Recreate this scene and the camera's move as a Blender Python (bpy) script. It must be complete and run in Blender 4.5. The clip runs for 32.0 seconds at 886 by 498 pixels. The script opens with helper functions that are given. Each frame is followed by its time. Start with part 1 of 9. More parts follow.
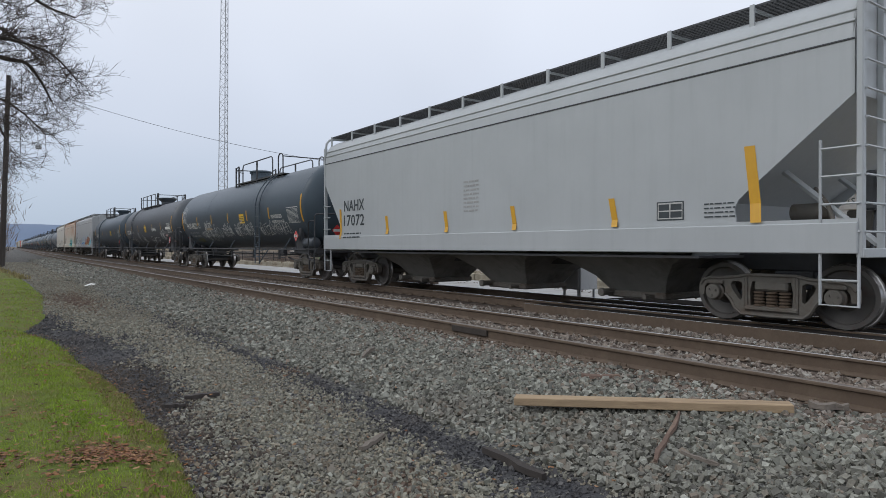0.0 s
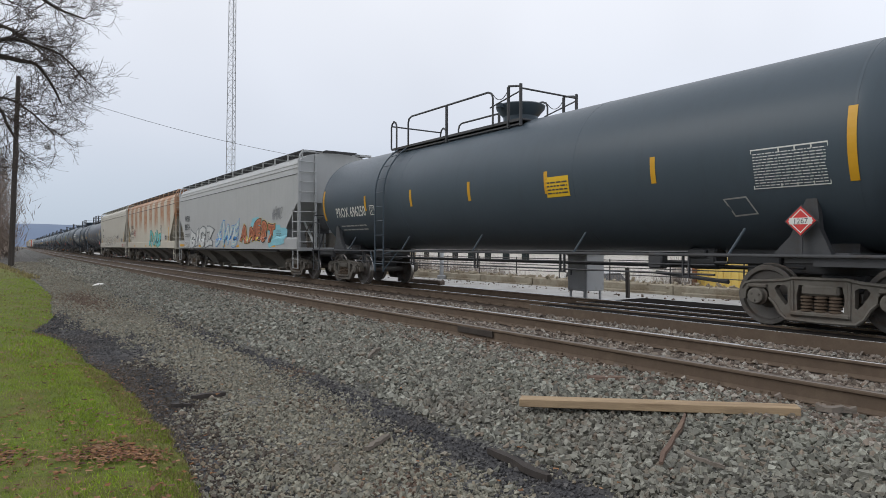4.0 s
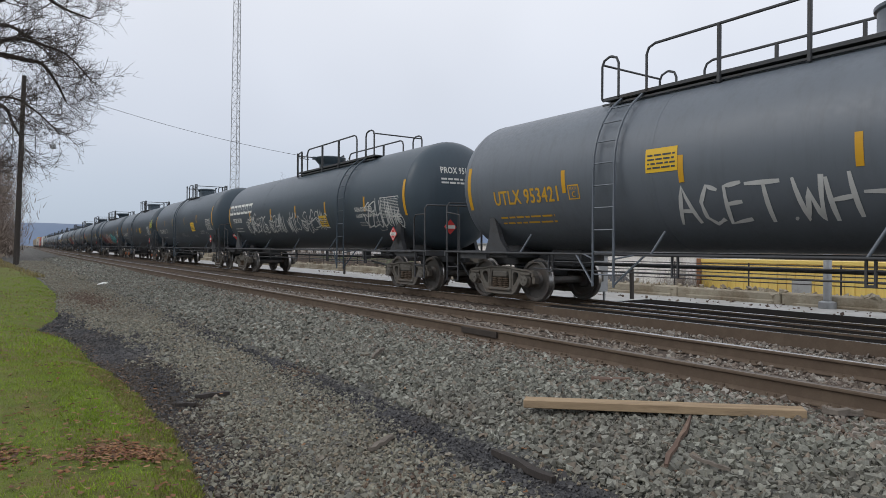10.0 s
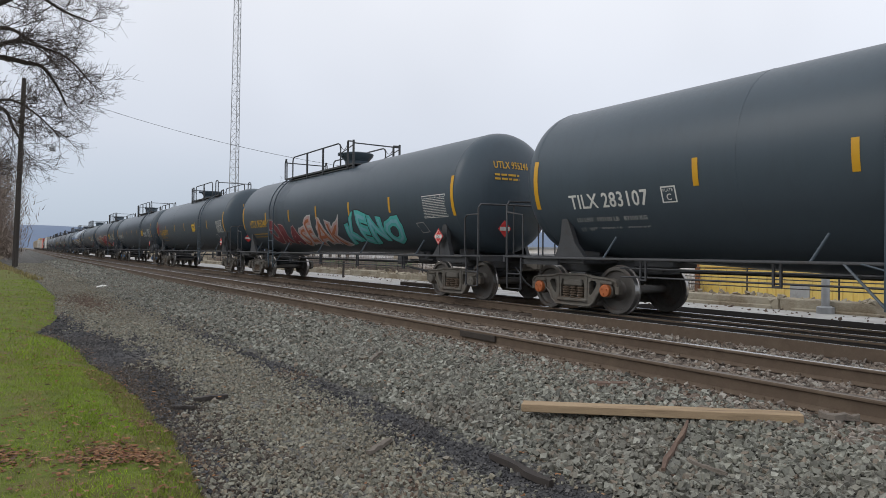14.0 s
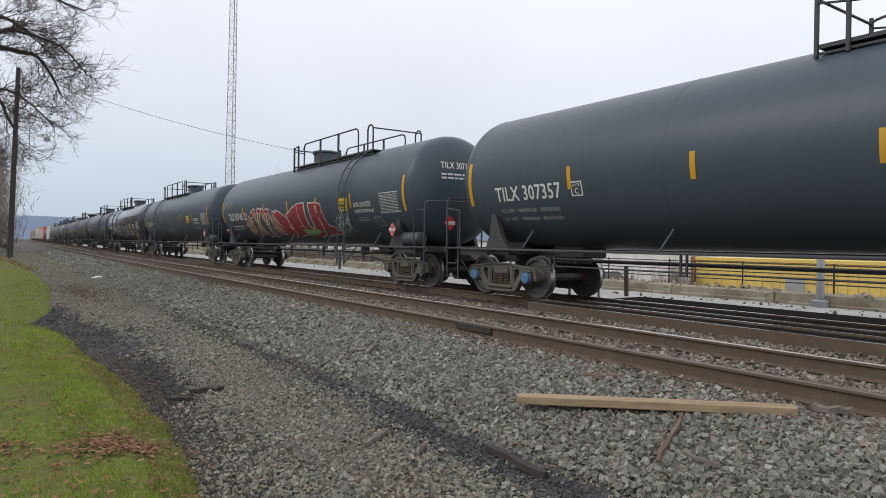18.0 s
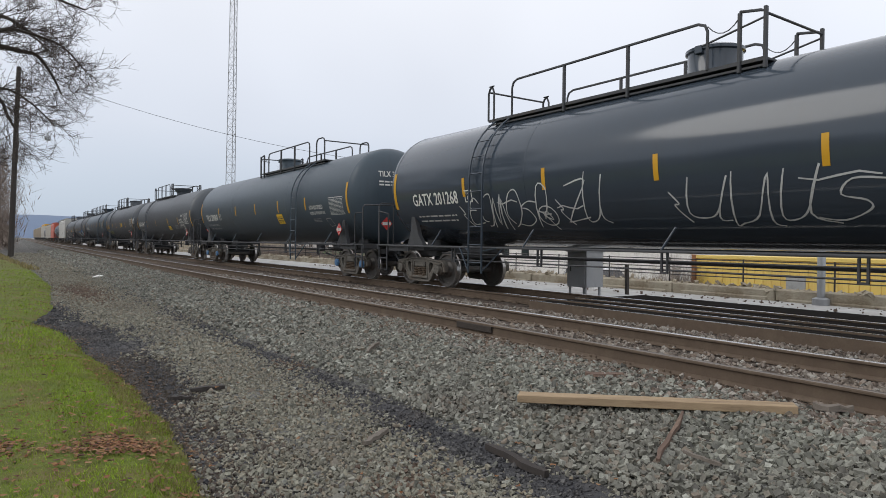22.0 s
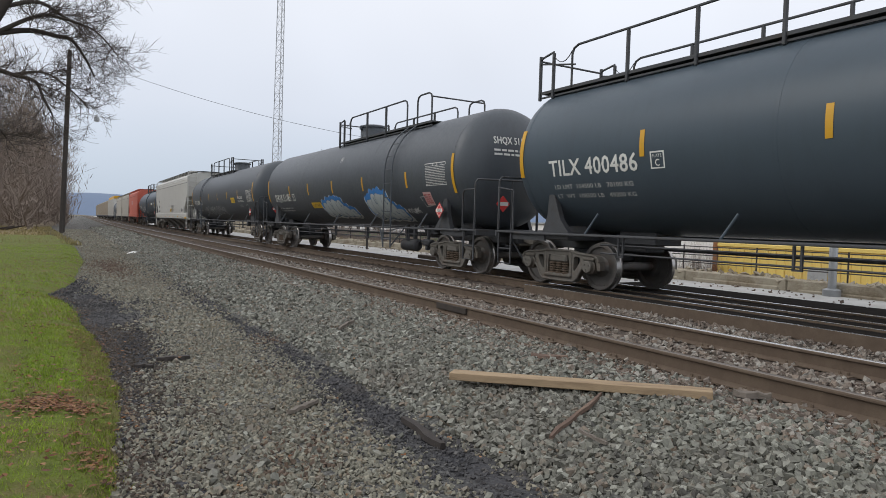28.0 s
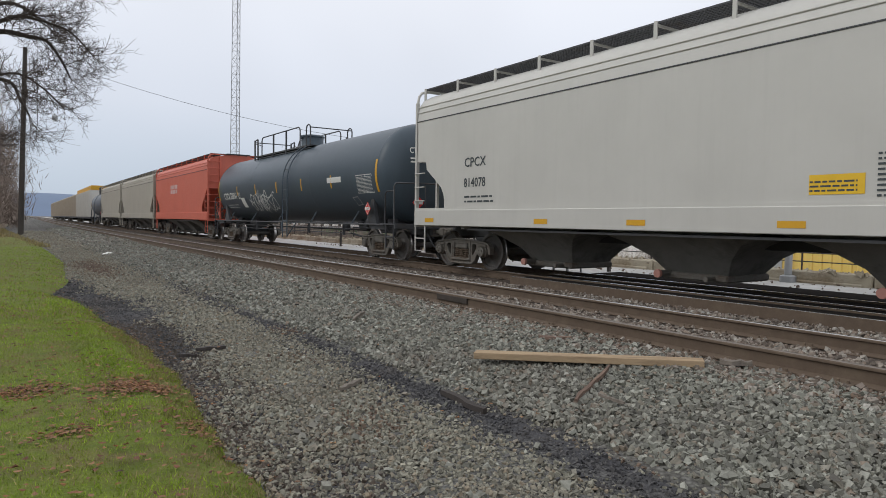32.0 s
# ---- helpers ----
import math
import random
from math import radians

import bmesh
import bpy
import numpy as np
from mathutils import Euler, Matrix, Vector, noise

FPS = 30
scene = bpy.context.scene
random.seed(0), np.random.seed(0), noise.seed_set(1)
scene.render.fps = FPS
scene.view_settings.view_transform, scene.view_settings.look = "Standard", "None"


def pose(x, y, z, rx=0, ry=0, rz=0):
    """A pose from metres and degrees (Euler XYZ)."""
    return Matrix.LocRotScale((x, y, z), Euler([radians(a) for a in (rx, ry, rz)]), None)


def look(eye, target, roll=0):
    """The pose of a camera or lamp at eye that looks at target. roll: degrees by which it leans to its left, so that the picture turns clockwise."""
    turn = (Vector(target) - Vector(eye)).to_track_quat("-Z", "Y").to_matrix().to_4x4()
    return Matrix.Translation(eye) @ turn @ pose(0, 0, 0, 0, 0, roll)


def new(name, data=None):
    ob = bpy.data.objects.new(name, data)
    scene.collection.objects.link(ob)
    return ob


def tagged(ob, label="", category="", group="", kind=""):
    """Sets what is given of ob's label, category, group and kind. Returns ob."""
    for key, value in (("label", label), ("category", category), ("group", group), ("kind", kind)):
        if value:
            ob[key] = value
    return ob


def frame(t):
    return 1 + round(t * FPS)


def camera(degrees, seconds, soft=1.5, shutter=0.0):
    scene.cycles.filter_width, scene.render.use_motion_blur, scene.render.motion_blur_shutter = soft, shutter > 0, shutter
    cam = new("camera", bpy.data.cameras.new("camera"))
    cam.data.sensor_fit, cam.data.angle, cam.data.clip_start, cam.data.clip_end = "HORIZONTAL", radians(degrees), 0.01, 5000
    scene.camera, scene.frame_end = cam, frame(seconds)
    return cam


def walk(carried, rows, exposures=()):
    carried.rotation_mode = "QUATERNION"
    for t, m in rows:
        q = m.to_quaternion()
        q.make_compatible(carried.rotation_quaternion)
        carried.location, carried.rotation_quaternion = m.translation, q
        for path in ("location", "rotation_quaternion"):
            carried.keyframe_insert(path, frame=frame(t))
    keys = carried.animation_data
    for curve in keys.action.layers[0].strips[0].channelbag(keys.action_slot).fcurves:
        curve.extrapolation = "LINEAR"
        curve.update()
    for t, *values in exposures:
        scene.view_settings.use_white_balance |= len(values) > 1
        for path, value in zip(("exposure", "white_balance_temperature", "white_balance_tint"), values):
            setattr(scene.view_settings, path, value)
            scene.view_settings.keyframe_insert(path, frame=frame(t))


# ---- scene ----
cam = camera(68.8, 32.0, soft=0.7)
# seconds, place, yaw, pitch and roll of the hand-held camera
PATH = [
    (0, 0.000, 0.004, 1.171, -35.50, -0.25, -0.04), (0.5, 0.004, 0.002, 1.173, -35.38, -0.35, 0.06), (1, 0.002, 0.002, 1.173, -35.40, -0.35, 0.08), (1.5, 0.006, 0.005, 1.171, -35.33, -0.35, 0.28),
    (2, 0.002, 0.002, 1.173, -35.23, -0.32, 0.28), (2.5, 0.004, 0.005, 1.170, -35.14, -0.29, 0.07), (4.5, 0.002, -0.005, 1.173, -34.89, -0.15, 0.16), (5, -0.001, -0.002, 1.178, -34.88, -0.14, 0.16),
    (5.5, -0.008, 0.001, 1.179, -35.02, -0.19, 0.12), (6, -0.005, 0.003, 1.175, -35.36, -0.16, 0.37), (6.5, -0.003, 0.001, 1.168, -35.20, -0.10, 0.44), (7, -0.004, 0.002, 1.168, -35.05, -0.07, 0.56),
    (7.5, -0.001, -0.001, 1.173, -34.92, -0.16, 0.58), (8, -0.003, 0.005, 1.175, -34.98, -0.21, 0.61), (8.5, 0.002, -0.002, 1.174, -34.76, -0.15, 0.54), (9, 0.000, 0.007, 1.167, -34.70, -0.11, 0.61),
    (9.5, -0.004, 0.004, 1.170, -34.66, -0.11, 0.46), (10, 0.001, 0.011, 1.171, -34.62, -0.14, 0.33), (10.5, -0.001, 0.003, 1.169, -34.55, -0.13, 0.38), (11, -0.001, 0.004, 1.172, -34.47, -0.13, 0.44),
    (11.5, -0.004, 0.001, 1.175, -34.47, -0.13, 0.34), (12, -0.004, 0.002, 1.175, -34.59, -0.08, 0.37), (12.5, -0.005, -0.001, 1.179, -34.70, -0.10, 0.45), (13, -0.007, 0.000, 1.177, -34.85, 0.00, 0.56),
    (13.5, 0.003, -0.005, 1.174, -34.69, 0.16, 0.45), (14, -0.008, -0.008, 1.174, -34.70, 0.19, 0.52), (14.5, -0.008, -0.002, 1.177, -34.72, -0.12, 0.56), (16.5, 0.007, -0.001, 1.169, -35.07, -0.56, 0.75),
    (17, 0.006, 0.000, 1.167, -34.99, -0.47, 0.56), (17.5, -0.003, -0.005, 1.171, -34.94, -0.47, 0.67), (18, -0.004, -0.003, 1.174, -35.02, -0.49, 0.75), (18.5, 0.001, 0.004, 1.178, -35.43, -0.55, 0.91),
    (19, 0.006, -0.003, 1.172, -35.32, -0.41, 0.94), (19.5, 0.009, -0.001, 1.169, -35.20, -0.33, 0.77), (20, 0.002, -0.009, 1.173, -35.08, -0.38, 0.80), (20.5, -0.000, -0.010, 1.171, -35.00, -0.49, 0.57),
    (21, 0.005, -0.008, 1.171, -34.86, -0.53, 0.58), (21.5, -0.001, -0.009, 1.172, -34.91, -0.53, 0.69), (22, -0.001, -0.007, 1.178, -34.96, -0.63, 0.66), (22.5, -0.003, 0.001, 1.175, -35.08, -0.70, 0.64),
    (23, 0.002, 0.005, 1.171, -35.08, -0.75, 0.64), (23.5, 0.002, 0.003, 1.174, -35.13, -0.82, 0.59), (24, 0.012, 0.008, 1.178, -35.59, -0.59, 0.07), (24.2, 0.030, -0.001, 1.173, -35.60, -0.08, 0.33),
    (24.5, 0.003, -0.049, 1.166, -35.93, 1.47, 0.40), (24.7, 0.108, -0.097, 1.165, -35.28, 1.22, 0.44), (25, 0.158, -0.197, 1.171, -32.32, 1.03, 1.74), (25.2, 0.227, -0.225, 1.174, -31.70, 0.39, 0.15),
    (25.5, 0.303, -0.262, 1.166, -30.55, -0.46, 0.65), (27.5, 0.668, -0.706, 1.174, -30.56, -1.79, 0.72), (28, 0.714, -0.715, 1.188, -31.05, -2.18, 1.61), (28.2, 0.724, -0.730, 1.184, -30.79, -2.07, 0.74),
    (28.5, 0.618, -0.684, 1.167, -27.66, -2.30, -0.10), (28.7, 0.572, -0.620, 1.180, -28.19, -1.67, -2.05), (29, 0.405, -0.564, 1.186, -30.03, -1.45, -0.96), (29.3, 0.331, -0.599, 1.185, -28.51, -1.58, -0.07),
    (29.5, 0.238, -0.640, 1.179, -28.77, -1.40, -0.74), (30, 0.083, -0.652, 1.192, -28.93, -0.75, 0.24), (30.3, -0.013, -0.634, 1.194, -31.55, -1.74, -0.06), (30.5, -0.057, -0.640, 1.190, -32.84, -2.06, 1.05),
    (31, -0.160, -0.800, 1.158, -35.66, -2.22, 0.51), (31.3, -0.139, -0.859, 1.169, -34.94, -3.26, -1.28), (31.5, -0.215, -0.847, 1.186, -35.01, -2.47, -1.31), (32, -0.239, -1.024, 1.192, -34.57, -2.48, 0.81),
]

walk(cam, [(t, pose(x, y, z, 90 + p, 0, w) @ pose(0, 0, 0, 0, 0, r)) for t, x, y, z, w, p, r in PATH],
     exposures=[(0, -0.02, 6150, 10), (1, -0.02, 6300, 10), (2, 0.0, 6400, 10), (5, 0.09, 6420, 10), (6.5, 0.0, 6450, 10), (8, -0.07, 6300, 10), (9, -0.05, 6280, 10), (11, 0.0, 6400, 10), (14, 0.04, 6420, 10), (17, 0.14, 6430, 10), (19, 0.16, 6450, 10), (22, 0.12, 6430, 10), (25, 0.11, 6430, 10), (28, 0.14, 6430, 10), (32, 0.1, 6450, 10)])

# ---- sky and light: an even winter overcast ----
SUN_EL, SUN_ROT = radians(38), radians(-60)
world = bpy.data.worlds.new("overcast")
scene.world = world
world.use_nodes = True
wt = world.node_tree
bg = wt.nodes["Background"]
sky = wt.nodes.new("ShaderNodeTexSky")
sky.sky_type, sky.sun_disc, sky.sun_elevation, sky.sun_rotation = "NISHITA", False, SUN_EL, SUN_ROT
scl = wt.nodes.new("ShaderNodeVectorMath")
scl.operation = "SCALE"
scl.inputs["Scale"].default_value = 0.10
wt.links.new(sky.outputs[0], scl.inputs[0])
tc = wt.nodes.new("ShaderNodeTexCoord")
sep = wt.nodes.new("ShaderNodeSeparateXYZ")
wt.links.new(tc.outputs["Generated"], sep.inputs[0])
ramp = wt.nodes.new("ShaderNodeValToRGB")
ramp.color_ramp.elements[0].position, ramp.color_ramp.elements[0].color = 0.0, (0.50, 0.60, 0.74, 1)
ramp.color_ramp.elements[1].position, ramp.color_ramp.elements[1].color = 0.42, (1.02, 1.03, 1.07, 1)
mid = ramp.color_ramp.elements.new(0.16)
mid.color = (0.80, 0.84, 0.93, 1)
wt.links.new(sep.outputs["Z"], ramp.inputs[0])
cloud = wt.nodes.new("ShaderNodeTexNoise")
cloud.inputs["Scale"].default_value, cloud.inputs["Detail"].default_value = 1.6, 3.0
wt.links.new(tc.outputs["Generated"], cloud.inputs["Vector"])
cramp = wt.nodes.new("ShaderNodeMapRange")
for k, v in zip(("From Min", "From Max", "To Min", "To Max"), (0.3, 0.7, 0.90, 1.06)):
    cramp.inputs[k].default_value = v
wt.links.new(cloud.outputs[0], cramp.inputs[0])
cmul = wt.nodes.new("ShaderNodeVectorMath")
cmul.operation = "SCALE"
wt.links.new(ramp.outputs[0], cmul.inputs[0])
# the cloud thins out away from the ridge up the line
thin = wt.nodes.new("ShaderNodeMapRange")
for k, v in zip(("From Min", "From Max", "To Min", "To Max"), (0.35, 1.0, 1.03, 0.87)):
    thin.inputs[k].default_value = v
wt.links.new(sep.outputs["Y"], thin.inputs[0])
both = wt.nodes.new("ShaderNodeMath")
both.operation = "MULTIPLY"
wt.links.new(cramp.outputs[0], both.inputs[0])
wt.links.new(thin.outputs[0], both.inputs[1])
wt.links.new(both.outputs[0], cmul.inputs["Scale"])
wmix = wt.nodes.new("ShaderNodeMix")
wmix.data_type = "RGBA"
wmix.inputs["Factor"].default_value = 0.88
wt.links.new(scl.outputs[0], wmix.inputs["A"])
wt.links.new(cmul.outputs[0], wmix.inputs["B"])
wt.links.new(wmix.outputs["Result"], bg.inputs["Color"])
bg.inputs["Strength"].default_value = 1.0
sun = new("sun", bpy.data.lights.new("sun", "SUN"))
sun.data.energy, sun.data.angle, sun.data.color = 0.7, radians(30), (1.0, 0.96, 0.9)
sun.matrix_world = look((50 * math.sin(SUN_ROT) * math.cos(SUN_EL), 50 * math.cos(SUN_ROT) * math.cos(SUN_EL), 50 * math.sin(SUN_EL)), (0, 0, 0))


# ---- materials ----
def nodes(name):
    m = bpy.data.materials.new(name)
    m.use_nodes = True
    nt = m.node_tree
    return m, nt, nt.nodes["Principled BSDF"]


def add(nt, kind, **values):
    n = nt.nodes.new(kind)
    for k, v in values.items():
        n.inputs[k.replace("_", " ")].default_value = v
    return n


def mixed(nt, fac, a, b):
    n = nt.nodes.new("ShaderNodeMix")
    n.data_type = "RGBA"
    for key, v in (("Factor", fac), ("A", a), ("B", b)):
        s = n.inputs[key] if key == "Factor" else [i for i in n.inputs if i.name == key and i.type == "RGBA"][0]
        if isinstance(v, bpy.types.NodeSocket):
            nt.links.new(v, s)
        else:
            s.default_value = v if key == "Factor" else (*v, 1)
    return [o for o in n.outputs if o.type == "RGBA"][0]


def ranged(nt, v, a, b, lo, hi):
    n = add(nt, "ShaderNodeMapRange", From_Min=a, From_Max=b, To_Min=lo, To_Max=hi)
    nt.links.new(v, n.inputs[0])
    return n.outputs[0]


def noise_tex(nt, scale, detail=4.0, stretch=None, rough=0.6):
    tex = add(nt, "ShaderNodeTexNoise", Scale=scale, Detail=detail, Roughness=rough)
    co = nt.nodes.new("ShaderNodeTexCoord")
    if stretch:
        mp = nt.nodes.new("ShaderNodeMapping")
        mp.inputs["Scale"].default_value = stretch
        nt.links.new(co.outputs["Object"], mp.inputs[0])
        nt.links.new(mp.outputs[0], tex.inputs["Vector"])
    else:
        nt.links.new(co.outputs["Object"], tex.inputs["Vector"])
    return tex.outputs[0]


def bumped(nt, bsdf, height, strength=0.3, distance=0.01):
    b = add(nt, "ShaderNodeBump", Strength=strength, Distance=distance)
    nt.links.new(height, b.inputs["Height"])
    nt.links.new(b.outputs[0], bsdf.inputs["Normal"])


def simple(name, col, rough=0.6, metal=0.0, var=0.25, scale=6.0, bump=0.15, dist=0.004, dirt=None, dirt_amount=0.5, stretch=None, island=0.0):
    """A surface of one colour with grain, and stains of a second colour."""
    m, nt, b = nodes(name)
    n1, n2 = noise_tex(nt, scale, 5, stretch), noise_tex(nt, scale * 9, 3, stretch)
    dark, light = [c * (1 - var) for c in col], [min(1, c * (1 + var)) for c in col]
    out = mixed(nt, n1, dark, light)
    if island:
        gi = nt.nodes.new("ShaderNodeNewGeometry")
        oi = nt.nodes.new("ShaderNodeObjectInfo")
        ad = nt.nodes.new("ShaderNodeMath")
        ad.operation = "ADD"
        nt.links.new(gi.outputs["Random Per Island"], ad.inputs[0])
        nt.links.new(oi.outputs["Random"], ad.inputs[1])
        f = ranged(nt, ad.outputs[0], 0, 2, 1 - island, 1 + island)
        vm = nt.nodes.new("ShaderNodeVectorMath")
        vm.operation = "SCALE"
        nt.links.new(out, vm.inputs[0])
        nt.links.new(f, vm.inputs["Scale"])
        out = vm.outputs[0]
    if dirt:
        d = noise_tex(nt, scale * 0.45, 6, stretch, 0.7)
        out = mixed(nt, ranged(nt, d, 0.62 - dirt_amount * 0.3, 0.78 - dirt_amount * 0.2, 0, 1), out, dirt)
    nt.links.new(out, b.inputs["Base Color"])
    b.inputs["Metallic"].default_value = metal
    nt.links.new(ranged(nt, n2, 0.25, 0.75, max(0.02, rough - 0.08), min(1, rough + 0.1)), b.inputs["Roughness"])
    if bump:
        bumped(nt, b, n2, bump, dist)
    return m


def paint(name, col, rough=0.42, rust=0.0, grime=0.35, bump=0.08, vary=1.0):
    """Railcar paint: faded sheet, streaks of grime running down, and rust where asked."""
    m, nt, b = nodes(name)
    big, fine = noise_tex(nt, 0.6, 5), noise_tex(nt, 14, 4)
    streak = noise_tex(nt, 1.0, 6, (5.0, 5.0, 0.35), 0.65)
    out = mixed(nt, big, [c * 0.86 for c in col], [min(1, c * 1.1) for c in col])
    out = mixed(nt, ranged(nt, streak, 0.5, 0.78, 0, grime), out, [c * 0.35 + 0.03 for c in col])
    if rust:
        co = nt.nodes.new("ShaderNodeTexCoord")
        sp = nt.nodes.new("ShaderNodeSeparateXYZ")
        nt.links.new(co.outputs["Object"], sp.inputs[0])
        band = add(nt, "ShaderNodeTexWave", Scale=0.158, Distortion=0.9, Detail=2.0, Detail_Scale=1.6)
        band.bands_direction = "Y"
        nt.links.new(co.outputs["Object"], band.inputs["Vector"])
        # square patches under the roof that fade out downwards at uneven heights
        sag = nt.nodes.new("ShaderNodeMath")
        sag.operation = "MULTIPLY_ADD"
        sag.inputs[1].default_value = 1.5
        nt.links.new(noise_tex(nt, 0.55, 2, (1, 1, 0.05)), sag.inputs[0])
        nt.links.new(sp.outputs["Z"], sag.inputs[2])
        upper = ranged(nt, sag.outputs[0], 2.95, 3.75, 0, 1)
        blot = ranged(nt, noise_tex(nt, 1.5, 7, (1, 1, 1.8), 0.72), 0.26, 0.58, 0.45, 1)
        out_ = ranged(nt, band.outputs["Fac"], 0.30, 0.56, 0, rust)
        for other in (upper, blot):
            mul = nt.nodes.new("ShaderNodeMath")
            mul.operation = "MULTIPLY"
            nt.links.new(out_, mul.inputs[0])
            nt.links.new(other, mul.inputs[1])
            out_ = mul.outputs[0]
        rustc = mixed(nt, noise_tex(nt, 2.2, 6, (1, 0.7, 3.0)), (0.33, 0.145, 0.07), (0.48, 0.26, 0.14))
        out = mixed(nt, out_, out, rustc)
        roofline = nt.nodes.new("ShaderNodeMath")
        roofline.operation = "MULTIPLY"
        nt.links.new(ranged(nt, sp.outputs["Z"], 4.02, 4.22, 0, 0.85), roofline.inputs[0])
        nt.links.new(ranged(nt, noise_tex(nt, 1.1, 5), 0.35, 0.55, 0.2, 1), roofline.inputs[1])
        out = mixed(nt, roofline.outputs[0], out, rustc)
    nt.links.new(out, b.inputs["Base Color"])
    nt.links.new(ranged(nt, fine, 0.25, 0.75, rough - 0.08 * vary, rough + 0.12 * vary), b.inputs["Roughness"])
    bumped(nt, b, noise_tex(nt, 1.3, 3), bump, 0.02)
    return m


def stones(name, cols, scale, rough=0.9, dark=None):
    """Loose stone: cells of several greys, shade painted dark in the hollows between them."""
    m, nt, b = nodes(name)
    co = nt.nodes.new("ShaderNodeTexCoord")
    vor = add(nt, "ShaderNodeTexVoronoi", Scale=scale)
    nt.links.new(co.outputs["Object"], vor.inputs["Vector"])
    sp = nt.nodes.new("ShaderNodeSeparateXYZ")
    nt.links.new(vor.outputs["Color"], sp.inputs[0])
    cell = mixed(nt, sp.outputs[0], cols[0], cols[1])
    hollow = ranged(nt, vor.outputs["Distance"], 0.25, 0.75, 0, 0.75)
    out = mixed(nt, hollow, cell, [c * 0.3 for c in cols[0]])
    big = noise_tex(nt, 0.7, 5)
    out = mixed(nt, ranged(nt, big, 0.45, 0.75, 0, 0.55), out, cols[2])
    nt.links.new(out, b.inputs["Base Color"])
    b.inputs["Roughness"].default_value = rough
    inv = nt.nodes.new("ShaderNodeMath")
    inv.operation = "SUBTRACT"
    inv.inputs[0].default_value = 1.0
    nt.links.new(vor.outputs["Distance"], inv.inputs[1])
    bumped(nt, b, inv.outputs[0], 0.9, 0.6 / scale)
    return m


BLACK = paint("black_tank_paint", (0.070, 0.092, 0.112), 0.36, 0, 0.3, 0.03, 0.4)
BLACK.node_tree.nodes["Principled BSDF"].inputs["Specular IOR Level"].default_value = 0.24
GLOSS = paint("glossy_black_tank_paint", (0.046, 0.060, 0.078), 0.12, 0, 0.25, 0.012, 0.25)
BLACK_WORN = paint("weathered_black_paint", (0.072, 0.082, 0.094), 0.46, 0, 0.6)
SLATE = paint("slate_grey_paint", (0.13, 0.15, 0.175), 0.42, 0, 0.4)
GREY = paint("light_grey_paint", (0.445, 0.465, 0.47), 0.5, 0, 0.12)
GREY_B = paint("mid_grey_paint", (0.425, 0.435, 0.435), 0.5, 0, 0.16)
RUSTED = paint("rusted_grey_paint", (0.55, 0.515, 0.43), 0.55, 1.0, 0.2)
CREAM = paint("cream_paint", (0.535, 0.515, 0.45), 0.5, 0, 0.16)
WHITEISH = paint("off_white_paint", (0.53, 0.52, 0.48), 0.48, 0, 0.08)
RED = paint("faded_red_paint", (0.56, 0.13, 0.082), 0.5, 0, 0.15)
TAN = paint("dusty_tan_paint", (0.40, 0.37, 0.31), 0.6, 0, 0.3)
BOXTAN = paint("galvanised_tan_panels", (0.46, 0.40, 0.32), 0.6, 0, 0.3)
STEEL = simple("grimy_truck_steel", (0.135, 0.125, 0.107), 0.7, 0.0, 0.3, 5, 0.3, 0.004, (0.10, 0.075, 0.055), 0.5)
BAY = simple("dusty_hopper_steel", (0.19, 0.185, 0.17), 0.7, 0, 0.3, 2, 0.2, 0.004, (0.07, 0.065, 0.058), 0.5)
UNDER = simple("dark_underframe", (0.054, 0.056, 0.060), 0.65, 0, 0.3, 4, 0.2, 0.004, (0.05, 0.04, 0.033), 0.3)
WHEEL = simple("dull_wheel_steel", (0.115, 0.107, 0.098), 0.55, 0.2, 0.25, 6, 0.15, 0.003, (0.11, 0.07, 0.05), 0.3)
TREAD = simple("polished_tread", (0.42, 0.40, 0.38), 0.30, 0.9, 0.1, 30, 0)
RAILRUST = simple("brown_rail_rust", (0.108, 0.077, 0.053), 0.85, 0, 0.3, 8, 0.3, 0.003, (0.135, 0.10, 0.068), 0.4)
RAILTOP = simple("worn_rail_head", (0.52, 0.50, 0.48), 0.2, 0.9, 0.1, 12, 0)
BRIGHT = simple("polished_rail_head", (0.85, 0.84, 0.82), 0.14, 0.95, 0.1, 12, 0)
RAILDULL = simple("dull_rail_head", (0.22, 0.19, 0.165), 0.42, 0.6, 0.2, 12, 0)
YELLOW = simple("yellow_reflective", (0.62, 0.33, 0.015), 0.45, 0, 0.1, 6, 0)
PANEL = simple("yellow_warning_panel", (0.74, 0.46, 0.018), 0.5, 0, 0.1, 6, 0)
GOLD = simple("gold_lettering", (0.60, 0.34, 0.03), 0.5, 0, 0.1, 6, 0)
WHITE = simple("white_lettering", (0.72, 0.72, 0.68), 0.55, 0, 0.12, 6, 0)
PRINT = simple("worn_white_print", (0.50, 0.50, 0.48), 0.6, 0, 0.25, 8, 0)
FADED = simple("faded_white_lettering", (0.36, 0.36, 0.35), 0.6, 0, 0.3, 8, 0)
DARKLET = simple("dark_lettering", (0.045, 0.055, 0.06), 0.6, 0, 0.2, 8, 0)
PLACARD = simple("red_placard", (0.62, 0.045, 0.04), 0.5, 0, 0.1, 8, 0)


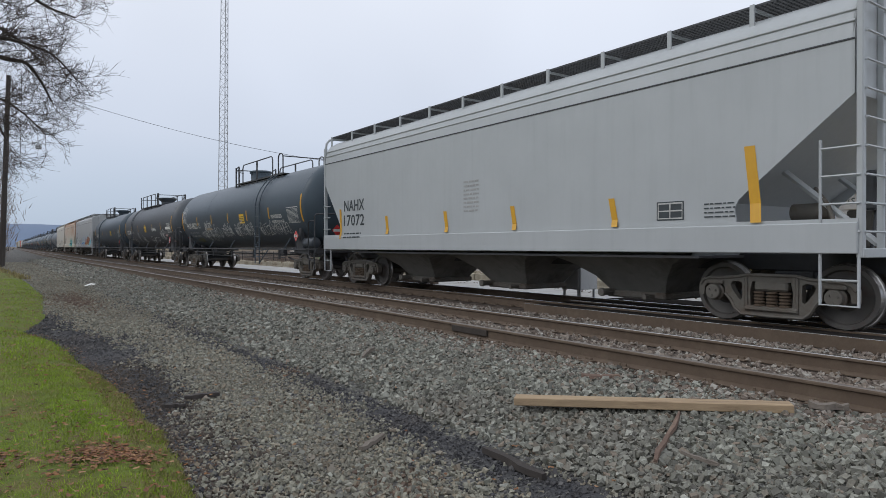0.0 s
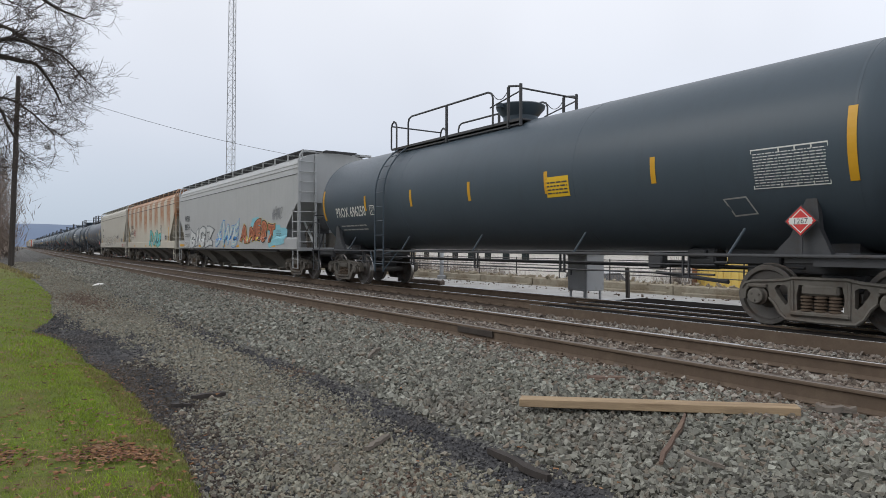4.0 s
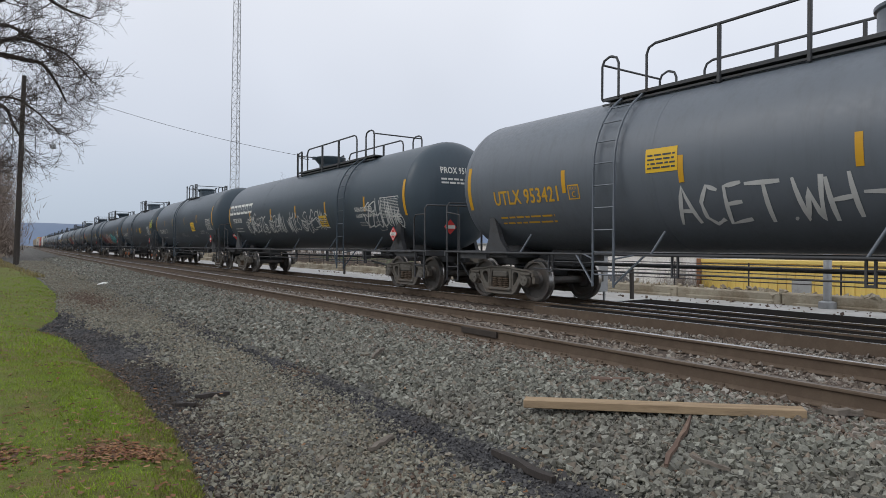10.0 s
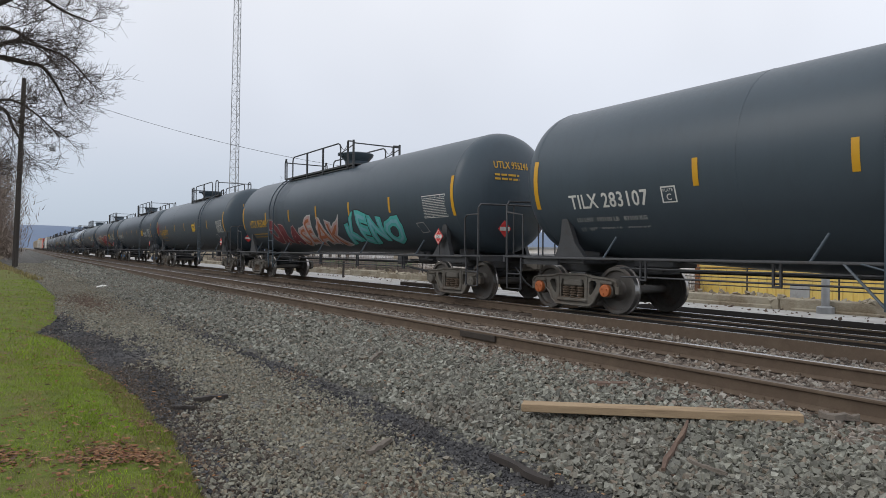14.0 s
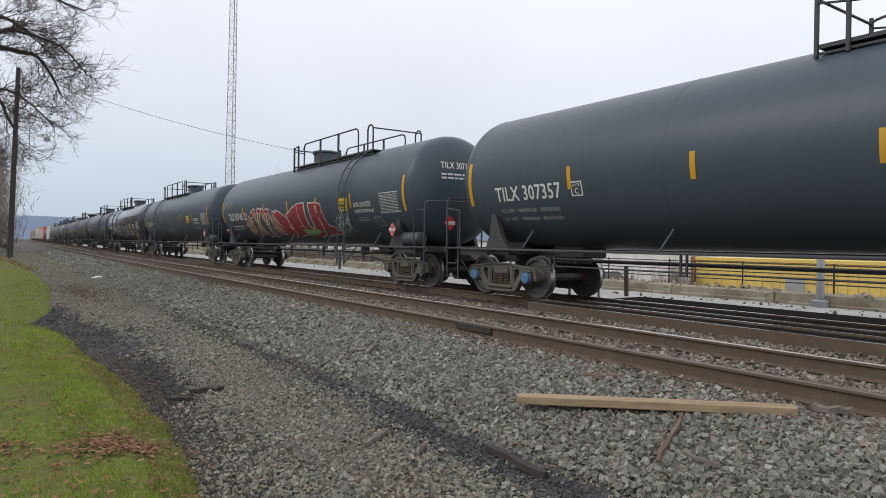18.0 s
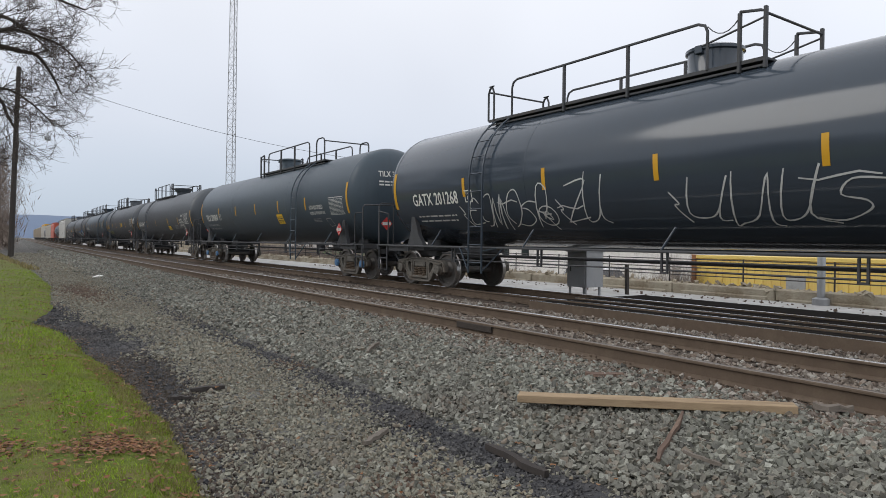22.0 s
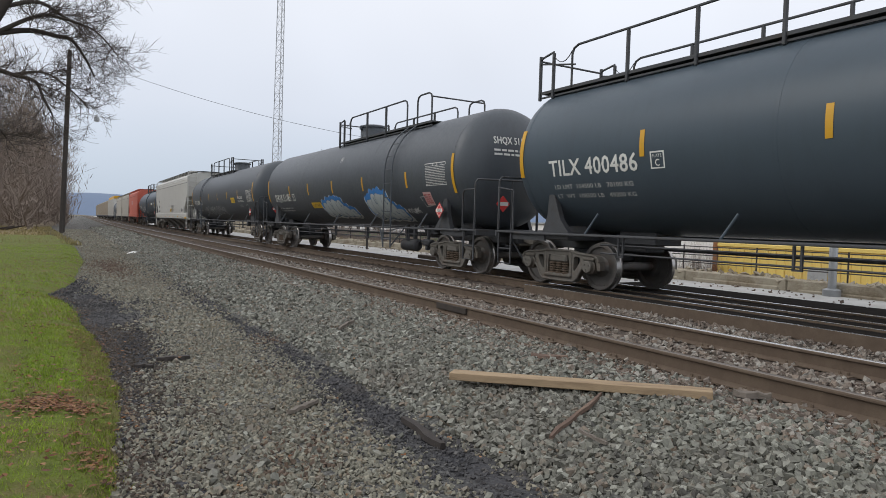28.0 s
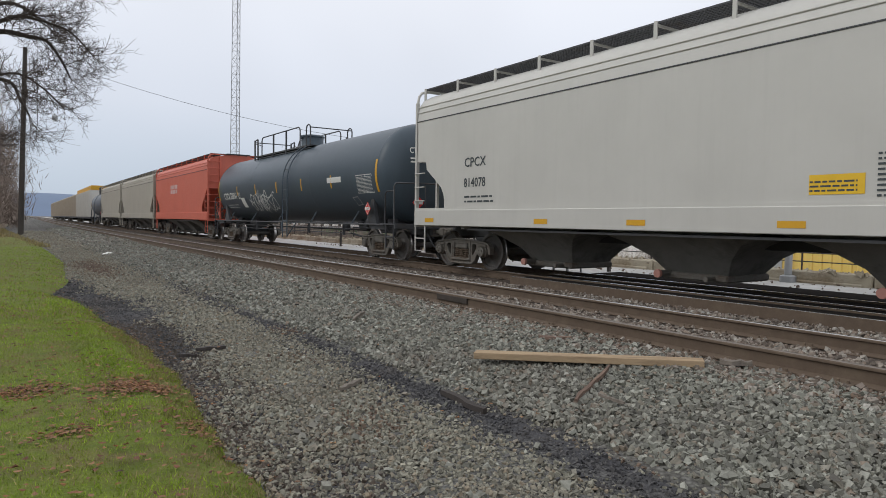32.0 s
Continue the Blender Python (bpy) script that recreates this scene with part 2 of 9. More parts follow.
# ---- geometry helpers ----
class Geo:
    def __init__(self):
        self.v, self.f = [], []

    def add(self, vs, fs):
        o = len(self.v)
        self.v += [tuple(p) for p in vs]
        self.f += [tuple(i + o for i in q) for q in fs]
        return self

    def box(self, x0, y0, z0, x1, y1, z1, b=0.0):
        """A box; b: the width of its chamfered edges."""
        if not b:
            vs = [(x, y, z) for x in (x0, x1) for y in (y0, y1) for z in (z0, z1)]
            return self.add(vs, [(0, 1, 3, 2), (4, 6, 7, 5), (0, 4, 5, 1), (2, 3, 7, 6), (0, 2, 6, 4), (1, 5, 7, 3)])
        vs, ix, fs = [], {}, []
        X, Y, Z = (x0, x1), (y0, y1), (z0, z1)
        for i in (0, 1):
            for j in (0, 1):
                for k in (0, 1):
                    si, sj, sk = 1 - 2 * i, 1 - 2 * j, 1 - 2 * k
                    for a, p in enumerate(((X[i], Y[j] + sj * b, Z[k] + sk * b), (X[i] + si * b, Y[j], Z[k] + sk * b), (X[i] + si * b, Y[j] + sj * b, Z[k]))):
                        ix[i, j, k, a] = len(vs)
                        vs.append(p)
                    fs.append((ix[i, j, k, 0], ix[i, j, k, 1], ix[i, j, k, 2]))
        for i in (0, 1):
            fs.append((ix[i, 0, 0, 0], ix[i, 1, 0, 0], ix[i, 1, 1, 0], ix[i, 0, 1, 0]))
            fs.append((ix[0, i, 0, 1], ix[1, i, 0, 1], ix[1, i, 1, 1], ix[0, i, 1, 1]))
            fs.append((ix[0, 0, i, 2], ix[1, 0, i, 2], ix[1, 1, i, 2], ix[0, 1, i, 2]))
            for j in (0, 1):
                fs.append((ix[0, i, j, 1], ix[1, i, j, 1], ix[1, i, j, 2], ix[0, i, j, 2]))
                fs.append((ix[i, 0, j, 0], ix[i, 1, j, 0], ix[i, 1, j, 2], ix[i, 0, j, 2]))
                fs.append((ix[i, j, 0, 0], ix[i, j, 1, 0], ix[i, j, 1, 1], ix[i, j, 0, 1]))
        return self.add(vs, fs)

    def tube(self, pts, r, n=6, r2=None):
        """A round bar along points."""
        pts = [Vector(p) for p in pts]
        rings, ref = [], None
        for i, p in enumerate(pts):
            d = (pts[min(i + 1, len(pts) - 1)] - pts[max(i - 1, 0)]).normalized()
            if ref is None:
                ref = d.orthogonal().normalized()
            a = (ref - d * ref.dot(d))
            a = a.normalized() if a.length > 1e-6 else d.orthogonal().normalized()
            ref = a
            c = d.cross(a)
            rr = r if r2 is None else r + (r2 - r) * i / (len(pts) - 1)
            rings.append([p + (a * math.cos(t) + c * math.sin(t)) * rr for t in (2 * math.pi * k / n for k in range(n))])
        vs = [q for ring in rings for q in ring]
        fs = [(i * n + k, i * n + (k + 1) % n, (i + 1) * n + (k + 1) % n, (i + 1) * n + k) for i in range(len(rings) - 1) for k in range(n)]
        fs += [tuple(range(n - 1, -1, -1)), tuple((len(rings) - 1) * n + k for k in range(n))]
        return self.add(vs, fs)

    def lathe(self, prof, axis="x", n=24, at=(0, 0, 0), caps=True):
        """Turns (along, radius) pairs about an axis."""
        vs, fs = [], []
        for a, r in prof:
            for k in range(n):
                t = 2 * math.pi * k / n
                p = {"x": (a, r * math.cos(t), r * math.sin(t)), "y": (r * math.sin(t), a, r * math.cos(t)), "z": (r * math.cos(t), r * math.sin(t), a)}[axis]
                vs.append((p[0] + at[0], p[1] + at[1], p[2] + at[2]))
        for i in range(len(prof) - 1):
            fs += [(i * n + k, i * n + (k + 1) % n, (i + 1) * n + (k + 1) % n, (i + 1) * n + k) for k in range(n)]
        if caps:
            fs += [tuple(range(n - 1, -1, -1)), tuple((len(prof) - 1) * n + k for k in range(n))]
        return self.add(vs, fs)

    def prism(self, poly, x0, x1):
        """A plate: a polygon in y and z, from x0 to x1."""
        n = len(poly)
        vs = [(x0, *p) for p in poly] + [(x1, *p) for p in poly]
        fs = [tuple(range(n)), tuple(range(2 * n - 1, n - 1, -1))] + [(i, (i + 1) % n, (i + 1) % n + n, i + n) for i in range(n)]
        return self.add(vs, fs)

    def mesh(self, name, mat, smooth=35):
        me = bpy.data.meshes.new(name)
        me.from_pydata(self.v, [], self.f)
        bm = bmesh.new()
        bm.from_mesh(me)
        bmesh.ops.recalc_face_normals(bm, faces=bm.faces)
        bm.to_mesh(me)
        bm.free()
        me.materials.append(mat)
        me.shade_flat()
        if smooth:
            me.shade_smooth()
            me.set_sharp_from_angle(angle=radians(smooth))
        return me


STORE = {}


def kept(key, make):
    """One mesh for all alike pieces."""
    if key not in STORE:
        STORE[key] = make()
    return STORE[key]


def part(name, me, parent, at=None, label=""):
    ob = new(name, me)
    ob.parent = parent
    if at is not None:
        ob.matrix_basis = at if isinstance(at, Matrix) else Matrix.Translation(at)
    if label:
        ob["label"] = label
    return ob


def thing(name, label, category, group="", kind="", at=(0, 0, 0)):
    ob = new(name)
    ob.location = at
    return tagged(ob, label, category, group, kind)


def lettering(text, size, spread=1.0, fat=0.0, cuts=0, narrow=1.0):
    """Flat letters as points and faces; x runs along the line from 0."""
    cu = bpy.data.curves.new("letters", "FONT")
    cu.body, cu.size, cu.offset, cu.resolution_u, cu.space_character = text, size, fat, 2, spread
    ob = bpy.data.objects.new("letters", cu)
    me = bpy.data.meshes.new_from_object(ob)
    bpy.data.objects.remove(ob)
    bm = bmesh.new()
    bm.from_mesh(me)
    bpy.data.meshes.remove(me)
    if cuts:
        bmesh.ops.triangulate(bm, faces=bm.faces)
        bmesh.ops.subdivide_edges(bm, edges=bm.edges, cuts=cuts, use_grid_fill=True)
    vs = [(v.co.x * narrow, v.co.y) for v in bm.verts]
    bm.verts.index_update()
    fs = [tuple(v.index for v in f.verts) for f in bm.faces]
    bm.free()
    return vs, fs


def small_print(w, h, rows, seed=1, fill=0.62):
    """Unreadable print: rows of short bars."""
    rnd = random.Random(seed)
    vs, fs = [], []
    pitch = h / rows
    for i in range(rows):
        z, x = h - (i + 1) * pitch, 0.0
        while x < w:
            d = min(w - x, rnd.uniform(0.25, 1.1) * pitch * 2.2)
            o = len(vs)
            vs += [(x, z), (x + d, z), (x + d, z + pitch * fill), (x, z + pitch * fill)]
            fs.append((o, o + 1, o + 2, o + 3))
            x += d + pitch * 0.35
    return vs, fs


def wrapped(flat, surf, y0, z0, lift, flip=False):
    """Lays flat points on a car's near side: surf is a radius and centre height for a tank, or a half width for a flat side."""
    vs, fs = flat
    out = []
    for x, z, *more in vs:
        lift_, lift = lift, lift + sum(more)
        if isinstance(surf, tuple):
            r, zc = surf
            a = math.asin(max(-1, min(1, (z0 - zc) / r))) + z / r
            out.append((-(r + lift) * math.cos(a), y0 - x, zc + (r + lift) * math.sin(a)))
        else:
            # paint runs on over the side sill, which stands proud of the sheet
            out.append((-surf - lift - (0.047 if surf == 1.59 and z0 + z < 1.515 else 0.0), y0 - x, z0 + z))
        lift = lift_
    return out, fs


def decal(name, flat, surf, y0, z0, mat, parent, lift=0.006, label="", key=None):
    def make():
        g = Geo()
        g.add(*wrapped(flat() if callable(flat) else flat, surf, y0, z0, lift))
        me = bpy.data.meshes.new(name)
        me.from_pydata(g.v, [], g.f)
        me.materials.append(mat)
        return me
    ob = part(name, kept((name, key), make) if key else make(), parent, label=label)
    return tagged(ob, kind="stuff") if name in ("load_stencil", "data_table", "spray_paint") else ob


def patch(w, h, n=8):
    """A flat rectangle cut into strips, so that it can follow a curve."""
    vs = [(x, h * i / n) for i in range(n + 1) for x in (0, w)]
    return vs, [(2 * i, 2 * i + 1, 2 * i + 3, 2 * i + 2) for i in range(n)]


# ---- the lie of the land: y runs up the line, x across it, z = 0 on the rail heads ----
K, Y1 = 1.16e-4, 110.0
RAIL_A, RAIL_B, RAIL_C, RAIL_D = 5.916, 7.426, 9.782, 11.292
TRAIN_X = (RAIL_C + RAIL_D) / 2


def bend(y):
    """How far the line swings aside at y."""
    return 0.0 if y < 0 else K * y * y if y < Y1 else K * (2 * Y1 * y - Y1 * Y1)


def swing(y):
    return 0.0 if y < 0 else 2 * K * min(y, Y1)


YS = [-60 + 4 * i for i in range(41)] + [104 + 8 * i for i in range(13)] + [216 + 24 * i for i in range(22)]
FINE_YS = [-60, -40, -20, -10, -5] + [-3 + 0.5 * i for i in range(70)] + [34 + 4 * i for i in range(18)] + [108 + 12 * i for i in range(10)] + [240 + 40 * i for i in range(12)]


def strip(g, profile, ys, wobble=0.0, seed=0):
    """A sheet along the line through (x, z) points of its cross-section."""
    rnd = random.Random(seed)
    n, o = len(profile), len(g.v)
    for y in ys:
        for x, z in profile:
            g.v.append((x + bend(y) + rnd.uniform(-wobble, wobble), y, z + noise.noise((x * 1.3, y * 1.3, seed)) * min(0.03, abs(wobble))))
    for i in range(len(ys) - 1):
        for k in range(n - 1):
            a = o + i * n + k
            g.f.append((a, a + 1, a + n + 1, a + n))
    return g


def gravel_material():
    """Trodden gravel with two coal-dark wheel tracks and earthy patches."""
    m, nt, b = nodes("trodden_gravel")
    co = nt.nodes.new("ShaderNodeTexCoord")
    sp = nt.nodes.new("ShaderNodeSeparateXYZ")
    nt.links.new(co.outputs["Object"], sp.inputs[0])
    vor = add(nt, "ShaderNodeTexVoronoi", Scale=34.0)
    nt.links.new(co.outputs["Object"], vor.inputs["Vector"])
    vs = nt.nodes.new("ShaderNodeSeparateXYZ")
    nt.links.new(vor.outputs["Color"], vs.inputs[0])
    out = mixed(nt, vs.outputs[0], (0.075, 0.073, 0.066), (0.19, 0.186, 0.17))
    # shade in the gaps between pebbles, painted as a near-black colour
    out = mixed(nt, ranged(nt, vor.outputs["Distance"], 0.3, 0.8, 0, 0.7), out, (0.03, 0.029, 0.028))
    out = mixed(nt, ranged(nt, noise_tex(nt, 0.55, 6), 0.52, 0.74, 0, 0.6), out, (0.135, 0.105, 0.078))
    wav = noise_tex(nt, 0.5, 3)
    edge = noise_tex(nt, 2.2, 5)
    for centre, width, power, far in ((3.12, 0.30, 0.85, 60.0), (1.36, 0.42, 0.85, 15.0)):
        sh = nt.nodes.new("ShaderNodeMath")
        sh.operation = "MULTIPLY_ADD"
        sh.inputs[1].default_value = 0.35
        nt.links.new(wav, sh.inputs[0])
        nt.links.new(sp.outputs["X"], sh.inputs[2])
        df = nt.nodes.new("ShaderNodeMath")
        df.operation = "SUBTRACT"
        nt.links.new(sh.outputs[0], df.inputs[0])
        df.inputs[1].default_value = centre + 0.175
        ab = nt.nodes.new("ShaderNodeMath")
        ab.operation = "ABSOLUTE"
        nt.links.new(df.outputs[0], ab.inputs[0])
        rag = nt.nodes.new("ShaderNodeMath")
        rag.operation = "MULTIPLY_ADD"
        rag.inputs[1].default_value = 0.35
        nt.links.new(edge, rag.inputs[0])
        nt.links.new(ab.outputs[0], rag.inputs[2])
        ends = nt.nodes.new("ShaderNodeMath")
        ends.operation = "MULTIPLY"
        nt.links.new(ranged(nt, rag.outputs[0], width - 0.10, width + 0.30, power, 0), ends.inputs[0])
        nt.links.new(ranged(nt, sp.outputs["Y"], far, far * 1.35, 1, 0), ends.inputs[1])
        out = mixed(nt, ends.outputs[0], out, (0.036, 0.036, 0.042))
    nt.links.new(out, b.inputs["Base Color"])
    b.inputs["Roughness"].default_value = 0.92
    inv = nt.nodes.new("ShaderNodeMath")
    inv.operation = "SUBTRACT"
    inv.inputs[0].default_value = 1.0
    nt.links.new(vor.outputs["Distance"], inv.inputs[1])
    bumped(nt, b, inv.outputs[0], 0.8, 0.02)
    return m


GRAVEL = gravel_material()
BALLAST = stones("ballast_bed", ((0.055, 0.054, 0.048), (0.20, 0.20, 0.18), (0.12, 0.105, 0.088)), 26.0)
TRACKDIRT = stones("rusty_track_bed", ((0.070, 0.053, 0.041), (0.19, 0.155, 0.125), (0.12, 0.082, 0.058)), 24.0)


def loose(name, cols, rough=0.88):
    """Broken stone: every piece takes one of several colours, with grain of its own."""
    m, nt, b = nodes(name)
    gi = nt.nodes.new("ShaderNodeNewGeometry")
    rp = nt.nodes.new("ShaderNodeValToRGB")
    rp.color_ramp.elements[0].color = (*cols[0], 1)
    rp.color_ramp.elements[1].color = (*cols[-1], 1)
    for k in range(1, len(cols) - 1):
        rp.color_ramp.elements.new(k / (len(cols) - 1)).color = (*cols[k], 1)
    nt.links.new(gi.outputs["Random Per Island"], rp.inputs[0])
    n1 = noise_tex(nt, 45, 4)
    out = mixed(nt, ranged(nt, n1, 0.35, 0.75, 0, 0.5), rp.outputs[0], (0.06, 0.055, 0.05))
    out = mixed(nt, ranged(nt, noise_tex(nt, 0.9, 5), 0.50, 0.75, 0, 0.45), out, (0.12, 0.098, 0.08))
    nt.links.new(out, b.inputs["Base Color"])
    b.inputs["Roughness"].default_value = rough
    bumped(nt, b, n1, 0.4, 0.004)
    return m


STONE = loose("crushed_grey_stone", ((0.0396, 0.0387, 0.0317), (0.255, 0.257, 0.208), (0.0968, 0.0968, 0.0774), (0.326, 0.327, 0.273), (0.172, 0.173, 0.139), (0.0616, 0.059, 0.0466), (0.273, 0.275, 0.224), (0.22, 0.169, 0.121), (0.194, 0.195, 0.158), (0.405, 0.407, 0.343), (0.132, 0.131, 0.106)), 0.62)
STONE_BROWN = loose("rust_stained_stone", ((0.101, 0.0816, 0.0663), (0.28, 0.234, 0.188), (0.19, 0.146, 0.117), (0.381, 0.354, 0.306), (0.235, 0.175, 0.13), (0.448, 0.438, 0.394)))
SOIL = loose("brown_soil_crumbs", ((0.09, 0.06, 0.042), (0.17, 0.115, 0.078), (0.13, 0.09, 0.065), (0.22, 0.16, 0.115)))
COAL = loose("coal_grit", ((0.026, 0.026, 0.030), (0.045, 0.045, 0.050), (0.07, 0.069, 0.072), (0.12, 0.115, 0.11)), 0.75)
GRIT = loose("path_gravel", ((0.132, 0.124, 0.0985), (0.276, 0.266, 0.209), (0.181, 0.174, 0.135), (0.333, 0.321, 0.252), (0.226, 0.214, 0.167), (0.258, 0.208, 0.143), (0.37, 0.359, 0.284)))
LAWN = simple("mossy_lawn", (0.112, 0.145, 0.012), 0.95, 0, 0.7, 4.5, 0.9, 0.03, (0.15, 0.105, 0.045), 0.5)
BLADE = simple("grass_blade", (0.198, 0.292, 0.008), 0.7, 0, 0.65, 2.4, 0, None, (0.17, 0.155, 0.04), 0.40, island=0.8)
MUD = loose("dark_trodden_earth", ((0.045, 0.035, 0.027), (0.085, 0.064, 0.047), (0.06, 0.05, 0.04), (0.11, 0.085, 0.065)))
DRY = simple("dry_grass_blade", (0.29, 0.24, 0.10), 0.8, 0, 0.4, 4, 0, island=0.5)
LEAF = loose("dead_leaf", ((0.05, 0.021, 0.011), (0.26, 0.105, 0.036), (0.34, 0.165, 0.062), (0.13, 0.05, 0.022), (0.40, 0.225, 0.105), (0.20, 0.07, 0.025), (0.07, 0.03, 0.014)), 0.85)
ASPHALT = simple("worn_asphalt", (0.46, 0.455, 0.435), 0.85, 0, 0.3, 2.2, 0.6, 0.008, (0.37, 0.35, 0.32), 0.6)
CONCRETE = simple("weathered_concrete", (0.42, 0.375, 0.29), 0.9, 0, 0.3, 2.5, 0.8, 0.02, (0.20, 0.155, 0.10), 0.65)
TIEWOOD = simple("old_tie_timber", (0.075, 0.055, 0.042), 0.9, 0, 0.35, 5, 0.5, 0.006, (0.13, 0.10, 0.08), 0.4, island=0.4)
RUBBER = simple("black_rubber", (0.034, 0.031, 0.029), 0.9, 0, 0.3, 6, 0.3, 0.004)
RUBBER.node_tree.nodes["Principled BSDF"].inputs["Specular IOR Level"].default_value = 0.02
RUBBER.node_tree.nodes["Principled BSDF"].inputs["IOR"].default_value = 1.02
EARTH = simple("winter_earth", (0.17, 0.125, 0.075), 0.95, 0, 0.3, 0.4, 0.3, 0.02, (0.09, 0.10, 0.035), 0.5)

ground = new("ground", strip(Geo(), [(-2500, -0.5), (-600, -0.5), (-120, -0.5), (-20, -0.47), (16.9, -0.47), (18.2, -1.7), (60, -1.7), (300, -1.7), (2500, -1.7)], [-900, -300, -60, 0, 60, 150, 400, 900, 2500, 4500]).mesh("ground", EARTH, 0))
tagged(ground, "flat winter ground of dull earth and grass", "ground", kind="structure")
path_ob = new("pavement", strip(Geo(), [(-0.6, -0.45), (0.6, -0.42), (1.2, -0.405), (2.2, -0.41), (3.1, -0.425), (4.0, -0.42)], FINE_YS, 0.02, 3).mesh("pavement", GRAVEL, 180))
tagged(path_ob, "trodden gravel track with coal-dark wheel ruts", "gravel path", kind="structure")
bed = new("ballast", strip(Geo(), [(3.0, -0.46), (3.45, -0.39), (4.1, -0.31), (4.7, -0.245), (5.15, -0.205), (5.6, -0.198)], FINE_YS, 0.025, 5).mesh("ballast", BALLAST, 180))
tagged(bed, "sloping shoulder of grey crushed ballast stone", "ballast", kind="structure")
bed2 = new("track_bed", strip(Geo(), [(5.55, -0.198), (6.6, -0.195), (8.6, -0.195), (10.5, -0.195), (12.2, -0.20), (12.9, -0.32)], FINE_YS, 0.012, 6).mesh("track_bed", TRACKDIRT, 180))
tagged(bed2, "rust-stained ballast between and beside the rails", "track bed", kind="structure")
road = new("road", strip(Geo(), [(12.5, -0.235), (13.4, -0.22), (16.3, -0.205)], FINE_YS).mesh("road", ASPHALT, 180))
tagged(road, "pale worn asphalt strip behind the tracks", "road", kind="structure")


# ---- rails, ties and the rubber crossing ----
RAIL_PROFILE = [(-0.075, -0.185), (0.075, -0.185), (0.075, -0.174), (0.012, -0.148), (0.009, -0.045), (0.036, -0.034), (0.036, -0.019), (0.031, -0.006), (0.022, 0.0), (-0.022, 0.0), (-0.031, -0.006), (-0.036, -0.019), (-0.036, -0.034), (-0.009, -0.045), (-0.012, -0.148), (-0.075, -0.174)]


def rail_mesh(x, top):
    g, n = Geo(), len(RAIL_PROFILE)
    for y in YS:
        g.v += [(x + px + bend(y), y, pz) for px, pz in RAIL_PROFILE]
    for i in range(len(YS) - 1):
        g.f += [(i * n + k, i * n + (k + 1) % n, (i + 1) * n + (k + 1) % n, (i + 1) * n + k) for k in range(n)]
    me = g.mesh("rail", RAILRUST, 0)
    me.materials.append(top)
    for p in me.polygons:
        if p.center.z > -0.006:
            p.material_index = 1
    return me


def railway(name, xs, tops, label):
    tr = thing(name, label, "railway track", kind="structure")
    for x, top in zip(xs, tops):
        part("rail", rail_mesh(x, top), tr)
    tie = kept("tie", lambda: Geo().box(-1.28, -0.115, -0.30, 1.28, 0.115, -0.150, 0.012).mesh("tie", TIEWOOD, 0))
    plate = kept("plate", lambda: Geo().box(-0.18, -0.09, -0.152, 0.18, 0.09, -0.138, 0.004).box(-0.10, -0.05, -0.14, -0.082, -0.03, -0.112).box(0.082, 0.03, -0.14, 0.10, 0.05, -0.112).box(0.082, -0.05, -0.14, 0.10, -0.03, -0.112).box(-0.10, 0.03, -0.14, -0.082, 0.05, -0.112).mesh("tie_plate", RAILRUST, 0))
    mid = sum(xs) / 2
    rnd = random.Random(len(name))
    for i in range(90):
        y = -8.28 + 0.52 * i + rnd.uniform(-0.03, 0.03)
        part("tie", tie, tr, pose(mid + bend(y) + rnd.uniform(-0.05, 0.05), y, rnd.uniform(-0.042, -0.03), 0, 0, rnd.uniform(-1.2, 1.2)))
        for x in xs:
            part("tie_plate", plate, tr, (x + bend(y), y, -0.03))
    return tr


track_near = railway("track_near", (RAIL_A, RAIL_B), (RAILDULL, RAILTOP), "empty track of brown rusty rails on weathered ties")
track_far = railway("track_far", (RAIL_C, RAIL_D), (BRIGHT, BRIGHT), "busy track with bright worn rail heads under the train")
bar = kept("joint", lambda: Geo().box(-0.045, -0.42, -0.125, -0.012, 0.42, -0.035, 0.006).mesh("joint_bar", simple("tarred_joint_steel", (0.045, 0.036, 0.029), 0.85, 0, 0.3, 8, 0.3), 0))
part("joint_bar", bar, track_near, (RAIL_A + bend(7.6), 7.6, 0), "dark bolted joint bar")
crossing = thing("crossing", "black rubber panels between and beside the rails", "level crossing", kind="structure")
for name, x0, x1 in (("panel", 9.13, 9.70), ("panel", 9.90, 10.44), ("panel", 10.50, 11.17), ("panel", 11.40, 12.75)):
    for i in range(6):
        y = 9.9 - 2.45 * i
        part(name, kept(("pan", x0), lambda a=x0, b=x1: Geo().box(a, -2.43, -0.19, b, 0, -0.03, 0.02).mesh("panel", RUBBER, 0)), crossing, (0, y, 0))
for x in (9.115, 10.47):
    bar_ = part("edge_bar", Geo().box(x - 0.014, -4.7, -0.19, x + 0.014, 9.9, -0.010, 0.004).mesh("edge_bar", RAILRUST, 0), crossing, label="rusty steel edge bar")
    prof = [(-0.013, -0.0095), (-0.0125, -0.006), (-0.005, -0.002), (0.005, -0.002), (0.0125, -0.006), (0.013, -0.0095)]
    part("worn_edge", Geo().add([(x + px, y, pz) for y in (-4.7, 9.9) for px, pz in prof], [(k, k + 1, k + 7, k + 6) for k in range(5)] + [(0, 1, 2, 3, 4, 5), (11, 10, 9, 8, 7, 6)]).mesh("worn_edge", BRIGHT, 0), bar_, label="bright worn steel edge")


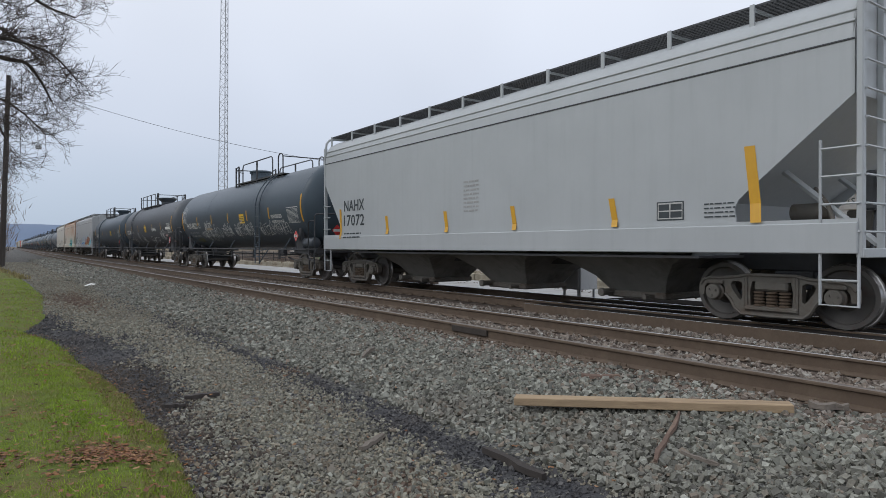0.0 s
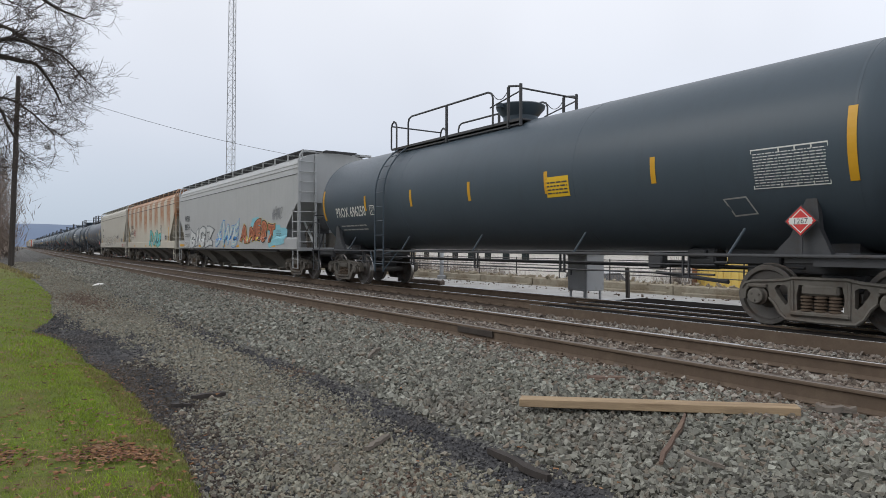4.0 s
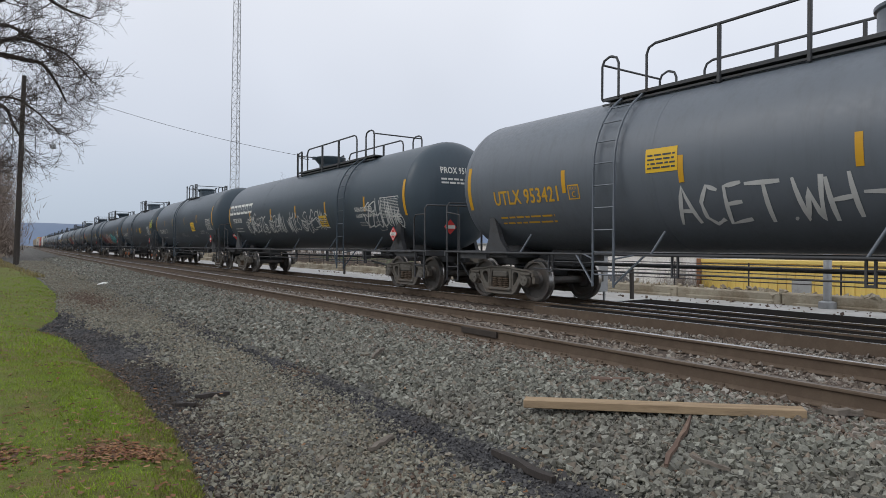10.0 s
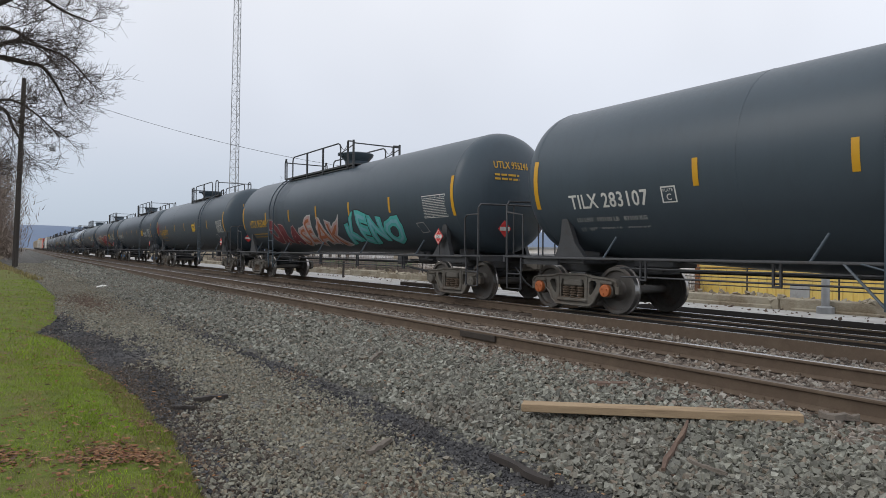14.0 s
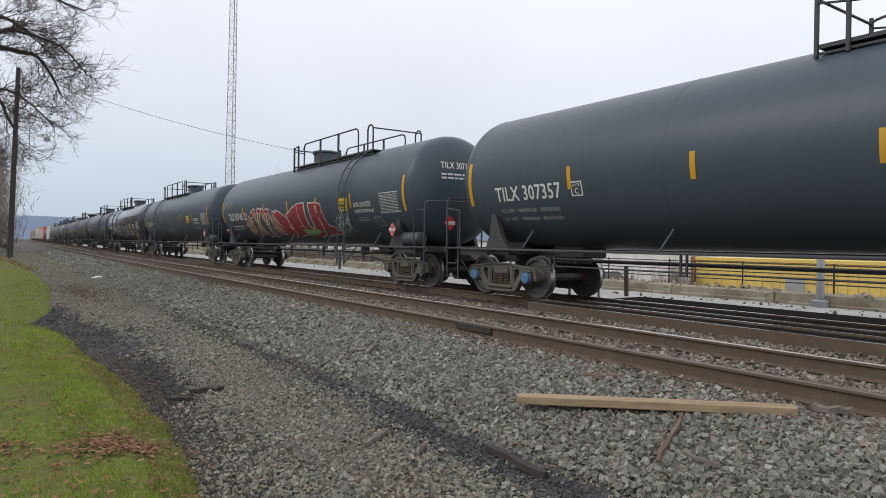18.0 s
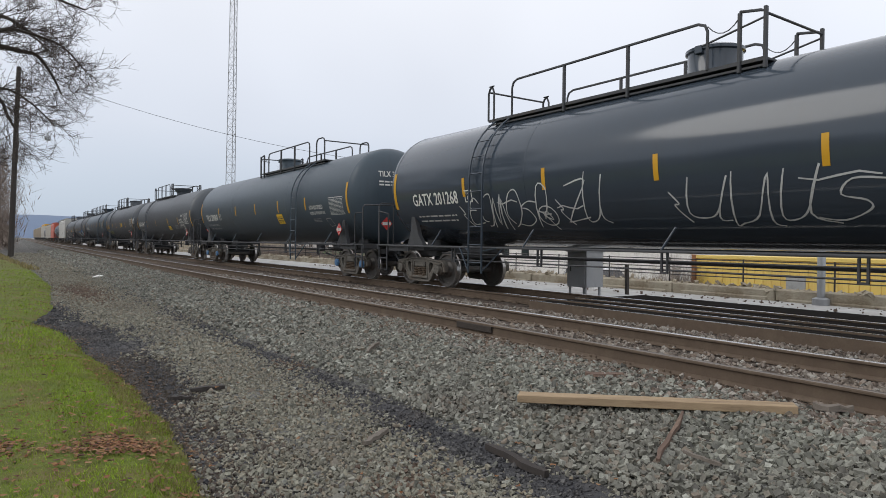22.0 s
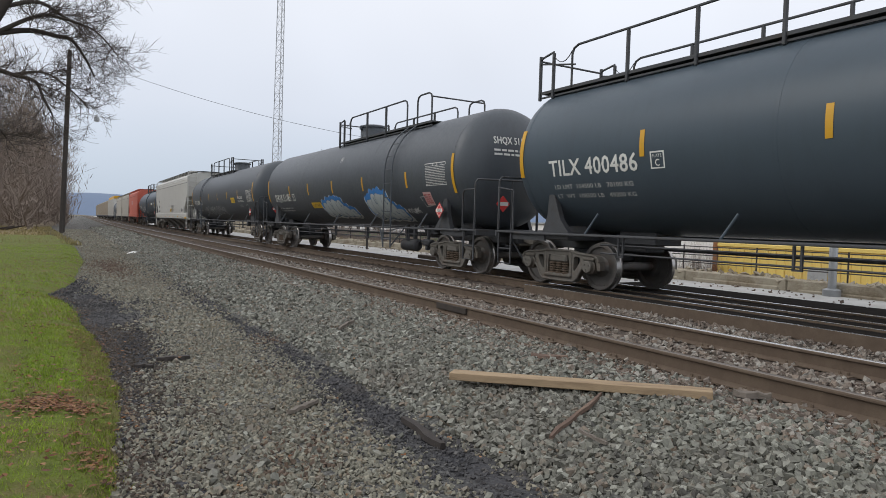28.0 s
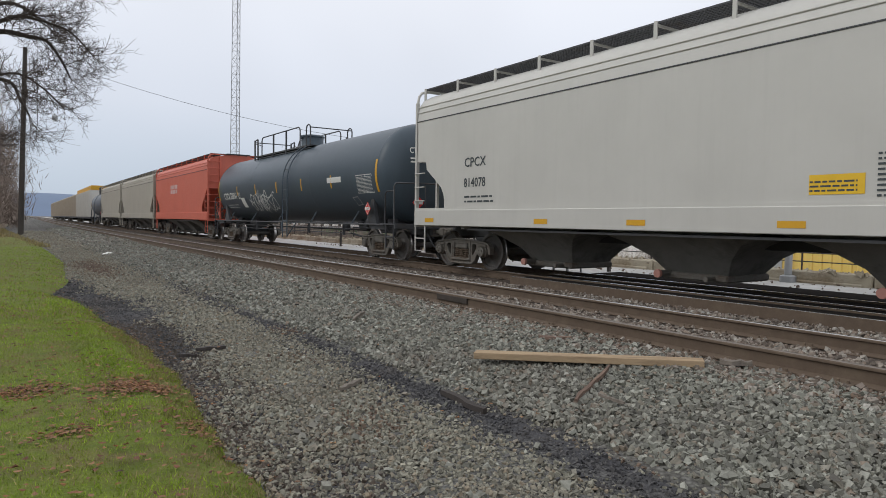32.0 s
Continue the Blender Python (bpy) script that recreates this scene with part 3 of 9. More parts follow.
# ---- loose stone, as real pieces ----
def stone_field(name, n, xr, yr, zf, size, mat, label, seed, power=1.0, keep=None):
    rng = np.random.default_rng(seed)
    base = np.array([(x, y, z) for x in (-1, 1) for y in (-1, 1) for z in (-1, 1)], float)
    quad = np.array([(0, 1, 3, 2), (4, 6, 7, 5), (0, 4, 5, 1), (2, 3, 7, 6), (0, 2, 6, 4), (1, 5, 7, 3)])
    x = rng.uniform(*xr, n)
    y = yr[0] + (yr[1] - yr[0]) * rng.uniform(0, 1, n) ** power
    if keep:
        pick = np.array([keep(i, j) for i, j in zip(x, y)]) > rng.uniform(0, 1, n)
        x, y = x[pick], y[pick]
        n = len(x)
    s = rng.uniform(*size, n)
    v = (base[None] + rng.uniform(-0.48, 0.48, (n, 8, 3))) * (s[:, None] * rng.uniform(0.45, 1.3, (n, 3)))[:, None, :] * 0.8
    q = rng.normal(size=(n, 4))
    q /= np.linalg.norm(q, axis=1, keepdims=True)
    w, a, b, c = q.T
    R = np.stack([1 - 2 * (b * b + c * c), 2 * (a * b - w * c), 2 * (a * c + w * b), 2 * (a * b + w * c), 1 - 2 * (a * a + c * c), 2 * (b * c - w * a), 2 * (a * c - w * b), 2 * (b * c + w * a), 1 - 2 * (a * a + b * b)], 1).reshape(n, 3, 3)
    v = np.einsum("nij,nkj->nki", R, v)
    z = zf(x) + s * rng.uniform(-0.35, 0.95, n)
    v += np.stack([x + np.array([bend(k) for k in y]), y, z], 1)[:, None, :]
    f = (quad[None] + 8 * np.arange(n)[:, None, None]).reshape(-1, 4)
    me = bpy.data.meshes.new(name)
    me.vertices.add(8 * n)
    me.vertices.foreach_set("co", v.reshape(-1))
    me.loops.add(len(f) * 4)
    me.loops.foreach_set("vertex_index", f.reshape(-1).astype(np.int32))
    me.polygons.add(len(f))
    me.polygons.foreach_set("loop_start", np.arange(0, len(f) * 4, 4, dtype=np.int32))
    me.update(calc_edges=True)
    me.materials.append(mat)
    me.shade_flat()
    return tagged(new(name, me), label, "stones", kind="stuff")


SHOULDER = lambda x: np.interp(x, (3.0, 3.45, 4.1, 4.7, 5.15, 5.6), (-0.46, -0.39, -0.31, -0.245, -0.205, -0.198))
FLAT = lambda x: np.full_like(x, -0.195)
PATHZ = lambda x: np.interp(x, (1.2, 2.2, 3.1, 4.0), (-0.405, -0.41, -0.425, -0.42))


# ---- lawn ----
EDGE = ((-10, 1.0), (2.0, 1.0), (4.3, 1.08), (4.9, 1.17), (6.1, 1.26), (8.2, 1.2), (9.6, 1.12), (12.5, 0.95), (14.0, 0.62), (16.2, 1.1), (23.8, 1.6), (36.9, 1.62), (50.7, 1.0), (75, 0.2), (140, -1))


def lawn_edge(y):
    return float(np.interp(y, [e[0] for e in EDGE], [e[1] for e in EDGE])) + 0.10 * noise.noise((y * 1.7, 3.1, 0)) + 0.05 * noise.noise((y * 6.1, 1.1, 0))


def lawn_z(x, y):
    e = lawn_edge(y) - x
    return -0.43 + 0.16 * min(1, max(0, e / 0.5)) ** 0.6 + 0.03 * noise.noise((x * 0.7, y * 0.7, 5))


g = Geo()
LY = [-6 + 0.2 * i for i in range(190)] + [32 + 1.0 * i for i in range(19)]
for y in LY:
    for d in (0, 0.06, 0.18, 0.4, 0.8, 1.5, 2.6, 4.5, 8, 16, 30):
        x = lawn_edge(y) - d
        g.v.append((x, y, lawn_z(x, y)))
g.f = [(i * 11 + k, i * 11 + k + 1, i * 11 + k + 12, i * 11 + k + 11) for i in range(len(LY) - 1) for k in range(10)]
lawn = tagged(new("lawn", g.mesh("lawn", LAWN, 180)), "short mossy green lawn along the gravel path", "lawn", kind="structure")


def blades(n, yr, reach, height, seed, power, mat=None):
    rng = random.Random(seed)
    vs, fs = [], []
    for i in range(n):
        y = yr[0] + (yr[1] - yr[0]) * rng.random() ** power
        x = lawn_edge(y) + 0.04 - reach * rng.random() ** 1.2
        z = lawn_z(x, y) - 0.005
        if noise.noise((x * 0.9, y * 0.9, 9)) > 0.33 and rng.random() < 0.7:
            continue
        a, h, w = rng.uniform(0, 6.28), height * rng.uniform(0.4, 1.25), height * rng.uniform(0.07, 0.13)
        dx, dy, lx, ly = w * math.cos(a), w * math.sin(a), rng.gauss(0, 0.45) * h, rng.gauss(0, 0.45) * h
        o = len(vs)
        vs += [(x - dx, y - dy, z), (x + dx, y + dy, z), (x + lx, y + ly, z + h)]
        fs.append((o, o + 1, o + 2))
    me = bpy.data.meshes.new("grass")
    me.from_pydata(vs, [], fs)
    me.materials.append(mat or BLADE)
    return tagged(new("grass", me), "dry straw-coloured blades along the lawn's edge" if mat else "short green grass blades on the lawn", "grass", kind="stuff")


def sooty(x, y):
    """How much coal lies at a place of the path: a wheel rut, and a patch beside the lawn."""
    c = 3.04 + 0.02 * min(y, 12) + 0.14 * noise.noise((0.5, y * 0.32, 2.0)) + 0.06 * noise.noise((0.5, y * 1.9, 4.0))
    rut = math.exp(-((x - c) / 0.38) ** 2) * min(0.95, max(0.2, 1.2 - y / 26)) * (0.95 + 0.45 * noise.noise((x * 2.5, y * 1.1, 7.0)))
    w = 0.30 + 0.85 * max(0.0, 1 - abs(y - 11.5) / 5.5)
    e = x - lawn_edge(y)
    side = math.exp(-(max(0.0, e) / w) ** 2) * min(1.0, max(0.0, (y - 3.5) / 3)) * min(1.0, max(0.0, (19 - y) / 4)) * (1.25 + 0.6 * noise.noise((x * 2, y * 0.9, 1.0)))
    return min(1.0, max(0.0, rut, side))


def earthy(x, y):
    """How far the path's gravel gives way to bare brown earth, some way up the line."""
    return math.exp(-((x - 2.15) / 0.5) ** 2 - ((y - 21.5) / 3.2) ** 2)


def clear(x, y):
    return x > lawn_edge(y) - 0.03


def hollow(x, y):
    """Fewer stones against the rails, above all between the ties."""
    d = min(abs(x - r) for r in (RAIL_A, RAIL_B, RAIL_C))
    return 1.0 if d > 0.24 else 0.75 if abs((y + 1.0) / 0.52 - round((y + 1.0) / 0.52)) < 0.2 else 0.12


PATH_SPAN = (0.55, 3.55)
stone_field("gravel_stones", 60000, PATH_SPAN, (-1.8, 9), PATHZ, (0.006, 0.018), GRIT, "small grey-brown gravel on the trodden path", 15, 1.1, lambda x, y: clear(x, y) * (1 - 1.1 * sooty(x, y)) * min(1.0, (y + 1.8) / 2.2))
stone_field("soil_crumbs", 16000, PATH_SPAN, (0.8, 9), PATHZ, (0.006, 0.018), SOIL, "brown earth smudges on the trodden path", 45, 1.1, lambda x, y: clear(x, y) * max(0.0, noise.noise((x * 1.3, y * 0.7, 12.0)) * 2.2 - 0.35))
stone_field("gravel_stones", 30000, PATH_SPAN, (9, 34), PATHZ, (0.012, 0.026), GRIT, "small grey-brown gravel on the trodden path", 17, 1.4, lambda x, y: clear(x, y) * (1 - 1.1 * sooty(x, y)) * (1 - 0.9 * earthy(x, y)))
stone_field("gravel_stones", 7000, (0.9, 3.6), (34, 75), PATHZ, (0.03, 0.055), GRIT, "grey-brown gravel on the far path", 33, 1.4, lambda x, y: clear(x, y))
stone_field("coal_grit", 60000, PATH_SPAN, (-1.8, 12), PATHZ, (0.005, 0.015), COAL, "black coal grit in the rut and beside the lawn", 19, 1.2, lambda x, y: clear(x, y) * sooty(x, y) * min(1.0, (y + 1.8) / 2.2))
stone_field("coal_grit", 22000, PATH_SPAN, (12, 36), PATHZ, (0.010, 0.022), COAL, "black coal grit in the rut and beside the lawn", 20, 1.4, lambda x, y: clear(x, y) * sooty(x, y))
stone_field("gravel_stones", 1500, (1.3, 3.5), (0.5, 12), PATHZ, (0.014, 0.028), STONE, "stray grey stones on the trodden path", 16, 1.2, lambda x, y: clear(x, y) * (0.9 - sooty(x, y)))
stone_field("ballast_stones", 42000, (3.32, 5.75), (-0.6, 9.5), SHOULDER, (0.011, 0.029), STONE, "loose angular grey ballast stones on the shoulder", 11, 1.15, lambda x, y: (1 - 0.8 * sooty(x, y)) * (0.35 if x > 5.35 else 1))
stone_field("ballast_stones", 20000, (3.32, 5.75), (9.5, 38), SHOULDER, (0.018, 0.036), STONE, "loose angular grey ballast stones on the shoulder", 12, 1.5, lambda x, y: (1 - 0.8 * sooty(x, y)) * (0.4 if x > 5.4 else 1))
stone_field("ballast_stones", 6000, (3.4, 5.7), (38, 85), SHOULDER, (0.04, 0.07), STONE, "loose angular grey ballast stones on the shoulder", 34, 1.4)
stone_field("gravel_stones", 9000, PATH_SPAN, (-14, 0.3), PATHZ, (0.012, 0.026), GRIT, "small grey-brown gravel on the trodden path", 37, 1.0, lambda x, y: clear(x, y) * (1 - 1.1 * sooty(x, y)) * min(1.0, 1.15 + y / 14))
stone_field("ballast_stones", 9000, (3.32, 5.75), (-14, -0.6), SHOULDER, (0.017, 0.040), STONE, "loose angular grey ballast stones on the shoulder", 38, 1.0, lambda x, y: (1 - 0.8 * sooty(x, y)) * min(1.0, 1.15 + y / 14))
stone_field("ballast_stones", 5000, (6.0, 9.1), (-12, 0), FLAT, (0.016, 0.034), STONE_BROWN, "rust-stained stones between the rails", 39, 1.0, lambda x, y: hollow(x, y) * (abs(x - RAIL_B) > 0.1) * min(1.0, 1.1 + y / 14))
stone_field("soil_crumbs", 9000, (1.3, 3.0), (15.5, 27), PATHZ, (0.012, 0.026), SOIL, "brown earth on the trodden path", 36, 1.0, earthy)
stone_field("soil_crumbs", 9000, (5.0, 5.86), (-0.3, 20), FLAT, (0.006, 0.020), SOIL, "brown soil and rust crumbs beside the near rail", 35, 1.2, lambda x, y: min(1.0, max(0.0, (x - 5.05 + 0.35 * noise.noise((0.3, y * 0.8, 3.0))) / 0.4)))
stone_field("ballast_stones", 9000, (6.0, 7.35), (0, 26), FLAT, (0.014, 0.032), STONE_BROWN, "rust-stained stones between the near rails", 13, 1.3, hollow)
stone_field("ballast_stones", 9000, (7.5, 9.1), (0, 26), FLAT, (0.014, 0.032), STONE_BROWN, "rust-stained stones between the two tracks", 14, 1.3, hollow)
stone_field("ballast_stones", 3000, (5.0, 5.85), (0, 20), FLAT, (0.012, 0.028), STONE_BROWN, "rust-stained stones beside the near rail", 18, 1.3)


blades(95000, (1.5, 10), 2.9, 0.024, 21, 1.0)
blades(12000, (1.5, 12), 2.9, 0.036, 25, 1.0)
blades(26000, (10, 34), 5.0, 0.05, 22, 1.4)
blades(11000, (1.5, 9), 0.34, 0.036, 23, 1.0, DRY)
stone_field("soil_crumbs", 26000, (0.6, 1.6), (1.5, 15), PATHZ, (0.005, 0.014), SOIL, "brown earth along the lawn's edge", 42, 1.1, lambda x, y: max(0.0, 1 - abs(x - lawn_edge(y) - 0.05) / 0.17) * (0.25 + 0.9 * noise.noise((x * 2, y * 0.9, 6.0))))
stone_field("soil_crumbs", 24000, (0.8, 2.3), (0.9, 9.5), PATHZ, (0.006, 0.017), MUD, "dark trodden earth between lawn and gravel", 46, 1.1, lambda x, y: clear(x, y) * max(0.0, 1 - abs(x - lawn_edge(y) - 0.15) / 0.65) * (0.75 + 0.9 * noise.noise((x * 1.7, y * 0.9, 8.0))))
blades(7000, (1.5, 12), 2.9, 0.036, 24, 1.0, DRY)

rng = random.Random(31)
vs, fs = [], []


def leaf_at(x, y, z, s):
    a, t1, t2 = rng.uniform(0, 6.28), rng.uniform(-0.5, 0.5), rng.uniform(-0.4, 0.5)
    o = len(vs)
    for u, w, h in ((-1, 0, 0), (-0.3, 0.55, t1), (0.5, 0.45, t2), (1, 0, 0.1), (0.4, -0.5, t2), (-0.4, -0.5, t1)):
        vs.append((x + s * (u * math.cos(a) - w * math.sin(a)), y + s * (u * math.sin(a) + w * math.cos(a)), z + s * (h * 0.8 + 0.15)))
    fs.extend(((o, o + 1, o + 2, o + 3), (o, o + 3, o + 4, o + 5)))


for cx, cy, rx, ry, n in ((0.66, 4.98, 0.30, 0.28, 380), (0.86, 4.90, 0.16, 0.2, 130), (-0.05, 5.26, 0.26, 0.26, 280), (-0.32, 5.3, 0.24, 0.24, 120), (-0.9, 4.3, 0.3, 0.2, 110), (0.15, 3.9, 0.25, 0.15, 70), (0.95, 3.75, 0.12, 0.25, 60), (1.05, 6.1, 0.12, 0.35, 60), (0.6, 9.2, 0.3, 0.5, 60), (0.1, 6.6, 0.5, 0.5, 40), (-1.0, 9.0, 1.0, 1.5, 60)):
    for i in range(n):
        x, y = rng.gauss(cx, rx * 0.5), rng.gauss(cy, ry * 0.5)
        leaf_at(x, y, lawn_z(x, y) + 0.008, rng.uniform(0.013, 0.028))
for i in range(4200):
    y = 2 + 22 * rng.random() ** 1.4
    x = lawn_edge(y) - rng.uniform(-0.2, 3.2)
    if noise.noise((x * 1.1, y * 0.8, 4.0)) < -0.05 and rng.random() < 0.75:
        continue
    leaf_at(x, y, (lawn_z(x, y) if x < lawn_edge(y) else -0.42) + 0.022, rng.uniform(0.014, 0.030))
for i in range(60):
    leaf_at(rng.uniform(1.3, 5), rng.uniform(1.5, 9), -0.33, rng.uniform(0.015, 0.03))
me = bpy.data.meshes.new("fallen_leaves")
me.from_pydata(vs, [], fs)
me.materials.append(LEAF)
tagged(new("fallen_leaves", me), "curled brown dead leaves lying on the lawn", "leaves", kind="stuff")


# ---- the train ----
V = 14.05           # metres a second, towards -y
R, ZC = 1.52, 2.62  # tank radius and height of its axis


def wheelset_mesh():
    g = Geo()
    for s in (-1, 1):
        prof = [(0.60, 0.10), (0.62, 0.17), (0.70, 0.20), (0.715, 0.36), (0.675, 0.40), (0.675, 0.475), (0.69, 0.485), (0.705, 0.470), (0.72, 0.458), (0.815, 0.452), (0.82, 0.445), (0.82, 0.385), (0.775, 0.365), (0.76, 0.20), (0.80, 0.165), (0.83, 0.12), (0.835, 0.075)]
        g.lathe([(s * a, r) for a, r in prof], "x", 28)
    g.lathe([(-0.62, 0.085), (0.62, 0.085)], "x", 12)
    g.lathe([(-1.02, 0.07), (1.02, 0.07)], "x", 10)
    me = g.mesh("wheelset", WHEEL, 30)
    me.materials.append(TREAD)
    for p in me.polygons:
        c = p.center
        if 0.7 < abs(c.x) < 0.83 and math.hypot(c.y, c.z) > 0.43 and abs(p.normal.x) < 0.8:
            p.material_index = 1
    return me


def pierced(name, outline, holes, x0, x1, mat):
    """A plate in y and z with holes right through it."""
    bm, loops = bmesh.new(), []
    for ring in [outline] + holes:
        vs = [bm.verts.new((x0, y, z)) for y, z in ring]
        loops += [bm.edges.new((a, b)) for a, b in zip(vs, vs[1:] + vs[:1])]
    bmesh.ops.triangle_fill(bm, edges=loops, use_beauty=True)
    made = bmesh.ops.extrude_face_region(bm, geom=bm.faces[:])
    bmesh.ops.translate(bm, verts=[v for v in made["geom"] if isinstance(v, bmesh.types.BMVert)], vec=(x1 - x0, 0, 0))
    bmesh.ops.recalc_face_normals(bm, faces=bm.faces)
    me = bpy.data.meshes.new(name)
    bm.to_mesh(me)
    bm.free()
    me.materials.append(mat)
    return me


def side_frame_mesh():
    """A cast side frame: teardrop windows, spring window, bearing jaws and raised rims."""
    half = [(0.0, 0.745), (0.36, 0.745), (0.52, 0.715), (0.74, 0.70), (0.98, 0.69), (1.10, 0.655), (1.165, 0.57), (1.165, 0.40), (1.085, 0.40), (1.07, 0.53), (1.00, 0.60), (0.889, 0.615), (0.78, 0.60), (0.725, 0.53), (0.715, 0.41), (0.665, 0.385), (0.60, 0.30), (0.53, 0.18), (0.46, 0.125), (0.0, 0.115)]
    outline = half + [(-y, z) for y, z in reversed(half[1:-1])]
    tear = [(0.445, 0.60), (0.50, 0.635), (0.60, 0.625), (0.635, 0.575), (0.60, 0.50), (0.53, 0.40), (0.475, 0.345), (0.445, 0.37)]
    holes = [tear, [(-y, z) for y, z in reversed(tear)], [(-0.31, 0.28), (0.31, 0.28), (0.32, 0.48), (0.29, 0.64), (-0.29, 0.64), (-0.32, 0.48)]]
    me = pierced("side_frame", outline, holes, 0.955, 1.075, STEEL)
    g = Geo()
    rim = [(0.36, 0.735), (0.52, 0.70), (0.74, 0.682), (0.98, 0.67), (1.09, 0.635), (1.14, 0.56)]
    for s in (-1, 1):
        g.tube([(1.075, 0, 0.735)] + [(1.075, s * y, z) for y, z in rim], 0.026, 6)
        g.tube([(1.075, s * y, z) for y, z in ((0.72, 0.44), (0.64, 0.36), (0.56, 0.22), (0.46, 0.145), (0.0, 0.135))], 0.026, 6)
        g.tube([(1.07, s * 0.375, 0.20), (1.07, s * 0.38, 0.70)], 0.03, 6)
        g.box(0.955, s * 0.889 - 0.15, 0.575, 1.12, s * 0.889 + 0.15, 0.635, 0.015)
    g.box(0.93, -0.40, 0.20, 1.12, 0.40, 0.27, 0.02)
    g.box(0.90, -0.25, 0.50, 1.10, 0.25, 0.645, 0.03)
    bm = bmesh.new()
    bm.from_mesh(me)
    rest = g.mesh("rims", STEEL, 40)
    bm.from_mesh(rest)
    bm.to_mesh(me)
    bm.free()
    bpy.data.meshes.remove(rest)
    me.shade_smooth()
    me.set_sharp_from_angle(angle=radians(32))
    return me


def spring_mesh():
    g = Geo()
    prof = []
    for i in range(5):
        z = 0.265 + i * 0.047
        prof += [(z, 0.055), (z + 0.012, 0.086), (z + 0.03, 0.086), (z + 0.042, 0.055)]
    return g.lathe(prof, "z", 10, (1.03, 0, 0)).mesh("spring", RAILRUST, 40)


def bearing_mesh():
    g = Geo().lathe([(0.96, 0.14), (1.07, 0.145), (1.09, 0.12), (1.155, 0.118), (1.165, 0.105), (1.17, 0.0)], "x", 16, (0, 0, 0.457), False)
    for k in range(3):
        t = 2.1 * k + 0.4
        g.lathe([(1.165, 0.018), (1.185, 0.018)], "x", 6, (0, 0.062 * math.cos(t), 0.457 + 0.062 * math.sin(t)))
    return g.mesh("bearing", STEEL, 35)


WHEELSETS = []
PINKCAP = simple("faded_pink_cap", (0.42, 0.20, 0.16), 0.6, 0, 0.2, 8, 0)
BLUECAP = simple("blue_bearing_cap", (0.10, 0.22, 0.40), 0.5, 0, 0.2, 8, 0)
ORANGECAP = simple("orange_bearing_cap", (0.45, 0.13, 0.04), 0.5, 0, 0.2, 8, 0)


def truck(car, y, cap=None):
    """A two-axle freight truck."""
    t = part("truck", kept("bolster", lambda: Geo().box(-1.05, -0.20, 0.50, 1.05, 0.20, 0.68, 0.03).box(-0.4, -0.3, 0.66, 0.4, 0.3, 0.78, 0.02).box(-0.9, -0.62, 0.36, 0.9, -0.54, 0.48).box(-0.9, 0.54, 0.36, 0.9, 0.62, 0.48).mesh("truck", UNDER, 30)), car, (0, y, 0))
    mirror = Matrix.Rotation(math.pi, 4, "Z")
    for m in (Matrix.Identity(4), mirror):
        part("side_frame", kept("sf", side_frame_mesh), t, m)
        for y in (-0.19, 0.0, 0.19):
            part("spring", kept("sp", spring_mesh), t, Matrix.Translation((0, y, 0)) @ m)
        for s in (-1, 1):
            b = part("bearing", kept("be", bearing_mesh), t, Matrix.Translation((0, s * 0.889, 0)) @ m)
            if cap and m is mirror:
                b.data = kept(("be", cap.name), lambda: capped(cap))
    for s in (-1, 1):
        w = part("wheelset", kept("ws", wheelset_mesh), t)
        w.matrix_parent_inverse = Matrix.Translation((0, s * 0.889, 0.457))
        WHEELSETS.append(w)
    return t


def capped(mat):
    me = bearing_mesh()
    me.materials.append(mat)
    for p in me.polygons:
        if p.center.x > 1.12:
            p.material_index = 1
    return me


def coupler(car, half):
    for s in (-1, 1):
        g = kept("coupler", lambda: Geo().box(-0.07, 0.0, 0.80, 0.07, 0.62, 0.93, 0.02).box(-0.15, -0.16, 0.74, 0.13, 0.10, 1.0, 0.04).box(0.06, -0.24, 0.76, 0.15, -0.08, 0.97, 0.03).box(-0.20, 0.36, 0.72, 0.20, 0.75, 1.03, 0.02).mesh("coupler", STEEL, 30))
        part("coupler", g, car, Matrix.Translation((0, s * (half - 0.06), 0)) @ Matrix.Rotation(0 if s < 0 else math.pi, 4, "Z"))
        h = kept("hose", lambda: Geo().tube([(-0.32, 0.45, 0.80), (-0.33, 0.28, 0.66), (-0.30, 0.12, 0.46), (-0.22, 0.0, 0.36), (-0.10, -0.10, 0.40)], 0.022, 6).mesh("air_hose", UNDER, 60))
        part("air_hose", h, car, Matrix.Translation((0, s * (half - 0.06), 0)) @ Matrix.Rotation(0 if s < 0 else math.pi, 4, "Z"))


def sill_step(car, x, y, mat, key, w=0.44, drop=0.66, top=1.05):
    g = kept(("step", key), lambda: Geo().tube([(0, -w / 2, top), (0, -w / 2, top - drop), (0, w / 2, top - drop), (0, w / 2, top)], 0.022, 6).tube([(0, -w / 2, top - drop * 0.52), (0, w / 2, top - drop * 0.52)], 0.016, 6).mesh("sill_step", mat, 50))
    return part("sill_step", g, car, (x, y, 0))


def arc(a0, a1, r, n):
    return [(-r * math.cos(a0 + (a1 - a0) * i / n), ZC + r * math.sin(a0 + (a1 - a0) * i / n)) for i in range(n + 1)]


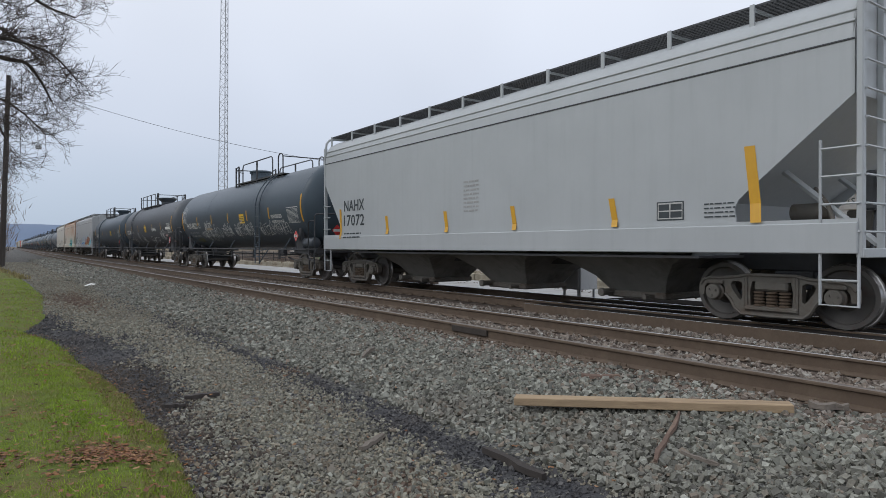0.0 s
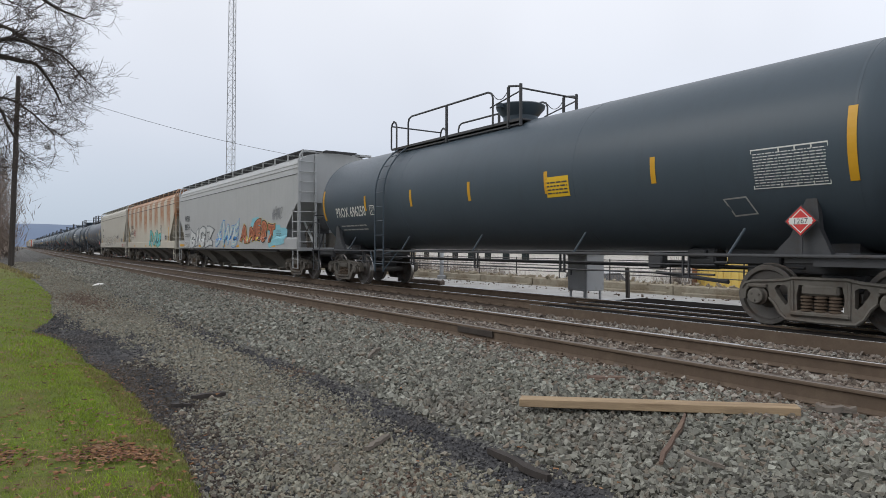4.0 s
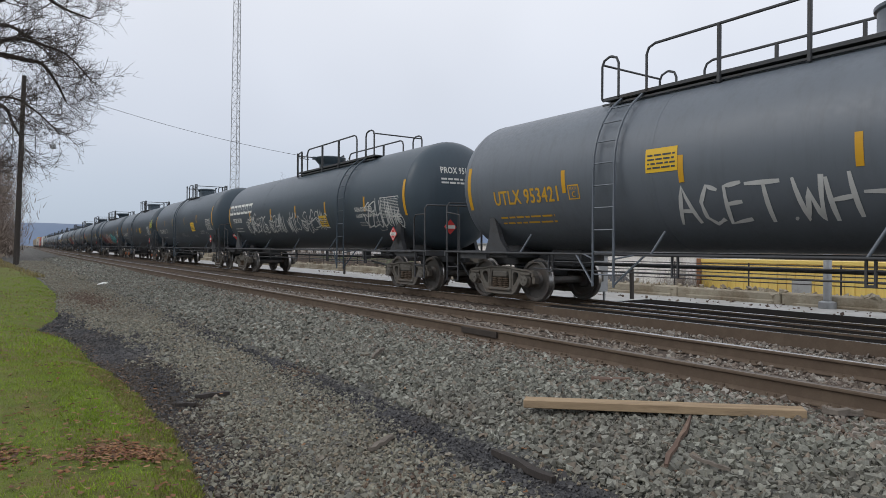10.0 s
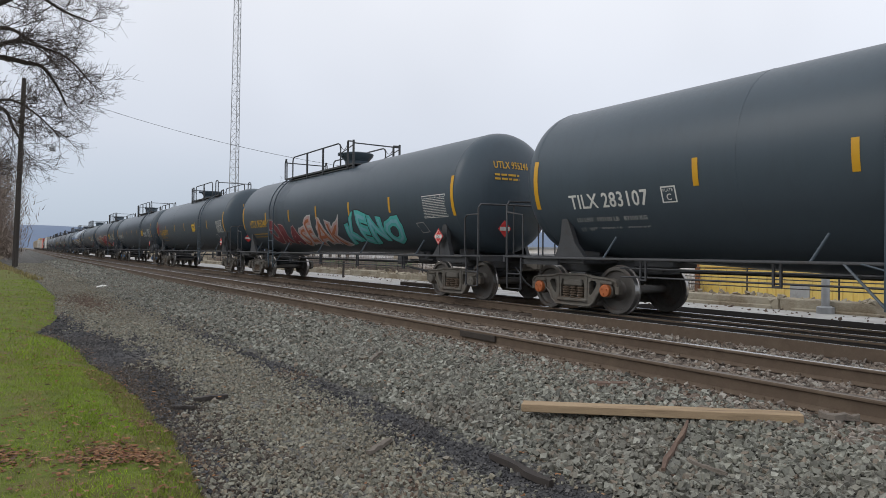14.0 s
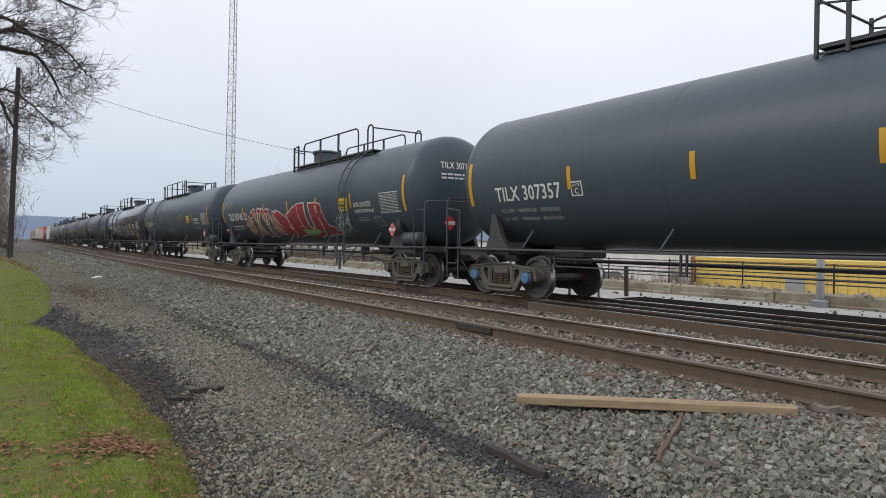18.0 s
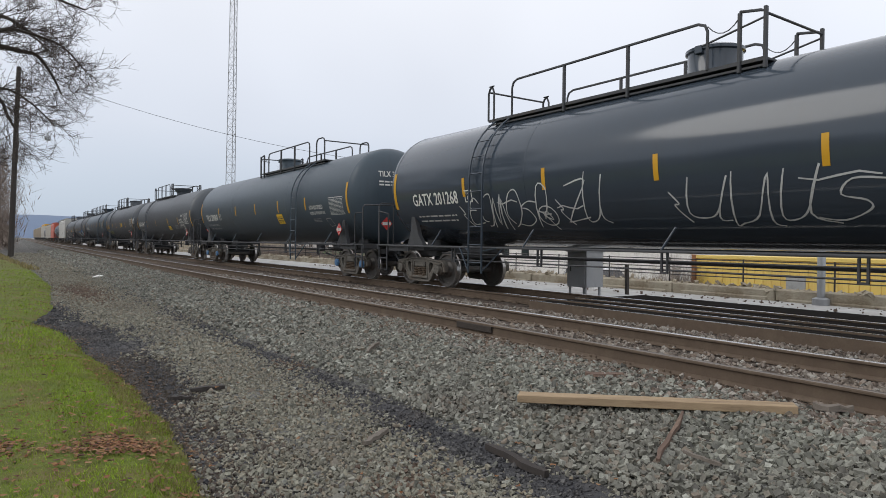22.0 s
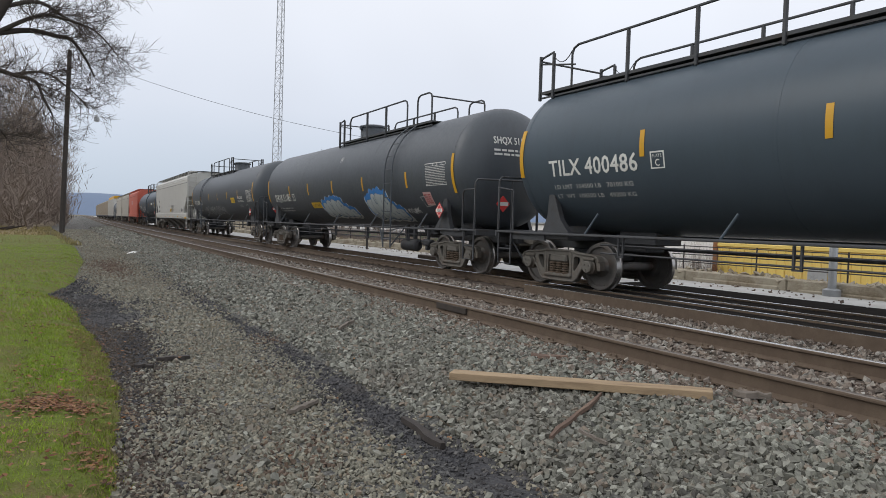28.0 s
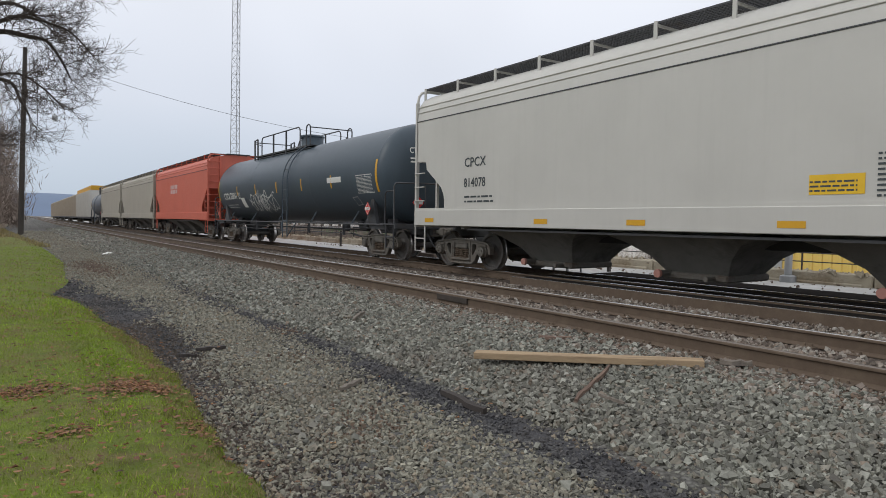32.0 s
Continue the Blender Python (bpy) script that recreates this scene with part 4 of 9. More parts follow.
def tank_shell(half, mat, sag=0.0):
    """A long drum with domed heads; sag: how far its belly slopes down to the middle."""
    r = R
    prof = [(-half + 0.72 * (1 - math.cos(math.pi / 2 * i / 10)), max(0.001, r * math.sin(math.pi / 2 * i / 10) ** 0.82)) for i in range(11)]
    prof = prof + [(0.0, r)] * (sag > 0) + [(-y, q) for y, q in reversed(prof)]
    g = Geo().lathe(prof, "y", 72, (0, 0, ZC), False)
    if sag:
        low = ZC - 0.95
        g.v = [(x, y, z - sag * max(0.0, (low - z) / (r - 0.95)) * max(0.0, 1 - abs(y) / (half - 0.7))) for x, y, z in g.v]
    return g.mesh("tank_shell", mat, 40)


def tank_car(length, mat, label, ladder=0.0, walk_span=(-2.2, 2.2), bonnet="drum", stripes=5, cap=None, trim=None, stripe_z=2.24, stripe_end=1.48):
    """A pressure tank car; local y runs back along the train, the near side is -x."""
    half = length / 2
    trim = trim or mat
    car = thing("tank_car", label, "railway car", "cars of the freight train")
    shell = part("tank_shell", kept(("shell", round(length, 2), mat.name), lambda: tank_shell(half - 0.72, mat, 0.32 if label.startswith("short black") else 0.0)), car)
    for y in (-half + 1.46, -length / 6, length / 6, half - 1.46):
        part("weld_seam", kept(("seam", mat.name), lambda: Geo().lathe([(-0.022, R - 0.01), (-0.02, R + 0.003), (0.02, R + 0.003), (0.022, R - 0.01)], "y", 64, (0, 0, ZC), False).mesh("weld_seam", mat, 30)), car, (0, y, 0))
    for y in (-half + 2.07, half - 2.07):
        truck(car, y, cap)
    coupler(car, half)
    # underframe at each end
    for s in (-1, 1):
        turn = Matrix.Rotation(0 if s < 0 else math.pi, 4, "Z") @ Matrix.Translation((0, -half, 0))
        part("draft_sill", kept("dsill", lambda: Geo().box(-0.26, 0.42, 0.76, 0.26, 3.6, 1.06, 0.02).box(-0.36, 3.0, 0.9, 0.36, 3.9, 1.2, 0.02).mesh("draft_sill", UNDER, 30)), car, turn)
        part("saddle", kept(("saddle", mat.name), lambda: Geo().box(-1.22, 1.62, 0.94, 1.22, 2.5, 1.10, 0.02).prism([(1.75, 1.05), (1.75, 1.62), (2.37, 1.62), (2.37, 1.05)], -0.62, 0.62).prism([(1.80, 1.06), (1.96, 1.42), (2.00, 1.84), (2.12, 1.92), (2.24, 1.62), (2.36, 1.34), (2.62, 1.06)], -1.31, -1.20).prism([(1.80, 1.06), (1.96, 1.42), (2.00, 1.84), (2.12, 1.92), (2.24, 1.62), (2.36, 1.34), (2.62, 1.06)], 1.20, 1.31).mesh("saddle", UNDER, 30)), car, turn)
        part("end_platform", kept("eplat", lambda: Geo().box(-1.48, 0.44, 1.05, 1.48, 1.12, 1.09, 0.01).box(-1.48, 0.40, 0.95, 1.48, 0.46, 1.09, 0.008).box(-1.42, 0.95, 0.92, -1.36, 2.0, 1.06).box(1.36, 0.95, 0.92, 1.42, 2.0, 1.06).mesh("end_platform", UNDER, 30)), car, turn)
        part("end_handrail", kept("erail", lambda: Geo().tube([(-1.46, 0.50, 1.08), (-1.46, 0.50, 2.18), (-1.40, 0.50, 2.26), (-0.5, 0.50, 2.28), (0.5, 0.50, 2.28), (1.40, 0.50, 2.26), (1.46, 0.50, 2.18), (1.46, 0.50, 1.08)], 0.024, 6).tube([(-1.46, 1.02, 1.08), (-1.46, 1.02, 1.95), (-1.46, 0.93, 2.03), (-1.46, 0.50, 2.03)], 0.02, 6).tube([(1.46, 1.02, 1.08), (1.46, 1.02, 1.95), (1.46, 0.5, 2.03)], 0.02, 6).tube([(-0.4, 0.5, 1.08), (-0.4, 0.5, 2.28)], 0.02, 6).tube([(0.4, 0.5, 1.08), (0.4, 0.5, 2.28)], 0.02, 6).mesh("end_handrail", UNDER, 50)), car, turn)
        for x in (-1.46, 1.46):
            sill_step(car, x, s * (half - 0.74), UNDER, "tank")
    g = lambda: Geo().tube([(-1.47, -half + 1.1, 1.06), (-1.47, half - 1.1, 1.06)], 0.026, 6).mesh("side_rail", UNDER, 60)
    for sx in (1, -1):
        part("side_rail", kept(("siderail", round(length, 2)), g), car, Matrix.Rotation(0 if sx > 0 else math.pi, 4, "Z"))
    n = max(3, round((length - 6) / 2.6))
    for i in range(n):
        y = -half + 3.2 + (length - 6.4) * i / (n - 1)
        part("bracket", kept(("bracket", mat.name), lambda: Geo().tube([(-1.47, 0, 1.06), (-1.30, -0.17, 1.46)], 0.022, 6).mesh("bracket", mat, 60)), car, (0, y, 0))
    # underneath
    part("brake_beam", kept(("rod", round(length, 2)), lambda: Geo().tube([(-0.4, -half + 2.6, 0.86), (-0.4, half - 2.6, 0.86)], 0.022, 6).tube([(0.5, -half + 3.4, 0.80), (0.5, half - 3.4, 0.80)], 0.02, 6).mesh("brake_beam", UNDER, 60)), car)
    part("brake_cylinder", kept("bcyl", lambda: Geo().lathe([(-0.3, 0.16), (-0.26, 0.2), (0.2, 0.2), (0.3, 0.08)], "y", 14, (-0.35, 0, 1.0)).tube([(-0.5, -0.5, 0.92), (-0.5, 0.7, 0.92)], 0.03, 5).box(-0.6, -0.15, 1.0, -0.2, 0.2, 1.14, 0.02).tube([(-0.8, -0.7, 0.62), (-0.5, 0.9, 0.72)], 0.035, 6).box(-0.9, 0.5, 0.80, -0.70, 0.80, 1.1, 0.03).mesh("brake_cylinder", UNDER, 40)), car, (0, -half + 4.3, 0))
    part("hand_brake", kept("hbrake", lambda: Geo().lathe([(-0.03, 0.24), (-0.012, 0.27), (0.012, 0.27), (0.03, 0.24)], "y", 18, (-0.62, 0, 1.86)).box(-0.80, 0.02, 1.55, -0.46, 0.14, 2.02, 0.03).tube([(-0.62, 0.08, 1.55), (-0.62, 0.10, 1.08)], 0.03, 6).mesh("hand_brake", UNDER, 35)), car, pose(0, half - 0.60, 0, 0, 0, 180))
    for z in (0.90, 0.75):
        part("brake_pipe", kept(("pipe", round(length, 2), z), lambda: Geo().tube([(-1.34, -half + 3.5, z), (-1.34, half - 3.5, z)], 0.017, 5).mesh("brake_pipe", UNDER, 60)), car)
    for i in range(5):
        part("pipe_hanger", kept("hanger", lambda: Geo().box(-1.37, -0.07, 0.71, -1.33, -0.04, 1.06).box(-1.37, 0.04, 0.71, -1.33, 0.07, 1.06).box(-1.37, -0.07, 0.69, -1.33, 0.07, 0.72).mesh("pipe_hanger", UNDER, 0)), car, (0, -half + 4.0 + (length - 8) * i / 4, 0))
    # top platform, bonnet, railing and ladder
    y0, y1 = walk_span
    part("platform", kept(("plat", y0, y1), lambda: Geo().box(-0.86, y0, ZC + 1.40, -0.30, y1, ZC + 1.44, 0.006).box(0.30, y0, ZC + 1.40, 0.86, y1, ZC + 1.44, 0.006).box(-0.88, y0, ZC + 1.385, -0.84, y1, ZC + 1.445).box(0.84, y0, ZC + 1.385, 0.88, y1, ZC + 1.445).box(-0.87, y0, ZC + 1.30, -0.84, y1, ZC + 1.335).box(0.84, y0, ZC + 1.30, 0.87, y1, ZC + 1.335).mesh("platform", UNDER, 30)), car)
    if bonnet == "drum":
        b = lambda: Geo().lathe([(ZC + 1.45, 0.46), (ZC + 1.50, 0.50), (ZC + 1.56, 0.46), (ZC + 1.92, 0.46), (ZC + 1.94, 0.50), (ZC + 1.99, 0.50), (ZC + 2.03, 0.42), (ZC + 2.06, 0.10)], "z", 28).box(-0.52, -0.07, ZC + 1.86, -0.44, 0.07, ZC + 2.0, 0.01).mesh("valve_bonnet", mat, 35)
    else:
        b = lambda: Geo().lathe([(ZC + 1.45, 0.40), (ZC + 1.70, 0.42), (ZC + 1.88, 0.58), (ZC + 1.96, 0.60), (ZC + 1.99, 0.55), (ZC + 2.01, 0.10)], "z", 28).box(-0.72, -0.06, ZC + 1.86, -0.54, 0.06, ZC + 1.97, 0.01).mesh("valve_bonnet", mat, 35)
    part("valve_bonnet", kept(("bonnet", bonnet, mat.name), b), car)
    zt, zb = ZC + 2.22, ZC + 1.42
    rail = part("railing", kept(("rail", y0, y1, ladder), lambda: railing(y0, y1, ladder, zb, zt)), car)
    for sx in (-0.88, 0.88):
        for y in rail_posts(y0, y1, ladder):
            part("post", kept("railpost", lambda: Geo().box(-0.032, -0.026, ZC + 1.26, 0.032, 0.026, ZC + 2.20, 0.006).mesh("post", UNDER, 30)), rail, (sx, y, 0))
    lad = part("ladder", kept(("tankladder", mat.name), lambda: tank_ladder(mat)), car, (0, ladder, 0))
    for p in LADDER_RUNGS:
        part("rung", kept(("rung", mat.name), lambda: Geo().tube([(0, -0.23, 0), (0, 0.23, 0)], 0.014, 5).mesh("rung", mat, 60)), lad, p)
    # reflective stripes and placards
    surf = (R, ZC)
    for y in (-half + stripe_end, half - stripe_end):
        decal("reflective_stripe", patch(0.115, 0.98, 10), surf, y + 0.057, stripe_z - 0.20, YELLOW, car, key=("long", round(y, 2), stripe_z))
    for y in stripes if isinstance(stripes, tuple) else [0.08 + 2.64 * length / 19.8 * (i - (stripes - 1) / 2) for i in range(stripes)]:
        decal("reflective_stripe", patch(0.10, 0.44, 6), surf, y + 0.05, stripe_z, YELLOW, car, key=("short", round(y, 2), stripe_z))
    for y in (-half + 2.15,):
        placard(car, -1.44, y, 1.54, "1075" if "petroleum" in label else "1267")
    placard_end(car, -half + 0.66)
    return car


def air_reservoir(car, half):
    part("air_reservoir", kept("reservoir", lambda: Geo().lathe([(-0.52, 0.10), (-0.48, 0.17), (-0.42, 0.19), (0.42, 0.19), (0.48, 0.17), (0.52, 0.10)], "y", 16, (-1.12, 0, 1.29)).mesh("air_reservoir", BLACK_WORN, 40)), car, (0, -half + 1.62, 0))


def rail_layout(y0, y1, ladder):
    """The rail's stretches: an end bay beside the bonnet, the long rail up to the ladder, a hoop beyond it."""
    s = 1 if ladder > (y0 + y1) / 2 else -1
    bay, tip = (y0, y1) if s > 0 else (y1, y0)
    return s, bay, bay + s * 0.42, bay + s * 0.98, ladder - s * 0.34, ladder + s * 0.30, tip


def rail_posts(y0, y1, ladder):
    s, a, b, c, d, e, f = rail_layout(y0, y1, ladder)
    n = max(1, round(abs(d - c) / 1.55))
    return [a, b] + [c + (d - c) * k / n for k in range(0 if n < 2 else 1, n)] + ([e + (f - e) / 2] if abs(f - e) > 1.6 else [])


def railing(y0, y1, ladder, zb, zt):
    """Bent pipe rails on both sides of the walk, with an end bay, a chain by the bonnet and a gap at the ladder."""
    s, a, b, c, d, e, f = rail_layout(y0, y1, ladder)
    g = Geo()
    for x in (-0.88, 0.88):
        g.tube([(x, a, zb), (x, a, zt - 0.10), (x, a + s * 0.08, zt - 0.06), (x, b, zt)], 0.024, 6)
        g.tube([(x, a, zt - 0.18), (x, c + s * 0.1, zb + 0.42)], 0.018, 5)
        for p, q in ((c, d), (e, f)):
            k = 1 if q > p else -1
            g.tube([(x, p, zb), (x, p, zt - 0.16), (x, p + k * 0.05, zt - 0.05), (x, p + k * 0.18, zt), (x, q - k * 0.18, zt), (x, q - k * 0.05, zt - 0.05), (x, q, zt - 0.16), (x, q, zb)], 0.026, 6)
        g.tube([(x, b + (c - b) * k / 6, zt - 0.08 - 0.7 * (k / 6) * (1 - k / 6)) for k in range(7)], 0.010, 4)
    for y in (a, f):
        g.tube([(-0.88, y, zt - 0.12), (0.88, y, zt - 0.12)], 0.022, 5)
    return g.mesh("railing", UNDER, 50)


def tank_size(r, z):
    """From here on tanks are built with this radius and axis height."""
    global R, ZC, TANK, STORE
    R, ZC, TANK, STORE = r, z, (r, z), {}
    LADDER_RUNGS.clear()


LADDER_RUNGS = []


def tank_ladder(mat):
    LADDER_RUNGS.clear()
    g, pts = Geo(), [(p[0], p[1]) for p in arc(math.pi * 0.36, 0.0, R + 0.10, 8)] + [(-R - 0.10, 0.48)]
    for y in (-0.24, 0.24):
        for k in range(len(pts) - 1):
            (xa, za), (xb, zb) = pts[k], pts[k + 1]
            g.tube([(xa, y, za), (xb, y, zb)], 0.024, 5)
    g.tube([(-R - 0.10, 0.24, 0.52), (-1.47, 0.80, 1.06)], 0.02, 5).tube([(-R - 0.10, -0.24, 0.52), (-1.47, -0.80, 1.06)], 0.02, 5).tube([(-R - 0.10, 0.24, 0.98), (-1.47, 0.60, 1.06)], 0.016, 5).tube([(-R - 0.10, -0.24, 0.98), (-1.47, -0.60, 1.06)], 0.016, 5)
    d, along = 0.0, [(Vector((*a, 0)), Vector((*b, 0))) for a, b in zip(pts[:-1], pts[1:])]
    step, left = 0.40, 0.15
    for a, b in along:
        seg = (b - a).length
        while left < seg:
            p = a + (b - a) * (left / seg)
            LADDER_RUNGS.append((p.x, 0, p.y))
            left += step
        left -= seg
    return g.mesh("ladder", mat, 50)


def placard_number(text):
    vs, fs = lettering(text, 0.10)
    w = max(v[0] for v in vs)
    me = bpy.data.meshes.new("placard_number")
    me.from_pydata([(-0.0178, w / 2 - x, z - 0.034) for x, z in vs], [], fs)
    me.materials.append(DARKLET)
    return me


def placard(car, x, y, z, text="1267"):
    p = part("placard", kept("placard", lambda: Geo().prism([(-0.20, 0), (0, -0.20), (0.20, 0), (0, 0.20)], -0.012, 0).mesh("placard", PLACARD, 0)), car, (x, y, z), "red diamond placard")
    part("number_panel", kept("placnum", lambda: Geo().prism([(-0.15, -0.045), (0.15, -0.045), (0.15, 0.045), (-0.15, 0.045)], -0.016, -0.0125).mesh("number_panel", WHITE, 0)), p)
    ring = [(0.168 * c, 0.168 * d) for c, d in ((-1, 0), (0, -1), (1, 0), (0, 1))], [(0.150 * c, 0.150 * d) for c, d in ((-1, 0), (0, -1), (1, 0), (0, 1))]
    part("border", kept("placline", lambda: Geo().add([(-0.0138, *q) for q in ring[0] + ring[1]], [(k, (k + 1) % 4, 4 + (k + 1) % 4, 4 + k) for k in range(4)]).mesh("border", WHITE, 0)), p)
    part("holder", kept("placholder", lambda: Geo().prism([(-0.225, 0), (0, -0.225), (0.225, 0), (0, 0.225)], 0.002, 0.012).box(0.0, -0.02, -0.5, 0.02, 0.02, -0.18).mesh("holder", UNDER, 0)), p)
    part("placard_number", kept(("placno", text), lambda: placard_number(text)), p)
    return p


def placard_end(car, y):
    p = part("placard", kept("placard", None), car, pose(-0.55, y, 1.72, 0, 0, 90), "red diamond placard")
    part("number_panel", kept("placnum", None), p)


# ---- covered hoppers ----
HW, SILL0, SILL1, EAVE = 1.59, 1.07, 1.50, 3.80
RIBS = (4.02, 4.17)


ROOF = [(EAVE, HW), (4.0, HW - 0.02), (4.2, HW - 0.07), (4.36, HW - 0.18), (4.50, HW - 0.44), (4.60, HW - 0.95), (4.63, 0.0)]


def side_sheet(h, mat, cut, top, notch=False):
    """A side sheet cut away over the trucks, on -x."""
    n, poly, pair = 6, [], cut
    for s in (-1, 1):
        cut = pair[(s + 1) // 2]
        corner = [(s * h, EAVE), (s * h, top), (s * (h - 0.86 * cut), 1.98), (s * (h - 0.96 * cut), 1.84), (s * (h - cut), 1.72), (s * (h - cut * 0.98), SILL1)]
        if notch:
            corner = [(s * h, EAVE), (s * h, top), (s * (h - 0.34 * cut), top - 0.02), (s * (h - 0.36 * cut), top - 0.22), (s * (h - 0.88 * cut), 2.04), (s * (h - 0.97 * cut), 1.86), (s * (h - cut), 1.70), (s * (h - cut), SILL1)]
        poly += corner if s < 0 else corner[::-1]
    return Geo().prism(poly, -HW, -HW + 0.03).mesh("side_sheet", mat, 30)


def roof_sheet(h, mat):
    g = Geo()
    ring = [(-x, z) for z, x in ROOF] + [(x, z) for z, x in reversed(ROOF[:-1])]
    for y in (-h, h):
        g.v += [(x, y, z) for x, z in ring]
    n = len(ring)
    g.f = [(k, k + 1, n + k + 1, n + k) for k in range(n - 1)]
    return g.mesh("roof", mat, 32)


def end_wall(h, mat, top):
    ring = [(-x, z) for z, x in ROOF] + [(x, z) for z, x in reversed(ROOF[:-1])] + [(HW, top), (-HW, top)]
    n = len(ring)
    return Geo().add([(x, -h, z) for x, z in ring] + [(x, -h + 0.03, z) for x, z in ring], [tuple(range(n)), tuple(range(2 * n - 1, n - 1, -1))] + [(k, (k + 1) % n, n + (k + 1) % n, n + k) for k in range(n)]).mesh("end_wall", mat, 30)


def hull_sheet(h, mat, cut, top, notch=False):
    """A bent slope sheet that meets the cut edge of the side sheets."""
    w, line = HW - 0.035, [(0.0, top), (0.84 * cut + 0.30, 1.97), (0.95 * cut + 0.34, 1.82), (cut + 0.36, 1.62), (cut + 0.70, 1.0)]
    if notch:
        line.insert(1, (0.36 * cut + 0.06, top - 0.03))
    n = 2 * len(line)
    vs = [(s * w, -h + y, z) for y, z in line for s in (-1, 1)] + [(s * w, -h + y + 0.03, z + 0.02) for y, z in line for s in (-1, 1)]
    return Geo().add(vs, [(2 * k, 2 * k + 1, 2 * k + 3, 2 * k + 2) for k in range(n // 2 - 1)] + [(n + 2 * k, n + 2 + 2 * k, n + 3 + 2 * k, n + 1 + 2 * k) for k in range(n // 2 - 1)]).mesh("slope_sheet", mat, 20)


def hopper_car(length, mat, label, bays=4, cut=1.15, rear=None, top=2.78):
    half = length / 2
    h = half - 0.62
    car = thing("hopper_car", label, "railway car", "cars of the freight train")
    k = (round(length, 2), mat.name)
    back = Matrix.Rotation(math.pi, 4, "Z")
    part("roof", kept(("hroof", k), lambda: roof_sheet(h, mat)), car)
    part("floor", kept(("hfloor", k), lambda: Geo().box(-HW + 0.04, -h + 2.2, 0.98, HW - 0.04, h - 2.2, 1.02).mesh("floor", UNDER, 0)), car)
    for m in (Matrix.Identity(4), back):
        ends = (cut, rear or cut) if m is not back else (rear or cut, cut)
        part("side_sheet", kept(("hside", k, ends), lambda: side_sheet(h, mat, ends, top, mat is WHITEISH)), car, m)
        part("end_wall", kept(("hend", k), lambda: end_wall(h, mat, top)), car, m)
        part("slope_sheet", kept(("hslope", k, rear if rear and m is back else cut), lambda: hull_sheet(h, mat, rear if rear and m is back else cut, top, mat is WHITEISH)), car, m)
        for z in RIBS:
            x = float(np.interp(z, [p[0] for p in ROOF], [p[1] for p in ROOF]))
            part("roof_rib", kept(("hrib", k, z), lambda: Geo().tube([(-x - 0.004, -h, z), (-x - 0.004, h, z)], 0.02, 6).mesh("roof_rib", mat, 60)), car, m)
        part("roof_seam", kept(("hseam", k), lambda: Geo().box(-HW - 0.012, -h, 3.775, -HW + 0.02, h, 3.80, 0.004).mesh("roof_seam", UNDER, 0)), car, m)
    part("side_sill", kept(("hsill", k), lambda: Geo().box(-HW - 0.045, -h - 0.05, SILL0, -HW + 0.05, h + 0.05, SILL1 - 0.03, 0.012).prism([(-h - 0.05, SILL1 - 0.03), (h + 0.05, SILL1 - 0.03), (h + 0.05, SILL1 + 0.02), (-h - 0.05, SILL1 + 0.02)], -HW - 0.02, -HW + 0.05).mesh("side_sill", mat, 30)), car)
    part("side_sill", kept(("hsill", k), None), car, Matrix.Rotation(math.pi, 4, "Z"))
    for y in (-half + 1.95, half - 1.95):
        truck(car, y)
    coupler(car, half)
    part("centre_sill", kept(("csill", k), lambda: Geo().box(-0.27, -half + 0.42, 0.78, 0.27, half - 0.42, 1.06, 0.02).mesh("centre_sill", UNDER, 30)), car)
    # discharge bays
    span = 2 * h - 4.6
    for i in range(bays):
        y = -span / 2 + span * (i + 0.5) / bays
        w = span / bays / 2 - 0.06
        deck, bot = 1.10, 0.30
        bay = part("hopper_bay", kept(("bay", mat.name, round(w, 2)), lambda: bay_mesh(w, deck, bot, mat)), car, (0, y, 0))
        gate = part("outlet_gate", kept("gate", lambda: Geo().box(-0.66, -0.66, 0.20, 0.66, 0.66, 0.33, 0.03).tube([(-0.93, 0.52, 0.30), (-0.6, 0.52, 0.30)], 0.062, 8).tube([(-0.9, -0.4, 0.26), (-0.6, -0.4, 0.26)], 0.05, 6).mesh("outlet_gate", STEEL, 35)), bay)
        part("outlet_cap", kept(("gatecap", mat.name), lambda: Geo().lathe([(-0.99, 0.02), (-0.985, 0.075), (-0.93, 0.08), (-0.92, 0.06)], "x", 14, (0, 0.52, 0.30)).mesh("outlet_cap", PINKCAP if mat in (RUSTED, WHITEISH, CREAM) else STEEL, 35)), gate)
    # ends
    for s in (-1, 1):
        turn = Matrix.Rotation(0 if s < 0 else math.pi, 4, "Z") @ Matrix.Translation((0, -half, 0))
        part("end_platform", kept(("hplat", mat.name), lambda: Geo().box(-HW, 0.52, 1.10, HW, 1.5, 1.14, 0.01).box(-HW, 0.50, 1.02, HW, 0.58, 1.14, 0.01).mesh("end_platform", mat, 30)), car, turn)
        for sx in (-1, 1):
            part("corner_post", kept(("hcp", mat.name, sx), lambda: Geo().box(min(sx * (HW - 0.09), sx * (HW + 0.01)), 0.52, 1.02, max(sx * (HW - 0.09), sx * (HW + 0.01)), 0.60, 4.30, 0.012).tube([(sx * (HW - 0.04), 0.56, 4.26), (sx * (HW - 0.07), 0.56, 4.46), (sx * (HW - 0.16), 0.57, 4.58), (sx * (HW - 0.34), 0.60, 4.62), (sx * 0.91, 0.62, 4.62)], 0.036, 6).mesh("corner_post", mat, 30)), car, turn)
